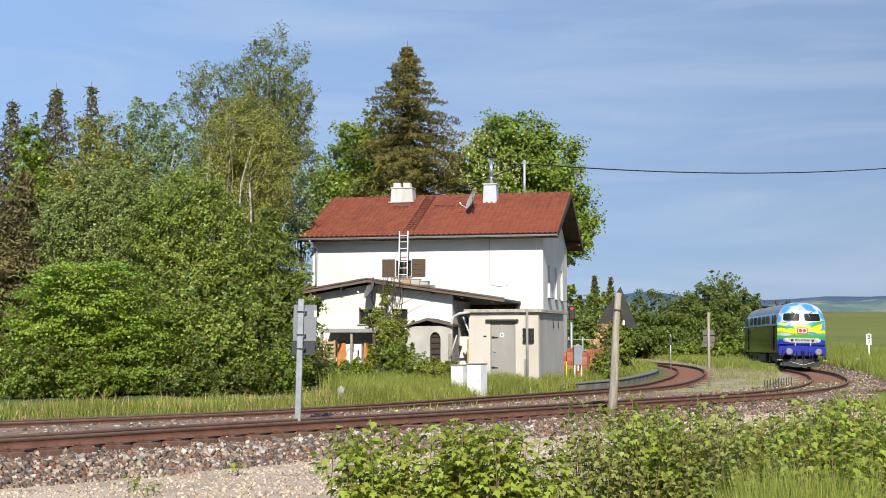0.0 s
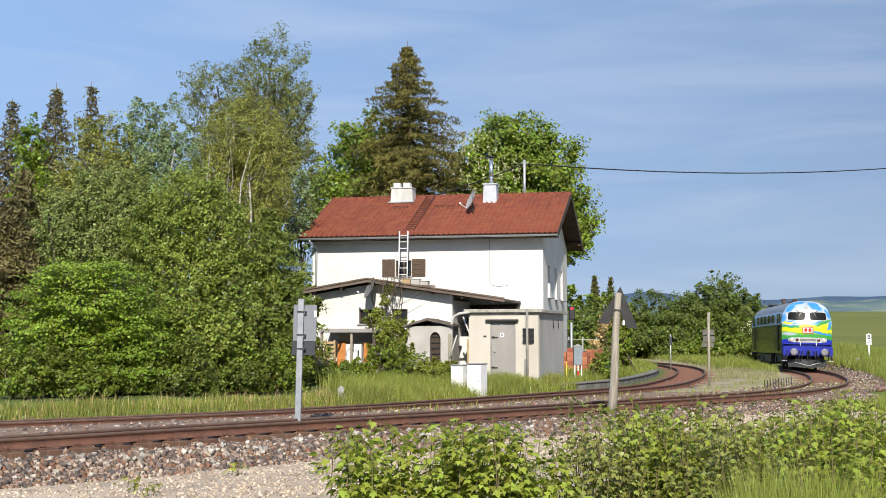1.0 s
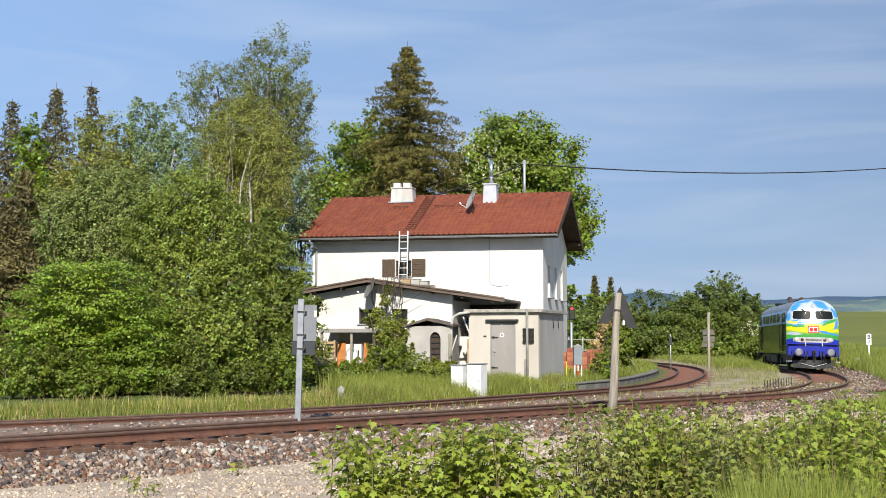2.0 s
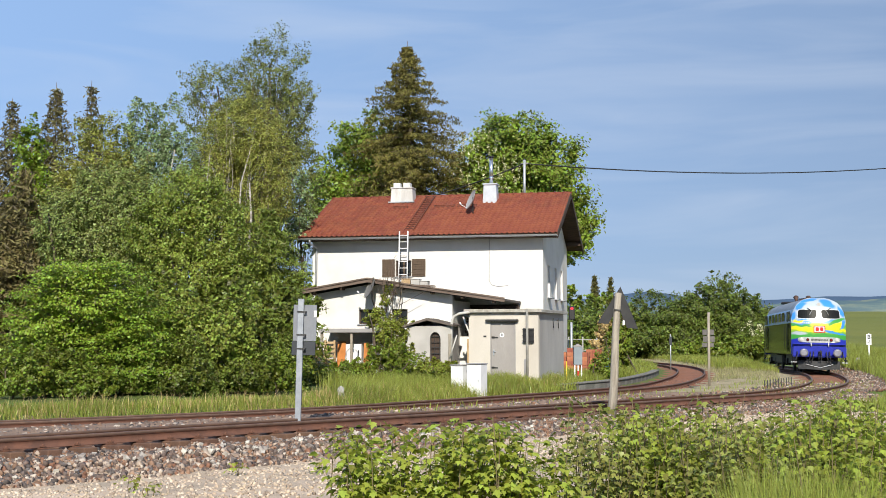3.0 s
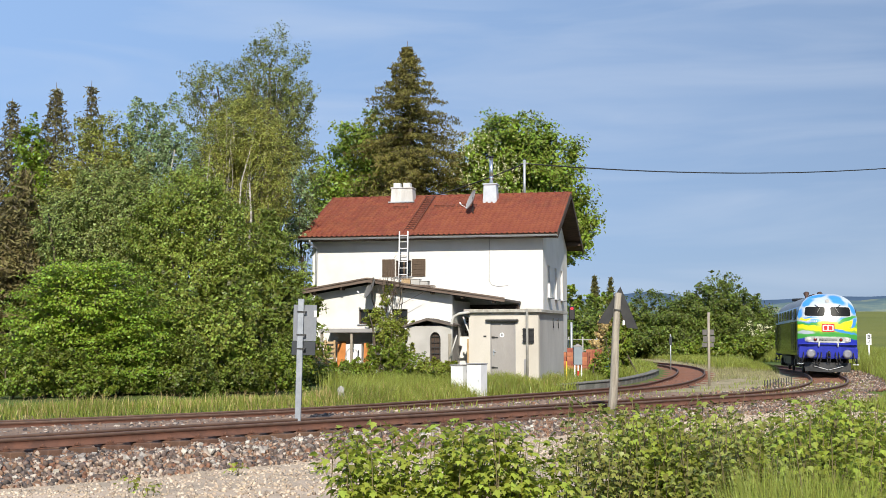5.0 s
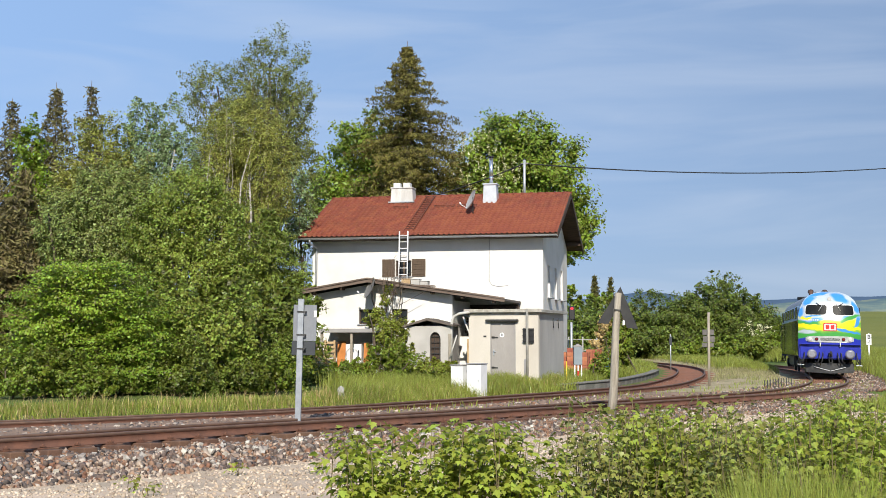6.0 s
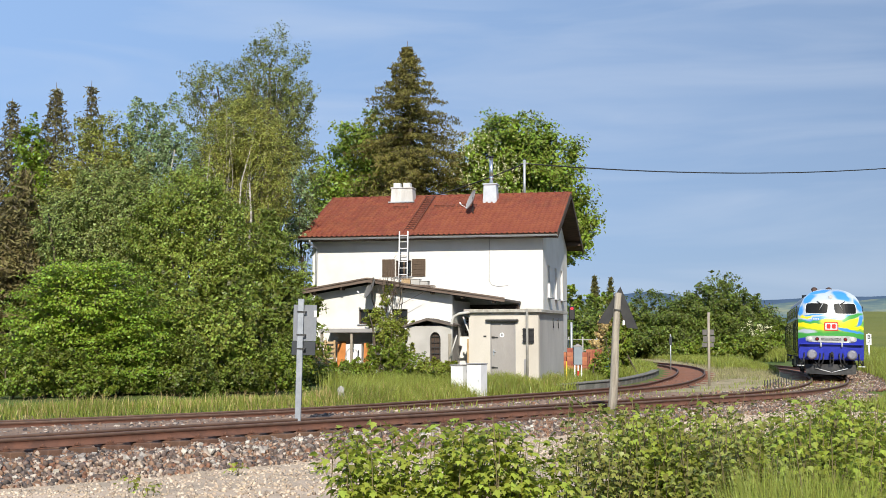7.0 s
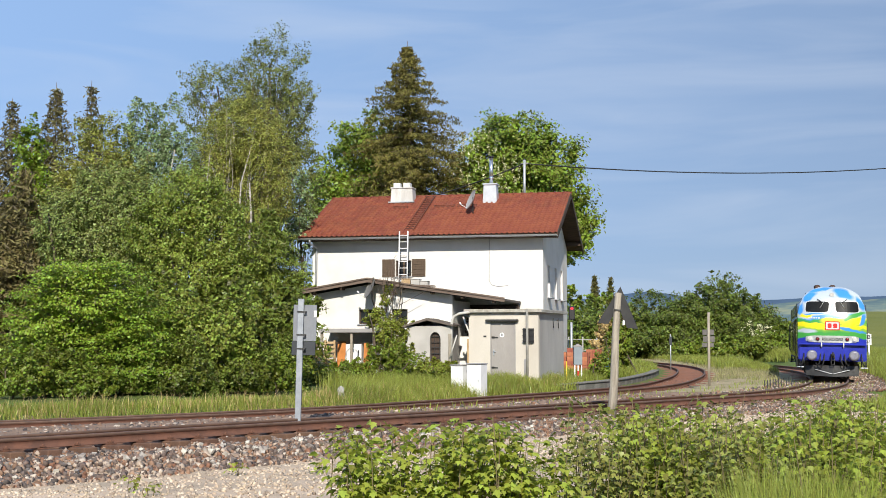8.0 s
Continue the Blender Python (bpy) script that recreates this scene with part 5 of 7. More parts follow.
def front_patch(name, y0, y1, z0, z1, off, material, parent, slant=0.0, cut=0.12, thick=0.02, label=""):
    """A panel that follows the cab front, with rounded corners, proud by off."""
    ys, zs = np.linspace(0, 1, 9), np.linspace(0, 1, 7)
    bm = bmesh.new()
    grid = {}
    for i, v in enumerate(zs):
        for j, u in enumerate(ys):
            cu, cv = 2 * u - 1, 2 * v - 1
            k = 1 - cut * abs(cv) ** 6 * 0.5
            y = (y0 + y1) / 2 + cu * k * (y1 - y0) / 2
            z = (z0 + z1) / 2 + cv * (1 - cut * abs(cu) ** 6 * 0.5) * (z1 - z0) / 2
            y += slant * v
            p = skin(y, z)
            grid[i, j] = bm.verts.new(p + Vector((off, 0, 0)))
    for i in range(6):
        for j in range(8):
            bm.faces.new((grid[i, j], grid[i, j + 1], grid[i + 1, j + 1], grid[i + 1, j]))
    ext = bmesh.ops.extrude_face_region(bm, geom=list(bm.faces))
    bmesh.ops.translate(bm, vec=(-thick, 0, 0), verts=[e for e in ext["geom"] if isinstance(e, bmesh.types.BMVert)])
    return part(name, bm, material, parent, label)


def mirror_x(bm):
    bmesh.ops.rotate(bm, cent=(0, 0, 0), matrix=Matrix.Rotation(math.pi, 3, "Z"), verts=bm.verts)


def build_loco():
    lo = thing("locomotive", pose(16, 51, 0), "diesel locomotive with wavy blue, green, yellow and white front", "locomotive")
    # cab fronts
    for end in (0, 1):
        bm = bmesh.new()
        rows = []
        for z in FRONT_ZS:
            w = half_w(z)
            rows.append([bm.verts.new(skin(w * u, z)) for u in np.linspace(-1, 1, 25)])
        for a, b in zip(rows, rows[1:]):
            for k in range(24):
                f = bm.faces.new((a[k], a[k + 1], b[k + 1], b[k]))
                f.smooth = True
        if end:
            mirror_x(bm)
        cab = part("cab_front", bm, M["livery"], lo, "front painted in wavy blue, green, yellow and white")
    # long sides in three bands: dark panel, pale window band, roof
    def band(name, zs, material, label):
        bm = bmesh.new()
        for s in (-1, 1):
            prev = None
            for z in zs:
                w = half_w(z) * s
                xe = skin(half_w(z), z).x
                cur = [bm.verts.new((x, w, z)) for x in np.linspace(-xe, xe, 12)]
                if prev:
                    for k in range(11):
                        f = bm.faces.new((prev[k], prev[k + 1], cur[k + 1], cur[k]))
                        f.smooth = True
                prev = cur
            if zs[-1] > 4.05 and s == -1:
                last = prev
            elif zs[-1] > 4.05:
                for k in range(11):
                    bm.faces.new((last[k], last[k + 1], prev[k + 1], prev[k]))
        return part(name, bm, material, lo, label)
    band("side_panel", [0.95, 1.3, 2.0, 2.68], M["loco_side"], "dark glossy green-grey side panel")
    band("window_band", [2.68, 2.9, 3.2, 3.45], M["loco_band"], "pale blue and white window band")
    band("roof", [3.45, 3.58, 3.7, 3.82, 3.92, 4.0, 4.06, 4.1], M["loco_roof"], "grey rounded roof")
    boxpart("floor", (-7.1, -1.42, 0.93), (7.1, 1.42, 1.0), M["black"], lo)
    # side windows, grilles and doors on both sides
    for s in (-1, 1):
        for x in (-3.6, -1.8, 0.0, 1.8, 3.6):
            boxpart("side_window", (x - 0.55, s * 1.47 - 0.012, 2.82), (x + 0.55, s * 1.47 + 0.012, 3.32), M["glass"], lo, 0.01)
        for x in (-2.7, -0.9, 0.9, 2.7):
            bm = bmesh.new()
            for k in range(7):
                box(bm, (x - 0.3, s * 1.47 - 0.012, 2.84 + k * 0.065), (x + 0.3, s * 1.47 + 0.02, 2.875 + k * 0.065))
            part("vent_grille", bm, M["loco_roof"], lo)
        for x in (-5.55, 5.55):
            d = boxpart("cab_door", (x - 0.36, s * 1.505 - 0.012, 1.1), (x + 0.36, s * 1.505 + 0.012, 2.66), M["loco_side"], lo, 0.01)
            boxpart("door_window", (x - 0.24, s * 1.47 - 0.015, 2.75), (x + 0.24, s * 1.47 + 0.02, 3.34), M["glass"], d, 0.02)
            for e in (-0.45, 0.45):
                tubepart("handrail", [(x + e, s * 1.52, 1.2), (x + e, s * 1.57, 1.25), (x + e, s * 1.57, 2.5), (x + e, s * 1.52, 2.55)], 0.016, M["dark_metal"], d, 6)
        for x in (-6.35, 6.35):
            boxpart("cab_side_window", (x - 0.3, s * 1.465 - 0.012, 2.78), (x + 0.28, s * 1.465 + 0.016, 3.34), M["glass"], lo, 0.03)
    # front fittings (the leading end)
    for s in (-1, 1):
        y0, y1 = (0.17, 1.13) if s > 0 else (-1.13, -0.17)
        fr = front_patch("window_frame", y0 - 0.035, y1 + 0.035, 2.92, 3.455, 0.006, M["frame_white"], lo, -0.05 * s, 0.2, 0.03, "white windscreen surround")
        front_patch("windscreen", y0, y1, 2.95, 3.42, 0.014, M["windscreen"], fr, -0.05 * s, 0.16, 0.02, "dark windscreen")
        p0, p1 = skin(s * 0.30, 3.5), skin(s * 0.52, 3.12)
        tubepart("wiper", [p0 + Vector((0.03, 0, 0)), p1 + Vector((0.04, 0, 0))], 0.012, M["silver"], fr, 6)
        p0, p1 = skin(s * 0.62, 3.5), skin(s * 0.42, 3.38)
        tubepart("wiper_arm", [p0 + Vector((0.05, 0, 0.02)), p1 + Vector((0.05, 0, 0))], 0.018, M["black"], fr, 6)
    strip = front_patch("lamp_strip", -1.12, 1.12, 1.62, 1.92, 0.03, M["silver"], lo, 0, 0.25, 0.05, "silver lamp strip")
    front_patch("grille", -0.44, 0.44, 1.71, 1.83, 0.045, M["dark_metal"], strip, 0, 0.1, 0.02, "dark centre grille")
    for k in range(5):
        z = 1.725 + k * 0.022
        front_patch("grille_bar", -0.42, 0.42, z, z + 0.009, 0.055, M["silver"], strip, 0, 0.0, 0.012)
    for s in (-1, 1):
        for y, r, mt, lb in ((0.93, 0.125, "lens", "round headlamp"), (0.62, 0.085, "red_lens", "red tail lamp")):
            p = skin(s * y, 1.77)
            bm = bmesh.new()
            tube(bm, [(p.x + 0.02, s * y, 1.77), (p.x + 0.075, s * y, 1.77)], r, 18)
            ob = part("lamp_housing", bm, M["silver" if mt == "lens" else "black"], strip, "round lamp rim")
            bm = bmesh.new()
            tube(bm, [(p.x + 0.07, s * y, 1.77), (p.x + 0.085, s * y, 1.77), (p.x + 0.095, s * y, 1.77)], [r * 0.82, r * 0.8, r * 0.4], 16)
            part("lamp_lens", bm, M[mt], strip, lb)
    p = skin(0, 3.70)
    bm = bmesh.new()
    tube(bm, [(p.x - 0.06, 0, 3.72), (p.x + 0.05, 0, 3.72)], 0.10, 18)
    top = part("top_headlamp", bm, M["silver"], lo, "top headlamp")
    bm = bmesh.new()
    tube(bm, [(p.x + 0.045, 0, 3.72), (p.x + 0.06, 0, 3.72)], 0.07, 16)
    part("lamp_lens", bm, M["lens"], top)
    # badge: a red-edged white panel with two red blocks
    badge = front_patch("badge", -0.31, 0.31, 2.16, 2.55, 0.012, M["red"], lo, 0, 0.06, 0.02, "red-edged white badge")
    front_patch("badge_panel", -0.27, 0.27, 2.20, 2.51, 0.018, M["frame_white"], badge, 0, 0.06, 0.02)
    for a in (-0.2, 0.035):
        front_patch("badge_block", a, a + 0.165, 2.255, 2.455, 0.024, M["red"], badge, 0, 0.25, 0.015)
    for k in range(5):
        a = -1.0 + k * 0.1
        front_patch("number_bar", a, a + 0.07, 2.66, 2.72, 0.012, M["frame_white"], lo, 0, 0, 0.015)
    for end in (1, -1):
        R = Matrix.Identity(4) if end == 1 else Matrix.Rotation(math.pi, 4, "Z")

        def fit(name, bm, material, parent, label=""):
            bmesh.ops.transform(bm, matrix=R, verts=bm.verts)
            return part(name, bm, material, parent, label)
        bm = bmesh.new()
        box(bm, (7.2, -1.42, 0.82), (7.70, 1.42, 1.40))
        bevel(bm, 0.05, 2)
        beam = fit("buffer_beam", bm, M["loco_blue"], lo, "deep blue buffer beam")
        bm = bmesh.new()
        box(bm, (7.3, -1.40, 1.50), (7.75, 1.40, 1.56))
        bevel(bm, 0.02)
        fit("ledge", bm, M["loco_blue"], beam, "blue step ledge")
        for s in (-1, 1):
            bm = bmesh.new()
            tube(bm, [(7.65, s * 0.875, 1.06), (7.95, s * 0.875, 1.06)], [0.15, 0.13], 14)
            tube(bm, [(7.95, s * 0.875, 1.06), (8.12, s * 0.875, 1.06)], 0.09, 12)
            tube(bm, [(8.10, s * 0.875, 1.06), (8.15, s * 0.875, 1.06), (8.19, s * 0.875, 1.06)], [0.225, 0.225, 0.15], 20)
            fit("buffer", bm, M["buffer_grey"], beam, "round grey buffer")
            bm = bmesh.new()
            tube(bm, [(7.72, s * 0.46, 1.40), (7.80, s * 0.46, 1.44), (7.80, s * 0.46, 1.56), (7.72, s * 0.46, 1.60)], 0.03, 6)
            fit("air_cock", bm, M["frame_white"], beam, "white air cock")
            for y, dz in ((0.34, 0.0), (0.5, 0.06), (1.2, 0.03)):
                bm = bmesh.new()
                tube(bm, [(7.7, s * y, 1.12), (7.86, s * y, 1.02), (7.9, s * (y + 0.05), 0.72), (7.86, s * (y + 0.14), 0.56 + dz), (7.76, s * (y + 0.2), 0.66 + dz)], 0.028, 8)
                fit("hose", bm, M["black"], beam, "black rubber brake hose")
            # step with pale edge
            bm = bmesh.new()
            box(bm, (7.2, s * 1.34 - 0.14, 0.52), (7.52, s * 1.34 + 0.14, 0.55))
            st = fit("footstep", bm, M["black"], beam, "black footstep")
            bm = bmesh.new()
            box(bm, (7.522, s * 1.34 - 0.15, 0.515), (7.54, s * 1.34 + 0.15, 0.565))
            fit("step_edge", bm, M["frame_white"], st, "white step edge")
            bm = bmesh.new()
            tube(bm, [(7.4, s * 1.42, 0.55), (7.4, s * 1.42, 0.95)], 0.025, 6)
            tube(bm, [(7.4, s * 1.22, 0.55), (7.4, s * 1.22, 0.95)], 0.025, 6)
            fit("step_bracket", bm, M["black"], beam)
            bm = bmesh.new()
            tube(bm, [(7.45, s * 1.36, 1.5), (7.6, s * 1.36, 1.5), (7.62, s * 1.34, 1.1), (7.6, s * 1.36, 0.62)], 0.016, 6)
            fit("grab_rail", bm, M["dark_metal"], beam)
        bm = bmesh.new()
        box(bm, (7.65, -0.08, 0.96), (8.0, 0.08, 1.14))
        tube(bm, [(7.95, 0, 1.02), (8.06, 0, 1.02), (8.10, 0, 1.1), (8.05, 0, 1.18)], 0.045, 8)
        fit("coupling_hook", bm, M["black"], beam, "black coupling hook")
        for k, z in enumerate((0.9, 0.72)):
            bm = bmesh.new()
            tube(bm, [(7.92, -0.07, z + 0.1), (7.94, -0.07, z - 0.06), (7.94, 0.07, z - 0.06), (7.92, 0.07, z + 0.1)], 0.025, 6)
            fit("coupling_link", bm, M["black"], beam)
        # snow plough
        bm = bmesh.new()
        v = [bm.verts.new(p) for p in ((7.35, -1.15, 0.62), (7.75, 0, 0.62), (7.35, 1.15, 0.62), (7.45, -1.1, 0.18), (7.9, 0, 0.14), (7.45, 1.1, 0.18))]
        bm.faces.new((v[0], v[1], v[4], v[3]))
        bm.faces.new((v[1], v[2], v[5], v[4]))
        ext = bmesh.ops.extrude_face_region(bm, geom=list(bm.faces))
        bmesh.ops.translate(bm, vec=(-0.04, 0, 0), verts=[e for e in ext["geom"] if isinstance(e, bmesh.types.BMVert)])
        pl = fit("snow_plough", bm, M["dark_metal"], lo, "dark snow plough")
        for s in (-1, 1):
            bm = bmesh.new()
            tube(bm, [(7.62, s * 0.72, 0.44), (7.875, 0.02 * s, 0.26)], 0.018, 6)
            fit("plough_line", bm, M["frame_white"], pl, "white edge line")
    # roof: exhausts, fan, horn
    for y in (-0.36, 0.36):
        bm = bmesh.new()
        tube(bm, [(0.6, y, 4.0), (0.55, y, 4.2), (0.4, y, 4.36)], [0.09, 0.09, 0.16], 12, False)
        ext = bmesh.ops.extrude_face_region(bm, geom=list(bm.faces))
        bmesh.ops.scale(bm, vec=(0.9, 0.9, 1.0), space=Matrix.Translation((-0.5, -y, 0)), verts=[e for e in ext["geom"] if isinstance(e, bmesh.types.BMVert)])
        part("exhaust", bm, M["rust_brown"], lo, "sooty brown flared exhaust")
    bm = bmesh.new()
    tube(bm, [(-3.5, 0, 4.05), (-3.5, 0, 4.2)], 0.8, 24)
    part("roof_fan", bm, M["dark_metal"], lo, "dark roof fan housing")
    for x in (3.4, 4.6):
        boxpart("roof_hatch", (x - 0.45, -0.5, 4.06), (x + 0.45, 0.5, 4.15), M["rust_brown"], lo, 0.03, "brown roof hatch")
    # bogies, wheelsets and tank
    sets = []
    for bx in (4.3, -4.3):
        bo = new("bogie")
        bo.parent, bo.matrix_basis = lo, pose(bx, 0, 0)
        for s in (-1, 1):
            bm = bmesh.new()
            prism(bm, [(-2.3, 0.72), (-2.3, 0.92), (2.3, 0.92), (2.3, 0.72), (1.7, 0.42), (-1.7, 0.42)], "y", s * 1.05 - 0.07, s * 1.05 + 0.07)
            part("bogie_frame", bm, M["black"], bo, "black bogie side frame")
            for ax in (-1.4, 1.4):
                boxpart("axle_box", (ax - 0.2, s * 1.16 - 0.07, 0.34), (ax + 0.2, s * 1.16 + 0.07, 0.7), M["dark_metal"], bo, 0.03)
        for ax in (-1.4, 1.4):
            bm = bmesh.new()
            for s in (-1, 1):
                tube(bm, [(0, s * 0.70, 0), (0, s * 0.72, 0), (0, s * 0.80, 0), (0, s * 0.82, 0)], [0.53, 0.53, 0.50, 0.40], 28)
            tube(bm, [(0, -0.7, 0), (0, 0.7, 0)], 0.09, 12)
            wsob = part("wheelset", bm, M["dark_metal"], bo, "steel wheelset")
            wsob.matrix_basis = pose(ax, 0, 0.5)
            sets.append((wsob, ax))
    boxpart("fuel_tank", (-1.7, -1.3, 0.35), (1.7, 1.3, 0.93), M["black"], lo, 0.08, "black fuel tank")
    return lo, sets


M["frame_white"] = mat("white_gloss_paint", (0.58, 0.60, 0.62), (0.5, 0.52, 0.54), 4, 30, 0.35, bump=0.0)
M["windscreen"] = mat("dark_windscreen_glass", (0.018, 0.02, 0.022), (0.012, 0.013, 0.014), 2, 10, 0.3, bump=0.0, spec=0.04)
M["buffer_grey"] = mat("greasy_buffer_steel", (0.26, 0.26, 0.30), (0.18, 0.18, 0.22), 6, 40, 0.45, metal=0.4, bump=0.05)
loco, wheelsets = build_loco()


def front_s(y):
    """Length along the main line at which its middle reaches depth y."""
    k = int(np.argmax(MAIN.mid[:, 1]))
    return float(np.interp(y, MAIN.mid[:k, 1], np.arange(k) * MAIN.step))


S0, S8 = front_s(76.0), front_s(54.0)


def run(t):
    """Length along the line of the leading buffers at t seconds."""
    return S0 + (S8 - S0) * t / 8.0


def loco_motion():
    rows = []
    for k in range(17):
        t = 0.5 * k
        s = run(t)
        f, b = Vector(MAIN.at(s + 3.9, MAIN.mid)), Vector(MAIN.at(s + 12.5, MAIN.mid))
        v = f - b
        yaw, pitch = math.atan2(v.y, v.x), -math.atan2(v.z, v.xy.length)
        cant = float(MAIN.at(s + 8.2, MAIN.cant))
        rows.append((t, Matrix.Translation((f + b) / 2) @ Matrix.Rotation(yaw, 4, "Z") @ Matrix.Rotation(pitch, 4, "Y") @ Matrix.Rotation(-cant, 4, "X")))
    walk(loco, rows)
    for ob, ax in wheelsets:
        walk(ob, [(0.2 * k, Matrix.Translation((ax, 0, 0.5)) @ Matrix.Rotation((run(0) - run(0.2 * k)) / 0.5, 4, "Y")) for k in range(41)])


# ---- on and round the house ----
def at_house(x, y, z, rz=0):
    return HOUSE @ pose(x, y, z, 0, 0, rz)


def build_house_things():
    # masonry chimney with two pots
    c = thing("chimney", at_house(3.2, 3.6, 7.98), "white clad chimney with two square pots on the ridge", "chimney")
    bm = bmesh.new()
    prism(bm, [(-0.56, -0.2), (0.56, -0.2), (0.5, 0.72), (-0.5, 0.72)], "y", -0.32, 0.32)
    bevel(bm, 0.02)
    part("shaft", bm, M["chimney_white"], c)
    boxpart("cap", (-0.53, -0.36, 0.722), (0.53, 0.36, 0.78), M["chimney_white"], c, 0.015)
    for x in (-0.27, 0.2):
        boxpart("pot", (x - 0.17, -0.17, 0.782), (x + 0.17, 0.17, 1.0), M["chimney_white"], c, 0.02, "square white chimney pot")
    boxpart("flashing", (-0.62, -0.42, 0.06), (0.62, -0.34, 0.11), M["zinc"], c)
    # sheet metal chimney with steel flue
    c = thing("chimney", at_house(7.4, 3.3, 7.72), "zinc clad chimney with a tall stainless steel flue", "chimney")
    bm = bmesh.new()
    prism(bm, [(-0.34, 0.0), (0.34, 0.0), (0.29, 1.0), (-0.29, 1.0)], "y", -0.28, 0.28)
    bevel(bm, 0.015)
    part("shaft", bm, M["zinc_bright"], c)
    boxpart("cap", (-0.34, -0.33, 1.002), (0.34, 0.33, 1.08), M["zinc_bright"], c, 0.02)
    tubepart("flue", [(0.02, 0, 1.08), (0.02, 0, 2.3)], 0.085, M["steel_bright"], c, 14, "stainless steel flue pipe")
    tubepart("flue_collar", [(0.02, 0, 1.3), (0.02, 0, 1.42)], 0.1, M["steel_bright"], c, 14)
    tubepart("flue_cap", [(0.02, 0, 2.3), (0.02, 0, 2.36)], 0.13, M["dark_metal"], c, 14)
    # service mast
    m = thing("roof_mast", at_house(8.75, 4.6, 7.9), "grey service mast behind the ridge with cables", "mast")
    tubepart("pole", [(0, 0, 0), (0, 0, 2.15)], 0.06, M["steel"], m, 10)
    tubepart("insulator", [(-0.16, 0, 1.98), (0.16, 0, 1.98)], 0.035, M["grey_paint"], m, 8)
    tubepart("pole_cap", [(0, 0, 2.15), (0, 0, 2.2)], [0.07, 0.03], M["dark_metal"], m, 10)
    # overhead cables from the mast
    a = at_house(8.75, 4.6, 9.88).translation
    for name, end, sag, lab in (("overhead_cable", Vector((34.6, 75, 13.0)), 0.75, "black overhead cable running off beyond the line"), ("service_cable", Vector((-9.0, 66, 8.4)), 0.75, "thin black cable behind the ridge")):
        pts = []
        for k in range(25):
            q = k / 24
            p = a.lerp(end, q)
            pts.append((p.x, p.y, p.z - sag * 4 * q * (1 - q)))
        t = thing(name, Matrix.Identity(4), lab, "cable")
        tubepart("wire", pts, 0.028, M["black"], t, 6)
    # ladder leaning from the annex roof to the gutter
    ld = thing("ladder", at_house(0, 0, 0), "aluminium ladder leaning on the gutter from the annex roof", "ladder")
    p = lambda x, z: Vector((x, -0.9 - (6.3 - z) * 0.06, z))
    for x in (4.2, 4.57):
        tubepart("ladder_rail", [p(x, 3.98), p(x, 6.34)], 0.032, M["white_metal"], ld, 6)
    for k in range(8):
        z = 4.2 + k * 0.28
        tubepart("rung", [p(4.2, z), p(4.57, z)], 0.02, M["white_metal"], ld, 6)
    # roof ladder up to the ridge
    rl = thing("roof_ladder", at_house(0, 0, 0), "brown steel roof ladder on the tiles", "roof ladder")
    for dx in (-0.19, 0.19):
        tubepart("stringer", [(4.45 + dx, -0.3, roof_z(-0.3) + 0.09), (4.45 + dx, 3.95, roof_z(3.95) + 0.09)], 0.022, M["roof_steel"], rl, 6)
    for k in range(17):
        y = -0.2 + k * 0.25
        tubepart("rung", [(4.26, y, roof_z(y) + 0.105), (4.64, y, roof_z(y) + 0.105)], 0.022, M["roof_steel"], rl, 6)
    for x0, x1 in ((3.0, 3.7), (4.9, 5.9), (6.0, 6.9)):
        sg = thing("snow_guard", at_house(0, 0, 0), "brown snow guard bar on the tiles", "snow guard", "snow guards on the roof")
        for dz in (0.06, 0.13):
            tubepart("bar", [(x0, 2.55, roof_z(2.55) + dz), (x1, 2.55, roof_z(2.55) + dz)], 0.02, M["roof_steel"], sg, 6)
        for x in (x0 + 0.05, x1 - 0.05):
            boxpart("bracket", (x - 0.015, 2.5, roof_z(2.5)), (x + 0.015, 2.6, roof_z(2.5) + 0.16), M["roof_steel"], sg)
    # dish on the roof
    dish("satellite_dish", at_house(6.9, 1.6, roof_z(1.6)), 0.42, 0.62, "grey satellite dish on a short mast on the roof", 62, M["grey_paint"])
    dish("satellite_dish", at_house(3.95, -4.25, 3.2), 0.42, 0.55, "weathered satellite dish bracketed to the annex gable", 58, M["dish_grey"])
    # boxes on the annex roof under the window
    for x0, x1, z, mt, lab in ((4.62, 5.0, 0.20, "wood_pale", "pale wooden box on the annex roof"), (5.02, 5.4, 0.24, "plaster_grey", "grey concrete block on the annex roof"), (5.42, 5.75, 0.22, "plaster_grey", "grey concrete block beside a box")):
        b = thing("storage_box", at_house((x0 + x1) / 2, -2.0, 4.15 - ((x0 + x1) / 2 - 3.73) * 0.147 + 0.03), lab, "box", "boxes on the annex roof")
        boxpart("box_body", (-(x1 - x0) / 2, -0.2, 0), ((x1 - x0) / 2, 0.2, z), M[mt], b, 0.02)
        boxpart("box_lid", (-(x1 - x0) / 2 - 0.015, -0.215, z + 0.002), ((x1 - x0) / 2 + 0.015, 0.215, z + 0.03), M[mt], b, 0.008)
    sp = thing("plank", at_house(5.15, -2.35, 4.15 - 1.42 * 0.147 + 0.02), "weathered plank on the annex roof", "plank")
    boxpart("board", (-0.95, -0.12, -0.02), (0.95, 0.1, 0.035), M["wood_fascia"], sp, 0.01, m=Matrix.Rotation(0.05, 4, "Y"))


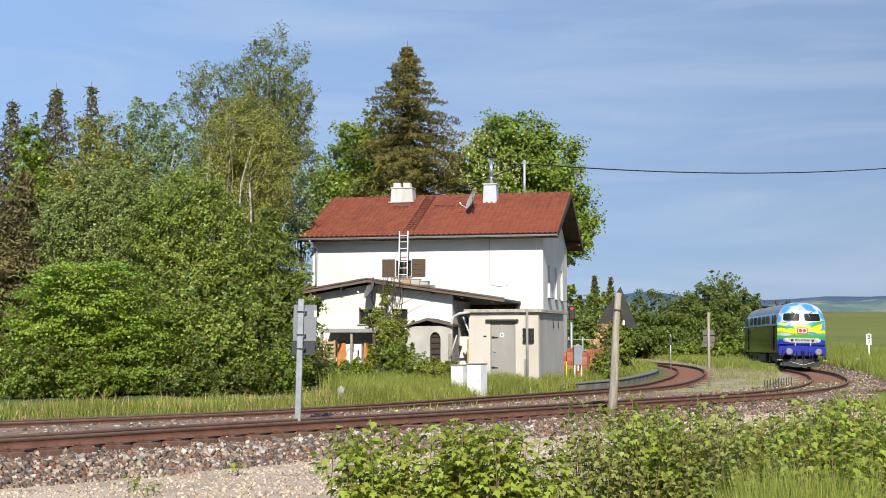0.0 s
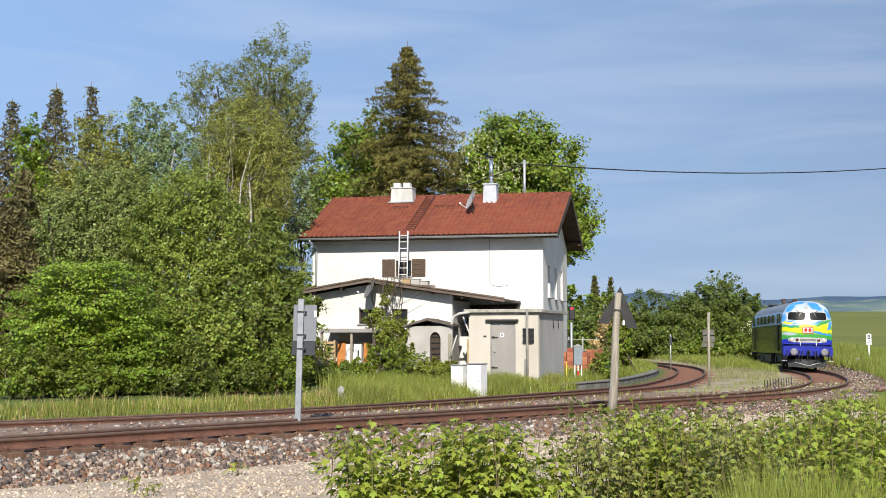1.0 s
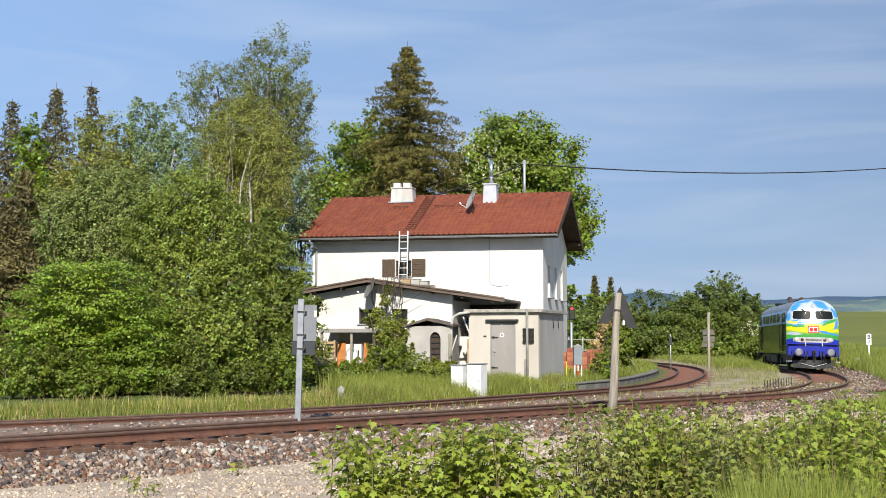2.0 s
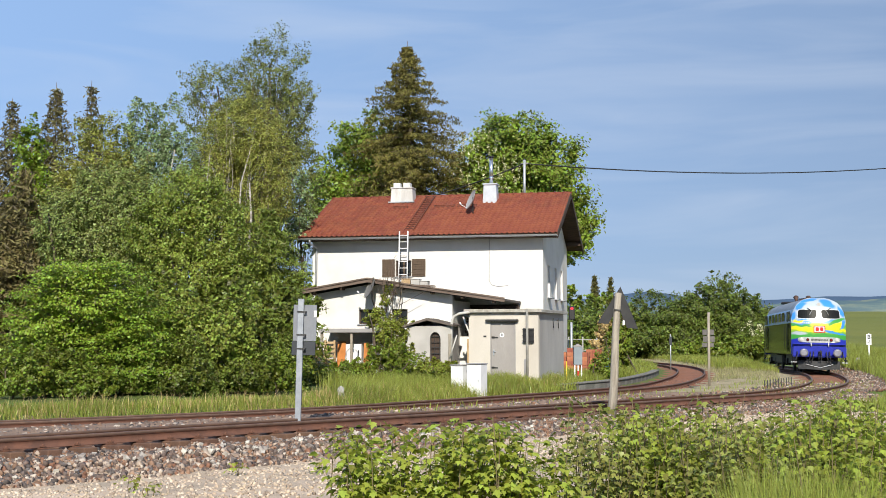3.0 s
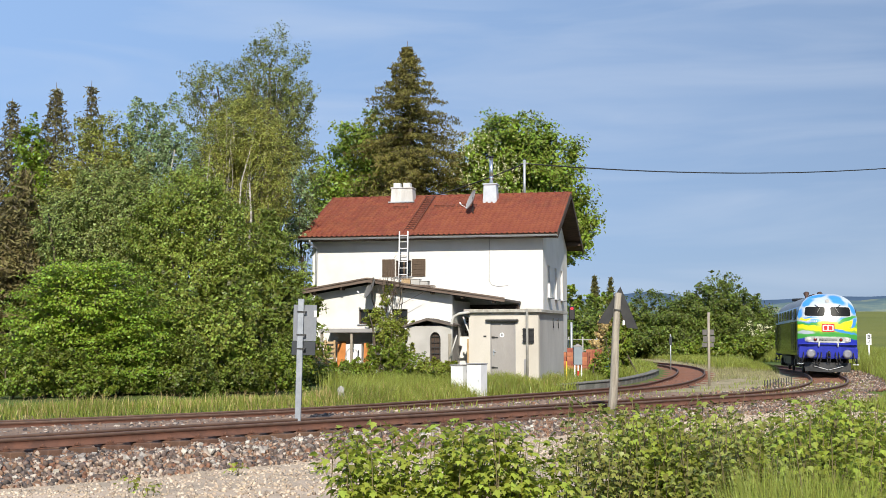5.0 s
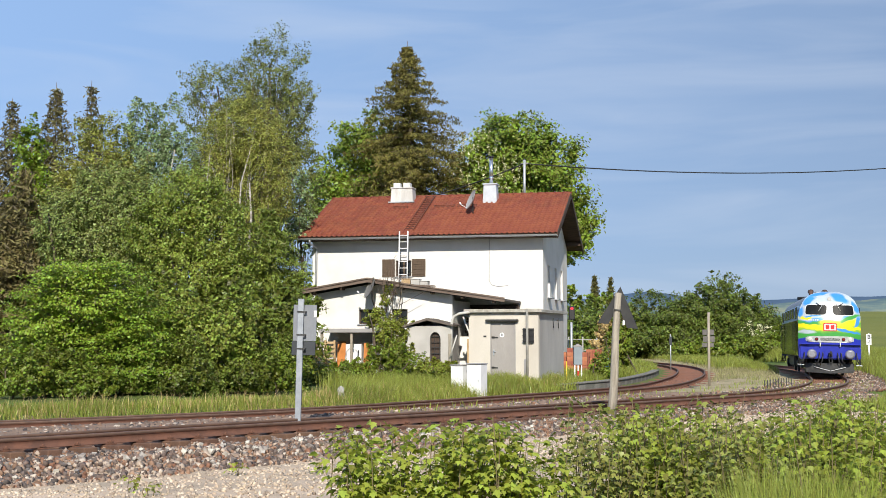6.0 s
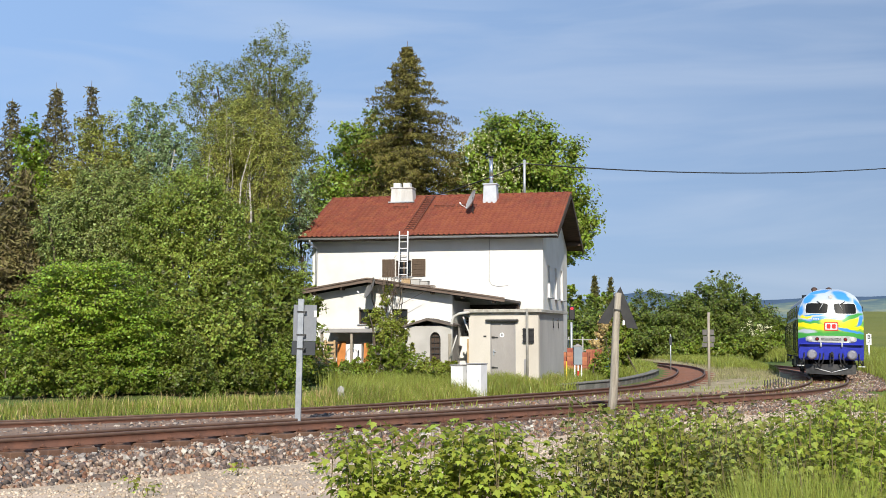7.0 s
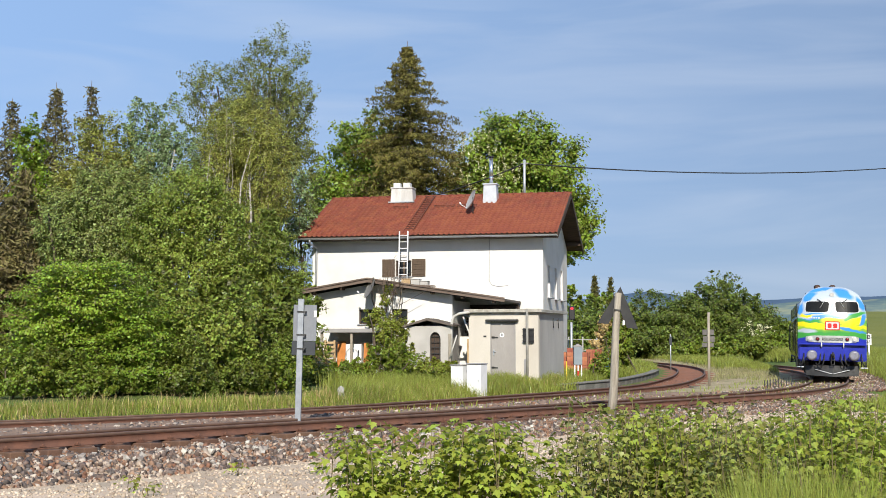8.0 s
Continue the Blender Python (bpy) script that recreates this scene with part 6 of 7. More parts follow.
def dish(name, m, r, up, label, aim, material):
    """A satellite dish: mast, bowed reflector turned towards the south, feed arm and head."""
    d = thing(name, m, label, "satellite dish")
    tubepart("mast", [(0, 0.25, -0.1), (0, 0, 0.15), (0, 0, up + 0.15)], 0.028, M["dark_metal"], d, 8)
    R = Matrix.Translation((0, -0.05, up)) @ Matrix.Rotation(radians(-aim), 4, "Z") @ Matrix.Rotation(radians(68), 4, "X")
    bm = bmesh.new()
    prev = None
    for k in range(6):
        q = k / 5
        cur = [bm.verts.new(R @ Vector((r * q * math.cos(a), r * 1.08 * q * math.sin(a), 0.12 * q * q))) for a in np.linspace(0, 2 * math.pi, 24, endpoint=False)] if k else [bm.verts.new(R @ Vector((0, 0, 0)))]
        if prev:
            for j in range(24):
                if len(prev) == 1:
                    bm.faces.new((prev[0], cur[j], cur[(j + 1) % 24]))
                else:
                    bm.faces.new((prev[j], cur[j], cur[(j + 1) % 24], prev[(j + 1) % 24]))
        prev = cur
    ext = bmesh.ops.extrude_face_region(bm, geom=list(bm.faces))
    off = (R.to_3x3() @ Vector((0, 0, -0.02)))
    bmesh.ops.translate(bm, vec=off, verts=[e for e in ext["geom"] if isinstance(e, bmesh.types.BMVert)])
    part("reflector", bm, material, d)
    tubepart("feed_arm", [R @ Vector((0, -r, 0.1)), R @ Vector((0, -r * 0.9, 0.45))], 0.014, M["white_metal"], d, 6)
    tubepart("feed_head", [R @ Vector((0, -r * 0.9, 0.42)), R @ Vector((0, -r * 0.75, 0.52))], 0.035, M["white_metal"], d, 8)


M["zinc_bright"] = mat("bright_zinc_cladding", (0.60, 0.62, 0.66), (0.50, 0.52, 0.56), 3, 30, 0.4, metal=0.4, bump=0.04)
M["steel_bright"] = mat("stainless_flue", (0.62, 0.63, 0.65), (0.50, 0.51, 0.53), 6, 50, 0.25, metal=0.9, bump=0.03)
M["roof_steel"] = mat("brown_painted_steel", (0.16, 0.05, 0.03), (0.11, 0.04, 0.025), 6, 40, 0.6, bump=0.1)
M["dish_grey"] = mat("dark_grey_dish", (0.20, 0.20, 0.20), (0.14, 0.14, 0.14), 4, 40, 0.5, bump=0.05)
build_house_things()


# ---- lean-to, porch and yard ----
def build_yard():
    # canopy with stored goods
    c = thing("lean_to", at_house(0, 0, 0), "dull grey lean-to canopy over stored goods", "lean-to")
    bm = bmesh.new()
    prism(bm, [(-5.15, 2.06), (-5.15, 2.12), (-3.61, 2.15), (-3.61, 2.09)], "x", 2.05, 4.8)
    part("canopy", bm, M["canopy"], c, "weathered sheet canopy")
    boxpart("canopy_edge", (2.02, -5.2, 2.0), (4.83, -5.152, 2.16), M["grey_paint"], c, 0.01)
    for x in (2.12, 3.35, 4.7):
        boxpart("post", (x - 0.05, -5.1, -0.3), (x + 0.05, -5.0, 2.0), M["wood_grey"], c, 0.01)
    for x in (2.75, 4.0):
        boxpart("brace", (x - 0.03, -5.08, 1.55), (x + 0.03, -4.2, 1.62), M["wood_dark"], c)
    # pallet stood on edge
    p = thing("pallet", at_house(2.2, -4.75, 0.15, 0), "pale wooden pallet stood on edge under the canopy", "pallet")
    for k in range(9):
        z = 0.04 + k * 0.17
        boxpart("slat", (-0.42, -0.14, z), (0.42, -0.118, z + 0.1), M["wood_pale"], p, 0.006)
    for x in (-0.38, 0.0, 0.38):
        boxpart("bearer", (x - 0.04, -0.116, 0.0), (x + 0.04, -0.03, 1.55), M["wood_pale"], p, 0.006)
    for x, w, h0, mt, lab in ((2.78, 0.34, 1.55, "orange", "orange varnished board leaning in the lean-to"), (3.85, 0.3, 1.5, "orange", "orange varnished board beside the crates")):
        b = thing("board", at_house(x, -4.6, 0.1), lab, "board", "boards in the lean-to")
        boxpart("panel", (-w / 2, -0.03, 0), (w / 2, 0.03, h0), M[mt], b, 0.01, m=Matrix.Rotation(-0.06, 4, "X"))
        boxpart("batten", (-w / 2 + 0.02, -0.06, h0 * 0.5), (w / 2 - 0.02, -0.032, h0 * 0.5 + 0.08), M[mt], b, 0.006, m=Matrix.Rotation(-0.06, 4, "X"))
    f = thing("fridge", at_house(3.3, -4.4, 0.1), "white discarded fridge under the canopy", "fridge")
    boxpart("cabinet_body", (-0.32, -0.2, 0), (0.32, 0.35, 1.45), M["white_metal"], f, 0.02)
    boxpart("fridge_door", (-0.32, -0.25, 0.5), (0.32, -0.205, 1.44), M["white_metal"], f, 0.015)
    boxpart("freezer_door", (-0.32, -0.25, 0.03), (0.32, -0.205, 0.48), M["white_metal"], f, 0.015)
    boxpart("handle", (0.2, -0.28, 0.9), (0.24, -0.252, 1.2), M["dark_metal"], f, 0.005)
    ch = thing("chair", at_house(3.35, -5.0, 0.12, 8), "white garden chair with a rounded back", "chair")
    tubepart("chair_frame", [(-0.25, 0, 0), (-0.25, 0, 0.9), (-0.2, 0, 1.15), (-0.1, 0, 1.25), (0.1, 0, 1.25), (0.2, 0, 1.15), (0.25, 0, 0.9), (0.25, 0, 0)], 0.025, M["steel"], ch, 8)
    boxpart("seat", (-0.24, -0.4, 0.42), (0.24, 0.02, 0.46), M["white_metal"], ch, 0.015)
    for x in (-0.22, 0.22):
        tubepart("leg", [(x, -0.38, 0), (x, -0.38, 0.42)], 0.02, M["steel"], ch, 6)
    boxpart("backrest", (-0.2, -0.01, 0.6), (0.2, 0.015, 1.1), M["white_metal"], ch, 0.01)
    # stacked pale crates
    for k in range(4):
        cr = thing("crate", at_house(4.42, -4.85, 0.15 + k * 0.36), "pale blue-white plastic crate in a stack", "crate", "stacked crates")
        for a, b in (((-0.3, -0.2, 0), (0.3, -0.18, 0.33)), ((-0.3, 0.18, 0), (0.3, 0.2, 0.33)), ((-0.3, -0.178, 0), (-0.28, 0.178, 0.33)), ((0.28, -0.178, 0), (0.3, 0.178, 0.33))):
            boxpart("crate_side", a, b, M["crate"], cr, 0.005)
        boxpart("crate_base", (-0.279, -0.179, 0.01), (0.279, 0.179, 0.03), M["crate"], cr)
        boxpart("grip", (-0.1, -0.21, 0.2), (0.1, -0.202, 0.26), M["box_grey"], cr)
    # porch with arched barred window
    pr = thing("porch", at_house(0, 0, 0), "grey plastered porch with pitched roof and arched barred opening", "porch")
    bm = bmesh.new()
    x0, x1, w0, w1, zs = 5.65, 7.35, 6.55, 6.98, 1.75
    wall_with_holes(bm, x0, x1, -0.3, zs, -5.2, -5.0, [(w0, w1, 0.15, zs)])
    n = 8
    arch = [((w0 + w1) / 2 - (w1 - w0) / 2 * math.cos(a), zs + (w1 - w0) / 2 * 1.25 * math.sin(a)) for a in np.linspace(0, math.pi, n)]
    prism(bm, [(x0, zs), *arch, (x1, zs), (x1, 2.25), (x0, 2.25)], "y", -5.2, -5.002)
    part("wall", bm, M["plaster_grey"], pr, "grey stained plaster wall")
    bm = bmesh.new()
    box(bm, (x0, -4.998, -0.3), (x0 + 0.15, -3.61, 2.25))
    part("wall", bm, M["plaster_grey"], pr)
    bm = bmesh.new()
    box(bm, (x1 - 0.15, -4.998, -0.3), (x1, -3.61, 2.25))
    part("wall", bm, M["plaster_grey"], pr)
    bm = bmesh.new()
    prism(bm, [(5.5, 2.26), (6.45, 2.56), (7.5, 2.30), (7.5, 2.24), (6.45, 2.47), (5.5, 2.19)], "y", -5.35, -3.61)
    part("roof", bm, M["roofing"], pr, "grey sheet roof")
    boxpart("door_leaf", (w0, -5.05, -0.2), (w1, -5.02, 2.05), M["wood_dark"], pr, 0, "dark recessed door leaf")
    for k in range(8):
        z = 0.3 + k * 0.22
        boxpart("bar", (w0 + 0.02, -5.14, z), (w1 - 0.02, -5.12, z + 0.03), M["black"], pr)
    for k in range(4):
        x = w0 + 0.06 + k * 0.1
        tubepart("grille_rod", [(x, -5.11, -0.1), (x, -5.11, 1.9)], 0.01, M["black"], pr, 6)
    # lamp bracket and blue bits beside the porch
    g = thing("garden_gate", at_house(7.25, -4.6, 0), "weathered wooden gate post beside the porch", "gate")
    boxpart("post", (0.1, -0.9, -0.3), (0.2, -0.8, 1.95), M["wood_grey"], g, 0.01)
    tubepart("brace", [(0.15, -0.9, 1.0), (0.45, -0.95, 1.9)], 0.03, M["pipe_pale"], g, 6)
    # steps and stacked bricks beside the hut
    for k in range(5):
        b = thing("paving_slab", SHED @ pose(-0.22, 0.5, -0.25 + k * 0.16), "reddish concrete slab in a stack beside the hut", "slab", "stacked slabs")
        boxpart("slab_body", (-0.24, -0.2, 0), (0.24 - 0.02 * k, 0.2, 0.13), M["slab"], b, 0.015)
        boxpart("slab_face", (-0.22, -0.215, 0.02), (0.2, -0.202, 0.11), M["slab"], b, 0.004)
    pl = thing("plank", SHED @ pose(-0.1, 0.4, 0.6), "brown plank leaning by the hut wall", "plank")
    boxpart("board", (-0.1, -0.03, -0.6), (0.1, 0.03, 0.95), M["wood_pale"], pl, 0.01)
    # under the yard roof: dark stacked timber
    for k in range(7):
        lg = thing("timber_beam", at_house(7.8, -1.5 + 0.12 * (k % 2), 2.0 + 0.13 * k), "dark timber beam stored under the yard roof", "timber", "stored timber")
        boxpart("beam_body", (-0.6 + 0.07 * (k % 3), -0.1, 0), (0.9, 0.1, 0.11), M["wood_dark"], lg, 0.01)
        boxpart("end_cap", (0.902, -0.095, 0.005), (0.906, 0.095, 0.105), M["wood_pale"], lg)
    rk = thing("timber_rack", at_house(7.8, -1.5, 0), "dark rack posts carrying stored timber", "rack")
    for x in (-0.5, 0.6):
        boxpart("post", (x, -0.2, -0.3), (x + 0.1, 0.2, 1.99), M["wood_dark"], rk, 0.01)
    # climber over the annex front
    m = at_house(5.0, -5.4, 0)
    t = broadleaf("climbing_shrub", m.translation.x, m.translation.y, "overgrown climbing shrub before the annex wall",
                  [(-0.1, 0.3, 1.4, 0.65, 0.4, 0.9), (-0.25, 0.8, 2.3, 0.6, 0.3, 0.6), (0.45, 0.2, 1.0, 0.6, 0.4, 0.7), (-0.75, 0.7, 2.5, 0.3, 0.2, 0.25), (-0.2, 1.0, 3.3, 0.16, 0.15, 0.5), (0.7, 0.4, 1.9, 0.4, 0.25, 0.4)],
                  13000, 0.085, "ivy", 0.22, 0.05, "bark", 26, 4, "shrub")
    # bare twigs above it
    bm = bmesh.new()
    for k in range(34):
        a = Vector((RNG.normal(0, 0.25), 1.1 + RNG.normal(0, 0.1), 2.6 + RNG.random()))
        b = a + Vector((RNG.normal(0, 0.35), RNG.normal(0, 0.1), 0.5 + 0.9 * RNG.random()))
        c2 = b + Vector((RNG.normal(0, 0.3), 0, RNG.normal(0.1, 0.2)))
        tube(bm, [a, b, c2], [0.014, 0.008, 0.003], 4)
    part("twigwork", bm, M["wood_fascia"], t, "bare brown twigs", "stuff")
    for x, y, lab, sp, hh, mt in ((2.2, -6.2, "low bramble thicket before the lean-to", 0.8, 0.42, "ivy"), (3.7, -7.0, "low bramble thicket under the climber", 0.9, 0.7, "leaf_mid"), (5.2, -6.9, "low green thicket before the porch", 1.1, 1.4, "leaf_mid"),
                                  (6.9, -6.5, "low green thicket beside the cabinets", 0.8, 0.8, "ivy")):
        m = at_house(x, y, 0)
        broadleaf("bramble_thicket", m.translation.x, m.translation.y, lab, [(0, 0, hh * 0.5, sp, 0.7, hh * 0.55), (0.4, 0, hh * 0.4, sp * 0.8, 0.6, hh * 0.45)], 7000, 0.10, mt, 0.2, 0.03, "bark", 8, 4, "shrub")


M["canopy"] = mat("dull_sheet_canopy", (0.20, 0.185, 0.165), (0.12, 0.11, 0.10), 2, 20, 0.8, bump=0.2, stain=(0.2, 0.18, 0.15))
M["crate"] = mat("pale_blue_plastic", (0.55, 0.60, 0.70), (0.45, 0.50, 0.62), 4, 30, 0.5, bump=0.05)
M["slab"] = mat("reddish_slab", (0.42, 0.22, 0.15), (0.30, 0.17, 0.12), 4, 30, 0.9, bump=0.4)
build_yard()


# ---- things along the line ----
def build_lineside():
    # two white switch cabinets
    for x, y, w, dp, h, lab in ((0.47, 43.3, 0.48, 0.44, 1.02, "low white metal switch cabinet in the grass"), (1.05, 42.85, 0.55, 0.47, 1.22, "taller white metal switch cabinet in the grass")):
        c = thing("switch_cabinet", pose(x, y, gz(x, y) - 0.1, 0, 0, -32), lab, "cabinet", "switch cabinets")
        boxpart("cabinet_body", (-w / 2, 0, 0), (w / 2, dp, h), M["white_metal"], c, 0.012)
        boxpart("cabinet_door", (-w / 2 + 0.02, -0.022, 0.16), (w / 2 - 0.02, -0.002, h - 0.04), M["white_metal"], c, 0.008)
        boxpart("cabinet_roof", (-w / 2 - 0.02, -0.04, h + 0.002), (w / 2 + 0.02, dp + 0.02, h + 0.04), M["grey_paint"], c, 0.01)
        tubepart("lock", [(w / 2 - 0.07, -0.022, h * 0.55), (w / 2 - 0.07, -0.045, h * 0.55)], 0.02, M["steel"], c, 8)
        boxpart("plinth", (-w / 2 + 0.01, 0.01, -0.15), (w / 2 - 0.01, dp - 0.01, -0.002), M["concrete"], c)
    # steel post with sign plates seen from behind, between the tracks
    p = thing("sign_post", pose(-3.16, 27.2, -0.2, 0, 1.2, 0), "grey steel post with sign plates seen from behind", "sign post")
    boxpart("post", (-0.065, -0.05, 0), (0.065, 0.05, 2.95), M["post_steel"], p, 0.008)
    boxpart("sign_plate", (-0.17, 0.06, 2.03), (0.34, 0.075, 2.82), M["box_grey_light"], p, 0.006, "light grey plate seen from behind")
    boxpart("lower_plate", (-0.19, 0.062, 1.72), (0.33, 0.078, 2.025), M["plate_dark"], p, 0.006, "dark grey plate seen from behind")
    for z in (1.85, 2.15, 2.65):
        bm = bmesh.new()
        box(bm, (-0.08, -0.065, z), (0.12, -0.052, z + 0.03))
        box(bm, (0.08, -0.05, z), (0.12, 0.06, z + 0.03))
        part("clamp", bm, M["dark_metal"], p, "dark clamp")
    boxpart("sticker", (0.28, 0.048, 2.56), (0.34, 0.058, 2.70), M["white_metal"], p)
    # leaning wooden pole with a triangular board seen from behind
    w = thing("wooden_pole", pose(4.28, 31.9, -0.25, 0, 3.9, 0) @ Matrix.Scale(0.95, 4), "weathered leaning wooden pole with a black triangular board", "pole")
    bm = bmesh.new()
    line = [(0.02 * math.sin(k), 0.01 * math.cos(k * 2), k * 0.58) for k in range(7)]
    tube(bm, line, [0.125 - 0.006 * k for k in range(7)], 14)
    part("pole", bm, M["wood_grey"], w)
    bm = bmesh.new()
    o = [(-0.50, 2.64), (0.06, 3.66), (0.60, 2.55), (0.30, 2.55), (0.05, 3.08), (-0.22, 2.62)]
    prism(bm, o, "y", 0.125, 0.14)
    part("warning_triangle", bm, M["black"], w, "black back of a triangular warning board")
    boxpart("strap", (-0.1, -0.13, 3.0), (0.1, 0.13, 3.03), M["dark_metal"], w)
    boxpart("glass_lamp", (0.17, 0.08, 2.62), (0.23, 0.13, 2.75), M["white_metal"], w, 0.01)
    # post with crossed board between the tracks
    q = thing("marker_post", pose(10.5, 49.3, gz(10.5, 49.3) - 0.1), "weathered wooden marker post with grey boards", "post")
    tubepart("post", [(0, 0, 0), (0.02, 0, 3.0)], 0.055, M["wood_grey"], q, 10)
    for z0, z1, dx in ((2.1, 2.32, 0.0), (1.83, 2.06, 0.02), (1.63, 1.80, -0.02)):
        boxpart("board", (-0.22 + dx, 0.06, z0), (0.24 + dx, 0.085, z1), M["board_grey"], q, 0.005)
    # slim post beyond the siding
    s = thing("marker_post", pose(14.6, 80, gz(14.6, 80)), "slim pale post with a dark plate beyond the siding", "post")
    tubepart("post", [(0, 0, -0.1), (0, 0, 2.3)], 0.04, M["steel"], s, 8)
    boxpart("plate", (-0.09, -0.06, 1.6), (0.09, -0.045, 2.15), M["plate_dark"], s, 0.01)
    # grey box on posts by the yard
    b = thing("relay_box", pose(5.6, 52, gz(5.6, 52)), "grey pitched-top relay box on white legs", "relay box")
    boxpart("box_body", (-0.16, -0.15, 0.75), (0.19, 0.15, 1.5), M["box_grey"], b, 0.01)
    bm = bmesh.new()
    prism(bm, [(-0.2, 1.503), (0.23, 1.503), (0.015, 1.62)], "y", -0.18, 0.18)
    part("box_roof", bm, M["grey_paint"], b)
    for x in (-0.12, 0.02, 0.16):
        boxpart("leg", (x - 0.025, -0.1, -0.2), (x + 0.025, -0.05, 0.75), M["white_metal"], b)
    boxpart("stripe_plate", (-0.02, -0.12, 0.3), (0.06, -0.102, 0.5), M["red"], b)
    # light signal with a red lamp
    g = thing("light_signal", pose(6.6, 64, gz(6.6, 64)), "dark light signal showing red", "signal")
    tubepart("mast", [(0, 0, -0.2), (0, 0, 2.5)], 0.06, M["steel"], g, 8)
    boxpart("signal_head", (-0.12, -0.1, 2.62), (0.17, 0.1, 3.32), M["black"], g, 0.03)
    bm = bmesh.new()
    tube(bm, [(0.02, -0.1, 3.2), (0.02, -0.13, 3.2)], 0.075, 14)
    part("signal_lamp", bm, M["red_glow"], g, "lit red signal lamp")
    # yellow marker stake
    y = thing("marker_stake", pose(5.0, 50.5, gz(5.0, 50.5)), "thin yellow marker stake by the hut", "stake")
    tubepart("stake", [(0, 0, -0.2), (0, 0, 0.9)], 0.025, M["yellow"], y, 8)
    tubepart("stake_cap", [(0, 0, 0.9), (0, 0, 0.94)], [0.03, 0.012], M["yellow"], y, 8)
    # kilometre and braking boards on the far bank
    k = thing("speed_board", pose(26.3, 77, gz(26.3, 77) + 0.1), "white post board lettered B 4 beside the line", "sign")
    tubepart("post", [(0, 0, -0.4), (0, 0, 1.3)], 0.05, M["white_metal"], k, 8)
    boxpart("board", (-0.16, -0.03, 1.05), (0.16, -0.01, 1.72), M["white_metal"], k, 0.006)
    tubepart("cap", [(0, -0.02, 1.72), (0, -0.02, 1.79)], 0.04, M["white_metal"], k, 8)
    letters("B", k, Matrix.Translation((0, -0.034, 1.42)), 0.34)
    letters("4", k, Matrix.Translation((0, -0.034, 1.10)), 0.34)
    st = thing("marker_stone", pose(24.95, 75, gz(24.95, 75) + 0.05), "small grey marker stone lettered B in the grass", "marker stone")
    bm = bmesh.new()
    prism(bm, [(-0.13, -0.2), (0.13, -0.2), (0.12, 0.42), (0.07, 0.47), (-0.07, 0.47), (-0.12, 0.42)], "y", -0.07, 0.07)
    bevel(bm, 0.012)
    part("stone_body", bm, M["concrete"], st)
    letters("B", st, Matrix.Translation((0, -0.075, 0.22)), 0.22)
    # concrete kerb blocks beside the siding
    for i in range(15):
        s_at = SIDE_S0 + i * 1.55
        c, d = SIDE.at(s_at, SIDE.mid), SIDE.at(s_at, SIDE.dir)
        l = SIDE.at(s_at, SIDE.left)
        m = Matrix.Translation((c[0] + l[0] * 1.85, c[1] + l[1] * 1.85, gz(c[0] + l[0] * 1.85, c[1] + l[1] * 1.85) + 0.02)) @ Matrix.Rotation(math.atan2(d[1], d[0]), 4, "Z")
        kb = thing("kerb_block", m, "weathered concrete platform kerb block beside the siding", "kerb", "platform kerb")
        boxpart("block", (-0.75, -0.16, -0.1), (0.75, 0.16, 0.18), M["concrete_dark"], kb, 0.02)
        boxpart("coping", (-0.76, -0.2, 0.182), (0.76, 0.19, 0.24), M["concrete_dark"], kb, 0.012)
    # heaps of stacked hollow bricks
    for j, (x, y, n, m0) in enumerate(((6.1, 57.6, 4, 6), (7.4, 58.4, 3, 6))):
        st = thing("brick_stack", pose(x, y, gz(x, y), 0, 0, -20), "stack of red hollow bricks in the yard", "brick stack", "brick stacks")
        boxpart("pallet_board", (-0.72, -0.4, 0.0), (0.72, 0.4, 0.1), M["wood_pale"], st, 0.01)
        for r in range(m0):
            for q2 in range(n):
                for dpt in range(2):
                    if r == m0 - 1 and (q2 + j) % 3 == 0:
                        continue
                    ob = new("brick", BRICK)
                    ob.parent = st
                    ob.matrix_basis = pose(-0.5 + q2 * 0.33 + RNG.normal(0, 0.012), -0.17 + dpt * 0.3, 0.102 + r * 0.2, 0, 0, RNG.normal(0, 2))
    # blue barrel and straw-coloured shrub beyond the bricks
    bl = thing("barrel", pose(7.55, 56.4, gz(7.55, 56.4)), "blue plastic barrel behind the leaning pole", "barrel")
    bm = bmesh.new()
    tube(bm, [(0, 0, -0.05), (0, 0, 0.1), (0, 0, 0.45), (0, 0, 0.8), (0, 0, 0.92)], [0.21, 0.23, 0.245, 0.23, 0.2], 20)
    part("barrel_body", bm, M["barrel_blue"], bl)
    tubepart("barrel_lid", [(0, 0, 0.92), (0, 0, 0.96)], 0.215, M["barrel_blue"], bl, 20)
    t = broadleaf("withered_shrub", 9.2, 62, "straw-coloured withered shrub behind the yard", [(-0.9, 0, 1.7, 0.9, 0.6, 1.3)], 7000, 0.10, "grass_dry", 0.2, 0.04, "bark", 20, 4, "shrub")
    broadleaf("yard_shrub", 6.95, 54.0, "green shrub beside the leaning pole", [(0, 0, 0.6, 0.45, 0.4, 0.7)], 3500, 0.11, "leaf_mid", 0.2, 0.03, "bark", 8, 3, "shrub")
    broadleaf("yard_shrub", 8.7, 61.5, "tall green shrub behind the leaning pole", [(0, 0, 1.6, 0.6, 0.6, 1.4)], 5000, 0.13, "leaf_mid", 0.25, 0.04, "bark", 8, 3, "shrub")
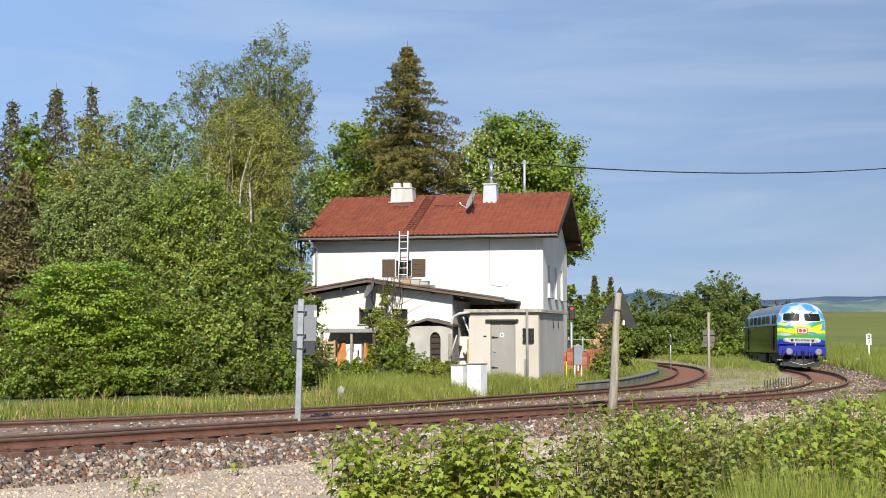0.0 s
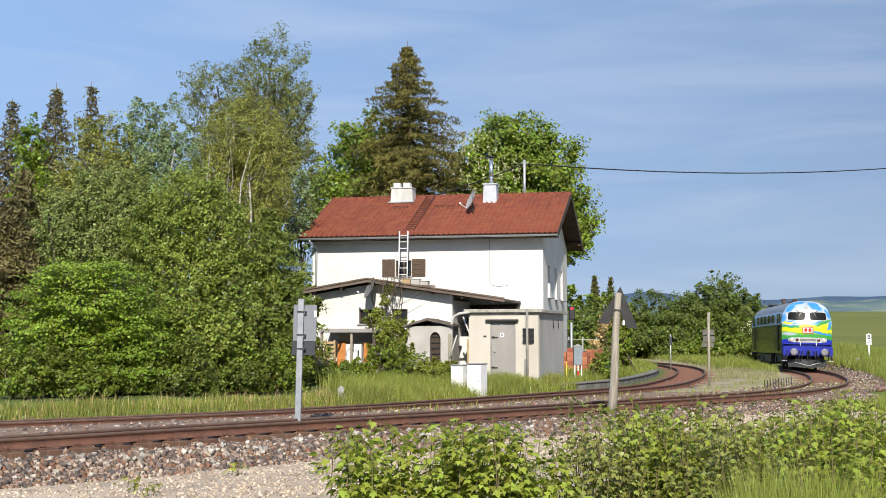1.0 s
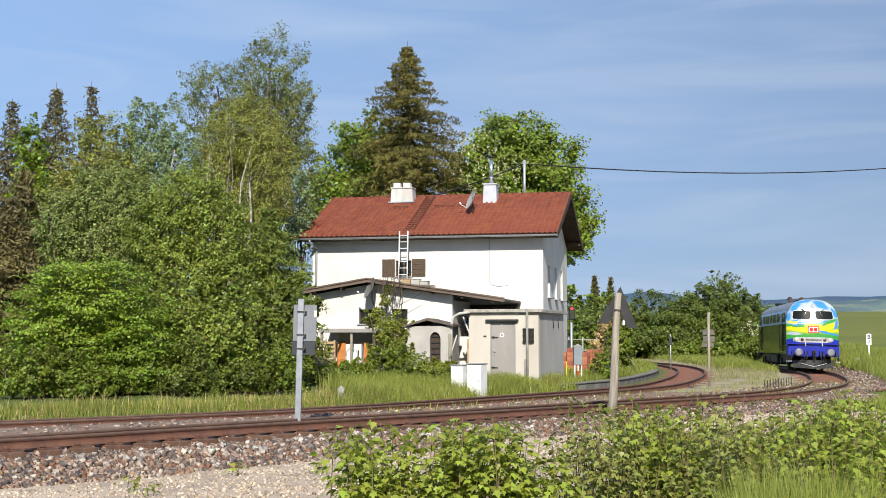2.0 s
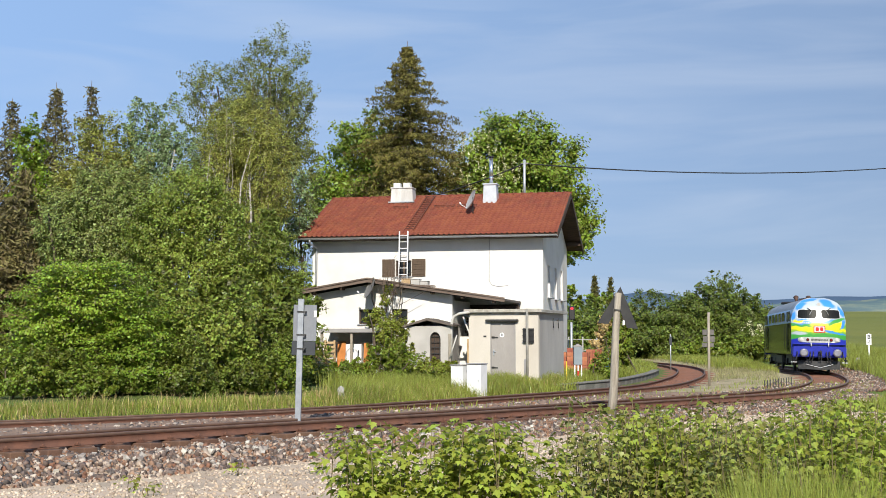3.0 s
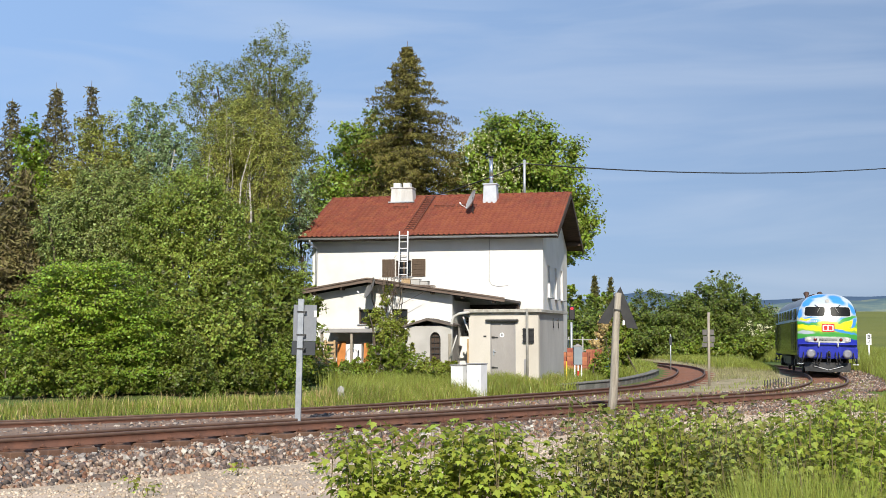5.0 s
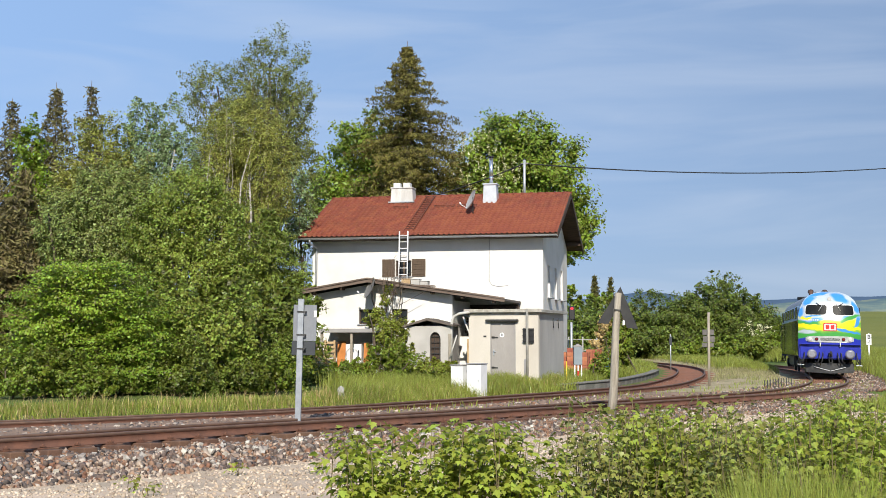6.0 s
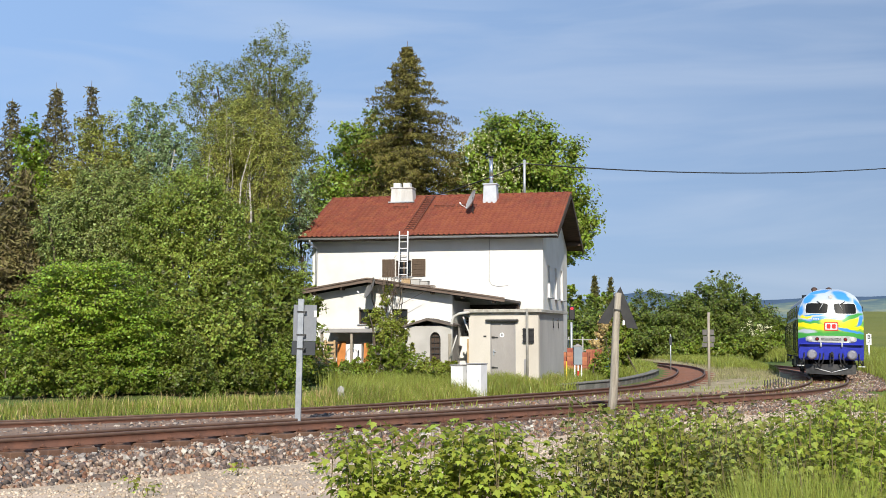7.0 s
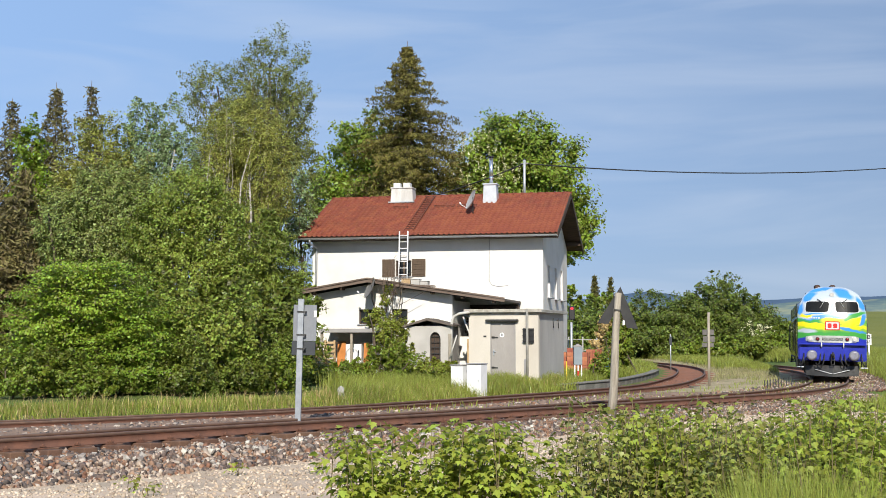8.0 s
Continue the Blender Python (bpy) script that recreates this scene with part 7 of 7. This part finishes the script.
    # fence in the yard
    fe = thing("yard_fence", pose(6.0, 67, gz(6, 67), 0, 0, -8), "low grey wire fence behind the yard", "fence")
    for i in range(5):
        tubepart("post", [(i * 0.75, 0, -0.2), (i * 0.75, 0, 1.75)], 0.04, M["concrete"], fe, 8)
    for z in (0.5, 1.0, 1.6):
        tubepart("rail", [(-0.2, 0.06, z), (3.3, 0.06, z)], 0.03, M["grey_paint"], fe, 6)
    # row of short dark pegs beside the main line
    for i in range(11):
        x, y = 12.2 + 0.23 * i, 47.4 + 0.46 * i
        pg = thing("peg", pose(x, y, gz(x, y)), "short dark steel peg in a row beside the track", "peg", "pegs beside the track")
        boxpart("shaft", (-0.016, -0.016, -0.1), (0.016, 0.016, 0.36), M["dark_metal"], pg, 0.006)
        boxpart("base", (-0.04, -0.04, -0.05), (0.04, 0.04, 0.03), M["dark_metal"], pg, 0.006)
    # concrete marker in the verge
    m2 = thing("marker_stone", pose(-3.15, 38.6, gz(-3.15, 38.6) - 0.02), "mossy pale concrete stump in the verge grass", "marker stone")
    bm = bmesh.new()
    prism(bm, [(-0.11, -0.1), (0.11, -0.1), (0.10, 0.36), (0.0, 0.44), (-0.10, 0.36)], "y", -0.08, 0.08)
    bevel(bm, 0.015)
    part("stone_body", bm, M["concrete"], m2)
    # distant farmhouses
    for x, y, z, w2, h2 in ((640, 1750, 42, 14, 8), (600, 1760, 41, 9, 6), (545, 1720, 33, 10, 6)):
        fh = thing("farmhouse", pose(x, y, z), "tiny white farmhouse on the far hillside", "house", "far farmhouses")
        boxpart("wall", (-w2 / 2, -4, -12), (w2 / 2, 4, h2 * 0.6), M["plaster"], fh)
        bm = bmesh.new()
        prism(bm, [(-5, h2 * 0.6 + 0.05), (5, h2 * 0.6 + 0.05), (0, h2)], "x", -w2 / 2 - 1, w2 / 2 + 1)
        part("roof", bm, M["roofing"], fh)


def letters(text, parent, m, size):
    cu = bpy.data.curves.new("letter", "FONT")
    cu.body, cu.size, cu.align_x, cu.extrude = text, size, "CENTER", 0.002
    cu.offset = 0.008
    ob = new("letter", cu)
    me = bpy.data.meshes.new_from_object(ob)
    bpy.data.objects.remove(ob)
    me.materials.append(M["black"])
    ob = new("lettering", me)
    ob.parent = parent
    ob.matrix_basis = m @ Matrix.Rotation(radians(90), 4, "X")


def brick_mesh():
    bm = bmesh.new()
    box(bm, (-0.15, -0.12, 0), (0.15, 0.12, 0.19))
    for x in (-0.1, 0.0, 0.1):
        box(bm, (x - 0.035, -0.123, 0.03), (x + 0.035, -0.1205, 0.16))
    bmesh.ops.recalc_face_normals(bm, faces=bm.faces)
    me = bpy.data.meshes.new("brick")
    bm.to_mesh(me)
    bm.free()
    me.materials.append(M["brick"])
    return me


BRICK = brick_mesh()


def line_s(line, y):
    k = int(np.argmax(line.mid[:, 1]))
    return float(np.interp(y, line.mid[:k, 1], np.arange(k) * line.step))


SIDE_S0 = line_s(SIDE, 47.0)
M["box_grey_light"] = mat("light_grey_plate", (0.22, 0.235, 0.26), (0.18, 0.19, 0.215), 3, 30, 0.5, metal=0.2, bump=0.05)
M["post_steel"] = mat("dull_galvanised_steel", (0.33, 0.355, 0.39), (0.25, 0.27, 0.30), 5, 50, 0.55, metal=0.3, bump=0.06, stain=(0.2, 0.19, 0.18))
M["plate_dark"] = mat("dark_grey_plate", (0.045, 0.05, 0.06), (0.03, 0.035, 0.04), 3, 30, 0.5, bump=0.05)
M["board_grey"] = mat("dark_weathered_board", (0.16, 0.15, 0.14), (0.10, 0.095, 0.09), 3, 30, 0.8, bump=0.3)
M["concrete_dark"] = mat("dark_lichened_concrete", (0.24, 0.23, 0.21), (0.15, 0.145, 0.13), 2.5, 20, 0.95, bump=0.6, dist=0.03, stain=(0.10, 0.10, 0.075))
M["yellow"] = mat("yellow_plastic", (0.72, 0.52, 0.04), (0.6, 0.42, 0.03), 4, 30, 0.5, bump=0.05)
M["barrel_blue"] = mat("blue_plastic", (0.05, 0.20, 0.45), (0.04, 0.15, 0.36), 4, 30, 0.5, bump=0.05)
M["red_glow"] = mat("red_signal_glass", (0.6, 0.02, 0.02), (0.5, 0.02, 0.02), 4, 30, 0.2, bump=0)
M["red_glow"].node_tree.nodes["Principled BSDF"].inputs["Emission Color"].default_value = (1.0, 0.05, 0.08, 1)
M["red_glow"].node_tree.nodes["Principled BSDF"].inputs["Emission Strength"].default_value = 0.9
build_lineside()


# ---- young maples and herbs before the track ----
def maple_leaf(size):
    """A five-lobed leaf in the x-y plane, stalk at the origin, slightly cupped."""
    pts = [(0.0, 0.0), (0.16, 0.06), (0.40, 0.05), (0.34, 0.22), (0.52, 0.46), (0.27, 0.44), (0.20, 0.60), (0.0, 0.95),
           (-0.20, 0.60), (-0.27, 0.44), (-0.52, 0.46), (-0.34, 0.22), (-0.40, 0.05), (-0.16, 0.06)]
    v = np.array([(0.0, 0.35, 0.0)] + [(x, y, -0.35 * x * x - 0.12 * (y - 0.35) ** 2) for x, y in pts]) * size
    f = np.array([(0, i, i + 1) for i in range(1, 14)] + [(0, 14, 1)])
    return v, f


LEAF_V, LEAF_F = maple_leaf(1.0)
LEAF_MESH = {}


def leaf_mesh(material):
    if material not in LEAF_MESH:
        me = bpy.data.meshes.new("leaf")
        me.from_pydata([tuple(p) for p in LEAF_V], [], [tuple(q) for q in LEAF_F])
        me.materials.append(M[material])
        LEAF_MESH[material] = me
    return LEAF_MESH[material]


def sapling(name, x, y, height, spread, stems, leaves, size, material, label, single=False, category="sapling", fill=0):
    z0 = gz(x, y)
    t = thing(name, pose(x, y, z0), label, category, "young maples before the track")
    bm = bmesh.new()
    spots = []
    for k in range(stems):
        a = RNG.random() * 2 * math.pi
        r = spread * RNG.random() ** 0.5
        tip = Vector((r * math.cos(a), r * math.sin(a) * 0.8, height * (0.68 + 0.34 * RNG.random())))
        foot = Vector((tip.x * 0.35, tip.y * 0.35, -0.1))
        mid = foot.lerp(tip, 0.55) + Vector((RNG.normal(0, 0.05), RNG.normal(0, 0.05), 0))
        tube(bm, [foot, mid, tip], [0.009, 0.006, 0.003], 5)
        per = leaves // stems
        for j in range(per):
            q = 0.38 + 0.62 * RNG.random() ** 0.8
            base = mid.lerp(tip, (q - 0.55) / 0.45) if q > 0.55 else foot.lerp(mid, q / 0.55)
            ang = RNG.random() * 2 * math.pi
            out = Vector((math.cos(ang), math.sin(ang), 0.25)) * (0.05 + 0.19 * RNG.random() * (1.3 - q))
            spots.append((base + out, ang, base))
    part("stalkwork", bm, M["stem"], t, "", "stuff")
    vs, fs = [], []
    for p, ang, base in spots:
        m = Matrix.Translation(p) @ Matrix.Rotation(ang - math.pi / 2, 4, "Z") @ Matrix.Rotation(RNG.normal(-0.55, 0.35), 4, "X") @ Matrix.Rotation(RNG.normal(0, 0.3), 4, "Y")
        m = m @ Matrix.Scale(size * (0.6 + 0.7 * RNG.random()), 4)
        if single and RNG.random() > fill:
            ob = new("leaf", leaf_mesh(material))
            ob.parent, ob.matrix_basis = t, m
        else:
            a = np.array(m)
            fs.append(LEAF_F + 15 * len(vs))
            vs.append(LEAF_V @ a[:3, :3].T + a[:3, 3])
    if vs:
        soup("foliage", np.concatenate(vs), np.concatenate(fs), M[material], t, "", "stuff")
    return t


def build_saplings():
    def at(px, d):
        return px / 2200 * d
    # (across, depth, height over ground, spread, leaves)
    rows = [(-185, 8.6, 1.22, 0.18, 60), (-135, 8.9, 1.52, 0.25, 110), (-95, 9.2, 1.56, 0.28, 120), (-50, 8.7, 1.18, 0.25, 80), (10, 9.0, 1.55, 0.30, 120),
            (60, 9.3, 1.60, 0.28, 130), (95, 9.0, 1.68, 0.22, 90), (140, 9.4, 1.58, 0.30, 130), (188, 9.0, 1.28, 0.24, 80)]
    for px, d, h, sp, n in rows:
        sapling("maple_sapling", at(px, d), d, h, sp, 15, int(n * 13), 0.06, "leaf_maple", "young maple sapling with fresh light green lobed leaves", True, fill=0.78)
    for k in range(84):
        px = 245 + 555 * RNG.random()
        d = 10.2 + 4.0 * RNG.random()
        top = 1.9 - (100 + 10 * math.sin(px * 0.025) + 70 * RNG.random() ** 1.3) * d / 2200
        if px < 300:
            top += 0.02
        if 480 < px < 600:
            top -= 0.12
        dull = px < 330 or (450 < px < 560 and RNG.random() < 0.5)
        sapling("maple_sapling", at(px, d), d, top + 0.32, 0.42, 8, 400, 0.058, "leaf_maple_dull" if dull else "leaf_maple",
                "olive-tinged bramble and maple growth" if dull else "young maple sapling with light green lobed leaves")
    # grass at the camera's feet
    n = 9000
    px = 520 + 290 * RNG.random(n)
    d = 7.5 + 3.0 * RNG.random(n)
    x, y = px / 2200 * d, d
    grass_patch("near_grass", "lush tall grass before the saplings", x, y, 0.85, 1.3, 0.006, "grass", 0.16)
    n = 2600
    px = -30 + 330 * RNG.random(n)
    d = 7.8 + 1.5 * RNG.random(n)
    grass_patch("near_grass", "tall grass among the saplings", px / 2200 * d, d, 0.75, 1.15, 0.006, "grass", 0.16)


build_saplings()
for wx, wy, wh in ((-4.45, 18.0, 0.28), (-4.1, 17.6, 0.2), (-3.3, 20.3, 0.22), (-2.0, 20.6, 0.2)):
    sapling("seedling", wx, wy, wh, 0.12, 3, 24, 0.075, "leaf_maple", "small green seedling on the gravel path", False, "seedling")


# ---- ballast ----
def rock_soup(x, y, z, size):
    base = np.array([(x, y, z) for z in (-1, 1) for y in (-1, 1) for x in (-1, 1)]) / 1.55
    tri = np.array([(0, 2, 3), (0, 3, 1), (4, 5, 7), (4, 7, 6), (0, 1, 5), (0, 5, 4), (2, 6, 7), (2, 7, 3), (0, 4, 6), (0, 6, 2), (1, 3, 7), (1, 7, 5)])
    n = len(x)
    v = base[None] + 0.36 * RNG.uniform(-1, 1, (n, 8, 3))
    v = v * (0.7 + 0.6 * RNG.random((n, 1, 3)))
    q = RNG.normal(0, 1, (n, 4))
    q /= np.linalg.norm(q, axis=1)[:, None]
    w, a, b, c = q.T
    R = np.stack([1 - 2 * (b * b + c * c), 2 * (a * b - c * w), 2 * (a * c + b * w), 2 * (a * b + c * w), 1 - 2 * (a * a + c * c), 2 * (b * c - a * w),
                  2 * (a * c - b * w), 2 * (b * c + a * w), 1 - 2 * (a * a + b * b)], axis=1).reshape(n, 3, 3)
    v = np.einsum("nij,nkj->nki", R, v) * (size * (0.55 + 0.8 * RNG.random(n)))[:, None, None] * 0.5
    v += np.stack([x, y, z], axis=1)[:, None, :]
    f = (tri[None] + 8 * np.arange(n)[:, None, None]).reshape(-1, 3)
    return v.reshape(-1, 3), f


def build_ballast():
    def bed(name, line, s0, s1, o0, o1, n, size, label, lift):
        x, y = along(line, s0, s1, o0, o1, n)
        off, far, zm = line.nearest(x, y)
        top = np.where(far < 1.0, zm - 0.25, zm - 0.25 - (far - 1.0) * 0.27)
        z = np.maximum(top, ground_z(x, y) + 0.01) + RNG.normal(0, 0.012, n) + lift
        v, f = rock_soup(x, y, z, size)
        ob = soup(name, v, f, M["ballast"], None)
        return tagged(ob, label, "ballast", kind="stuff")
    bed("shoulder_ballast", MAIN, 17, 62, -3.0, -0.85, 27000, 0.088, "grey and brown crushed stone ballast beside the rail", 0.0)
    bed("track_ballast", MAIN, 17, 47, -0.7, 4.6, 8500, 0.10, "crushed stone between the rails", -0.05)
    bed("bend_ballast", MAIN, 47, 64, -0.7, 2.2, 3000, 0.10, "crushed stone between the rails of the bend", -0.02)
    bed("siding_ballast", SIDE, 20, 62, -2.0, 1.6, 4500, 0.085, "pale crushed stone along the siding", -0.06)
    bed("curve_ballast", MAIN, 62, 92, -2.6, -0.9, 2600, 0.10, "brownish crushed stone at the curve", 0.0)
    x, y = along(MAIN, 17, 48, -6.5, -2.9, 11000)
    v, f = rock_soup(x, y, ground_z(x, y), 0.05)
    tagged(soup("path_gravel", v, f, M["path_stone"]), "pale fine gravel of the path", "gravel", kind="stuff")
    # single stones on the shoulder
    meshes = []
    for k in range(6):
        v, f = rock_soup(np.zeros(1), np.zeros(1), np.zeros(1), np.array([0.1]))
        me = bpy.data.meshes.new("stone")
        me.from_pydata([tuple(p) for p in v], [], [tuple(q) for q in f])
        me.materials.append(M["stone"])
        meshes.append(me)
    t = thing("loose_ballast", Matrix.Identity(4), "loose grey, white and brown ballast stones on the shoulder", "stones")
    x, y = along(MAIN, 19, 42, -2.8, -1.2, 290)
    off, far, zm = MAIN.nearest(x, y)
    for k in range(290):
        ob = new("stone", meshes[k % 6])
        ob.parent = t
        zz = max(zm[k] - 0.25 - (far[k] - 1.0) * 0.27, gz(x[k], y[k]) + 0.01) + 0.04
        ob.matrix_basis = pose(x[k], y[k], zz, *(RNG.random(3) * 360))


M["path_stone"] = mat_stones("pale_gravel_grains", [(0.56, 0.45, 0.34), (0.42, 0.33, 0.25), (0.64, 0.53, 0.42), (0.33, 0.26, 0.20), (0.50, 0.40, 0.29)])
M["stone"] = mat("loose_stone", (0.40, 0.36, 0.32), (0.24, 0.21, 0.19), 3, 14, 0.9, bump=0.5, dist=0.02, obj_rand=0.7)
build_ballast()


def motions():
    loco_motion()


motions()
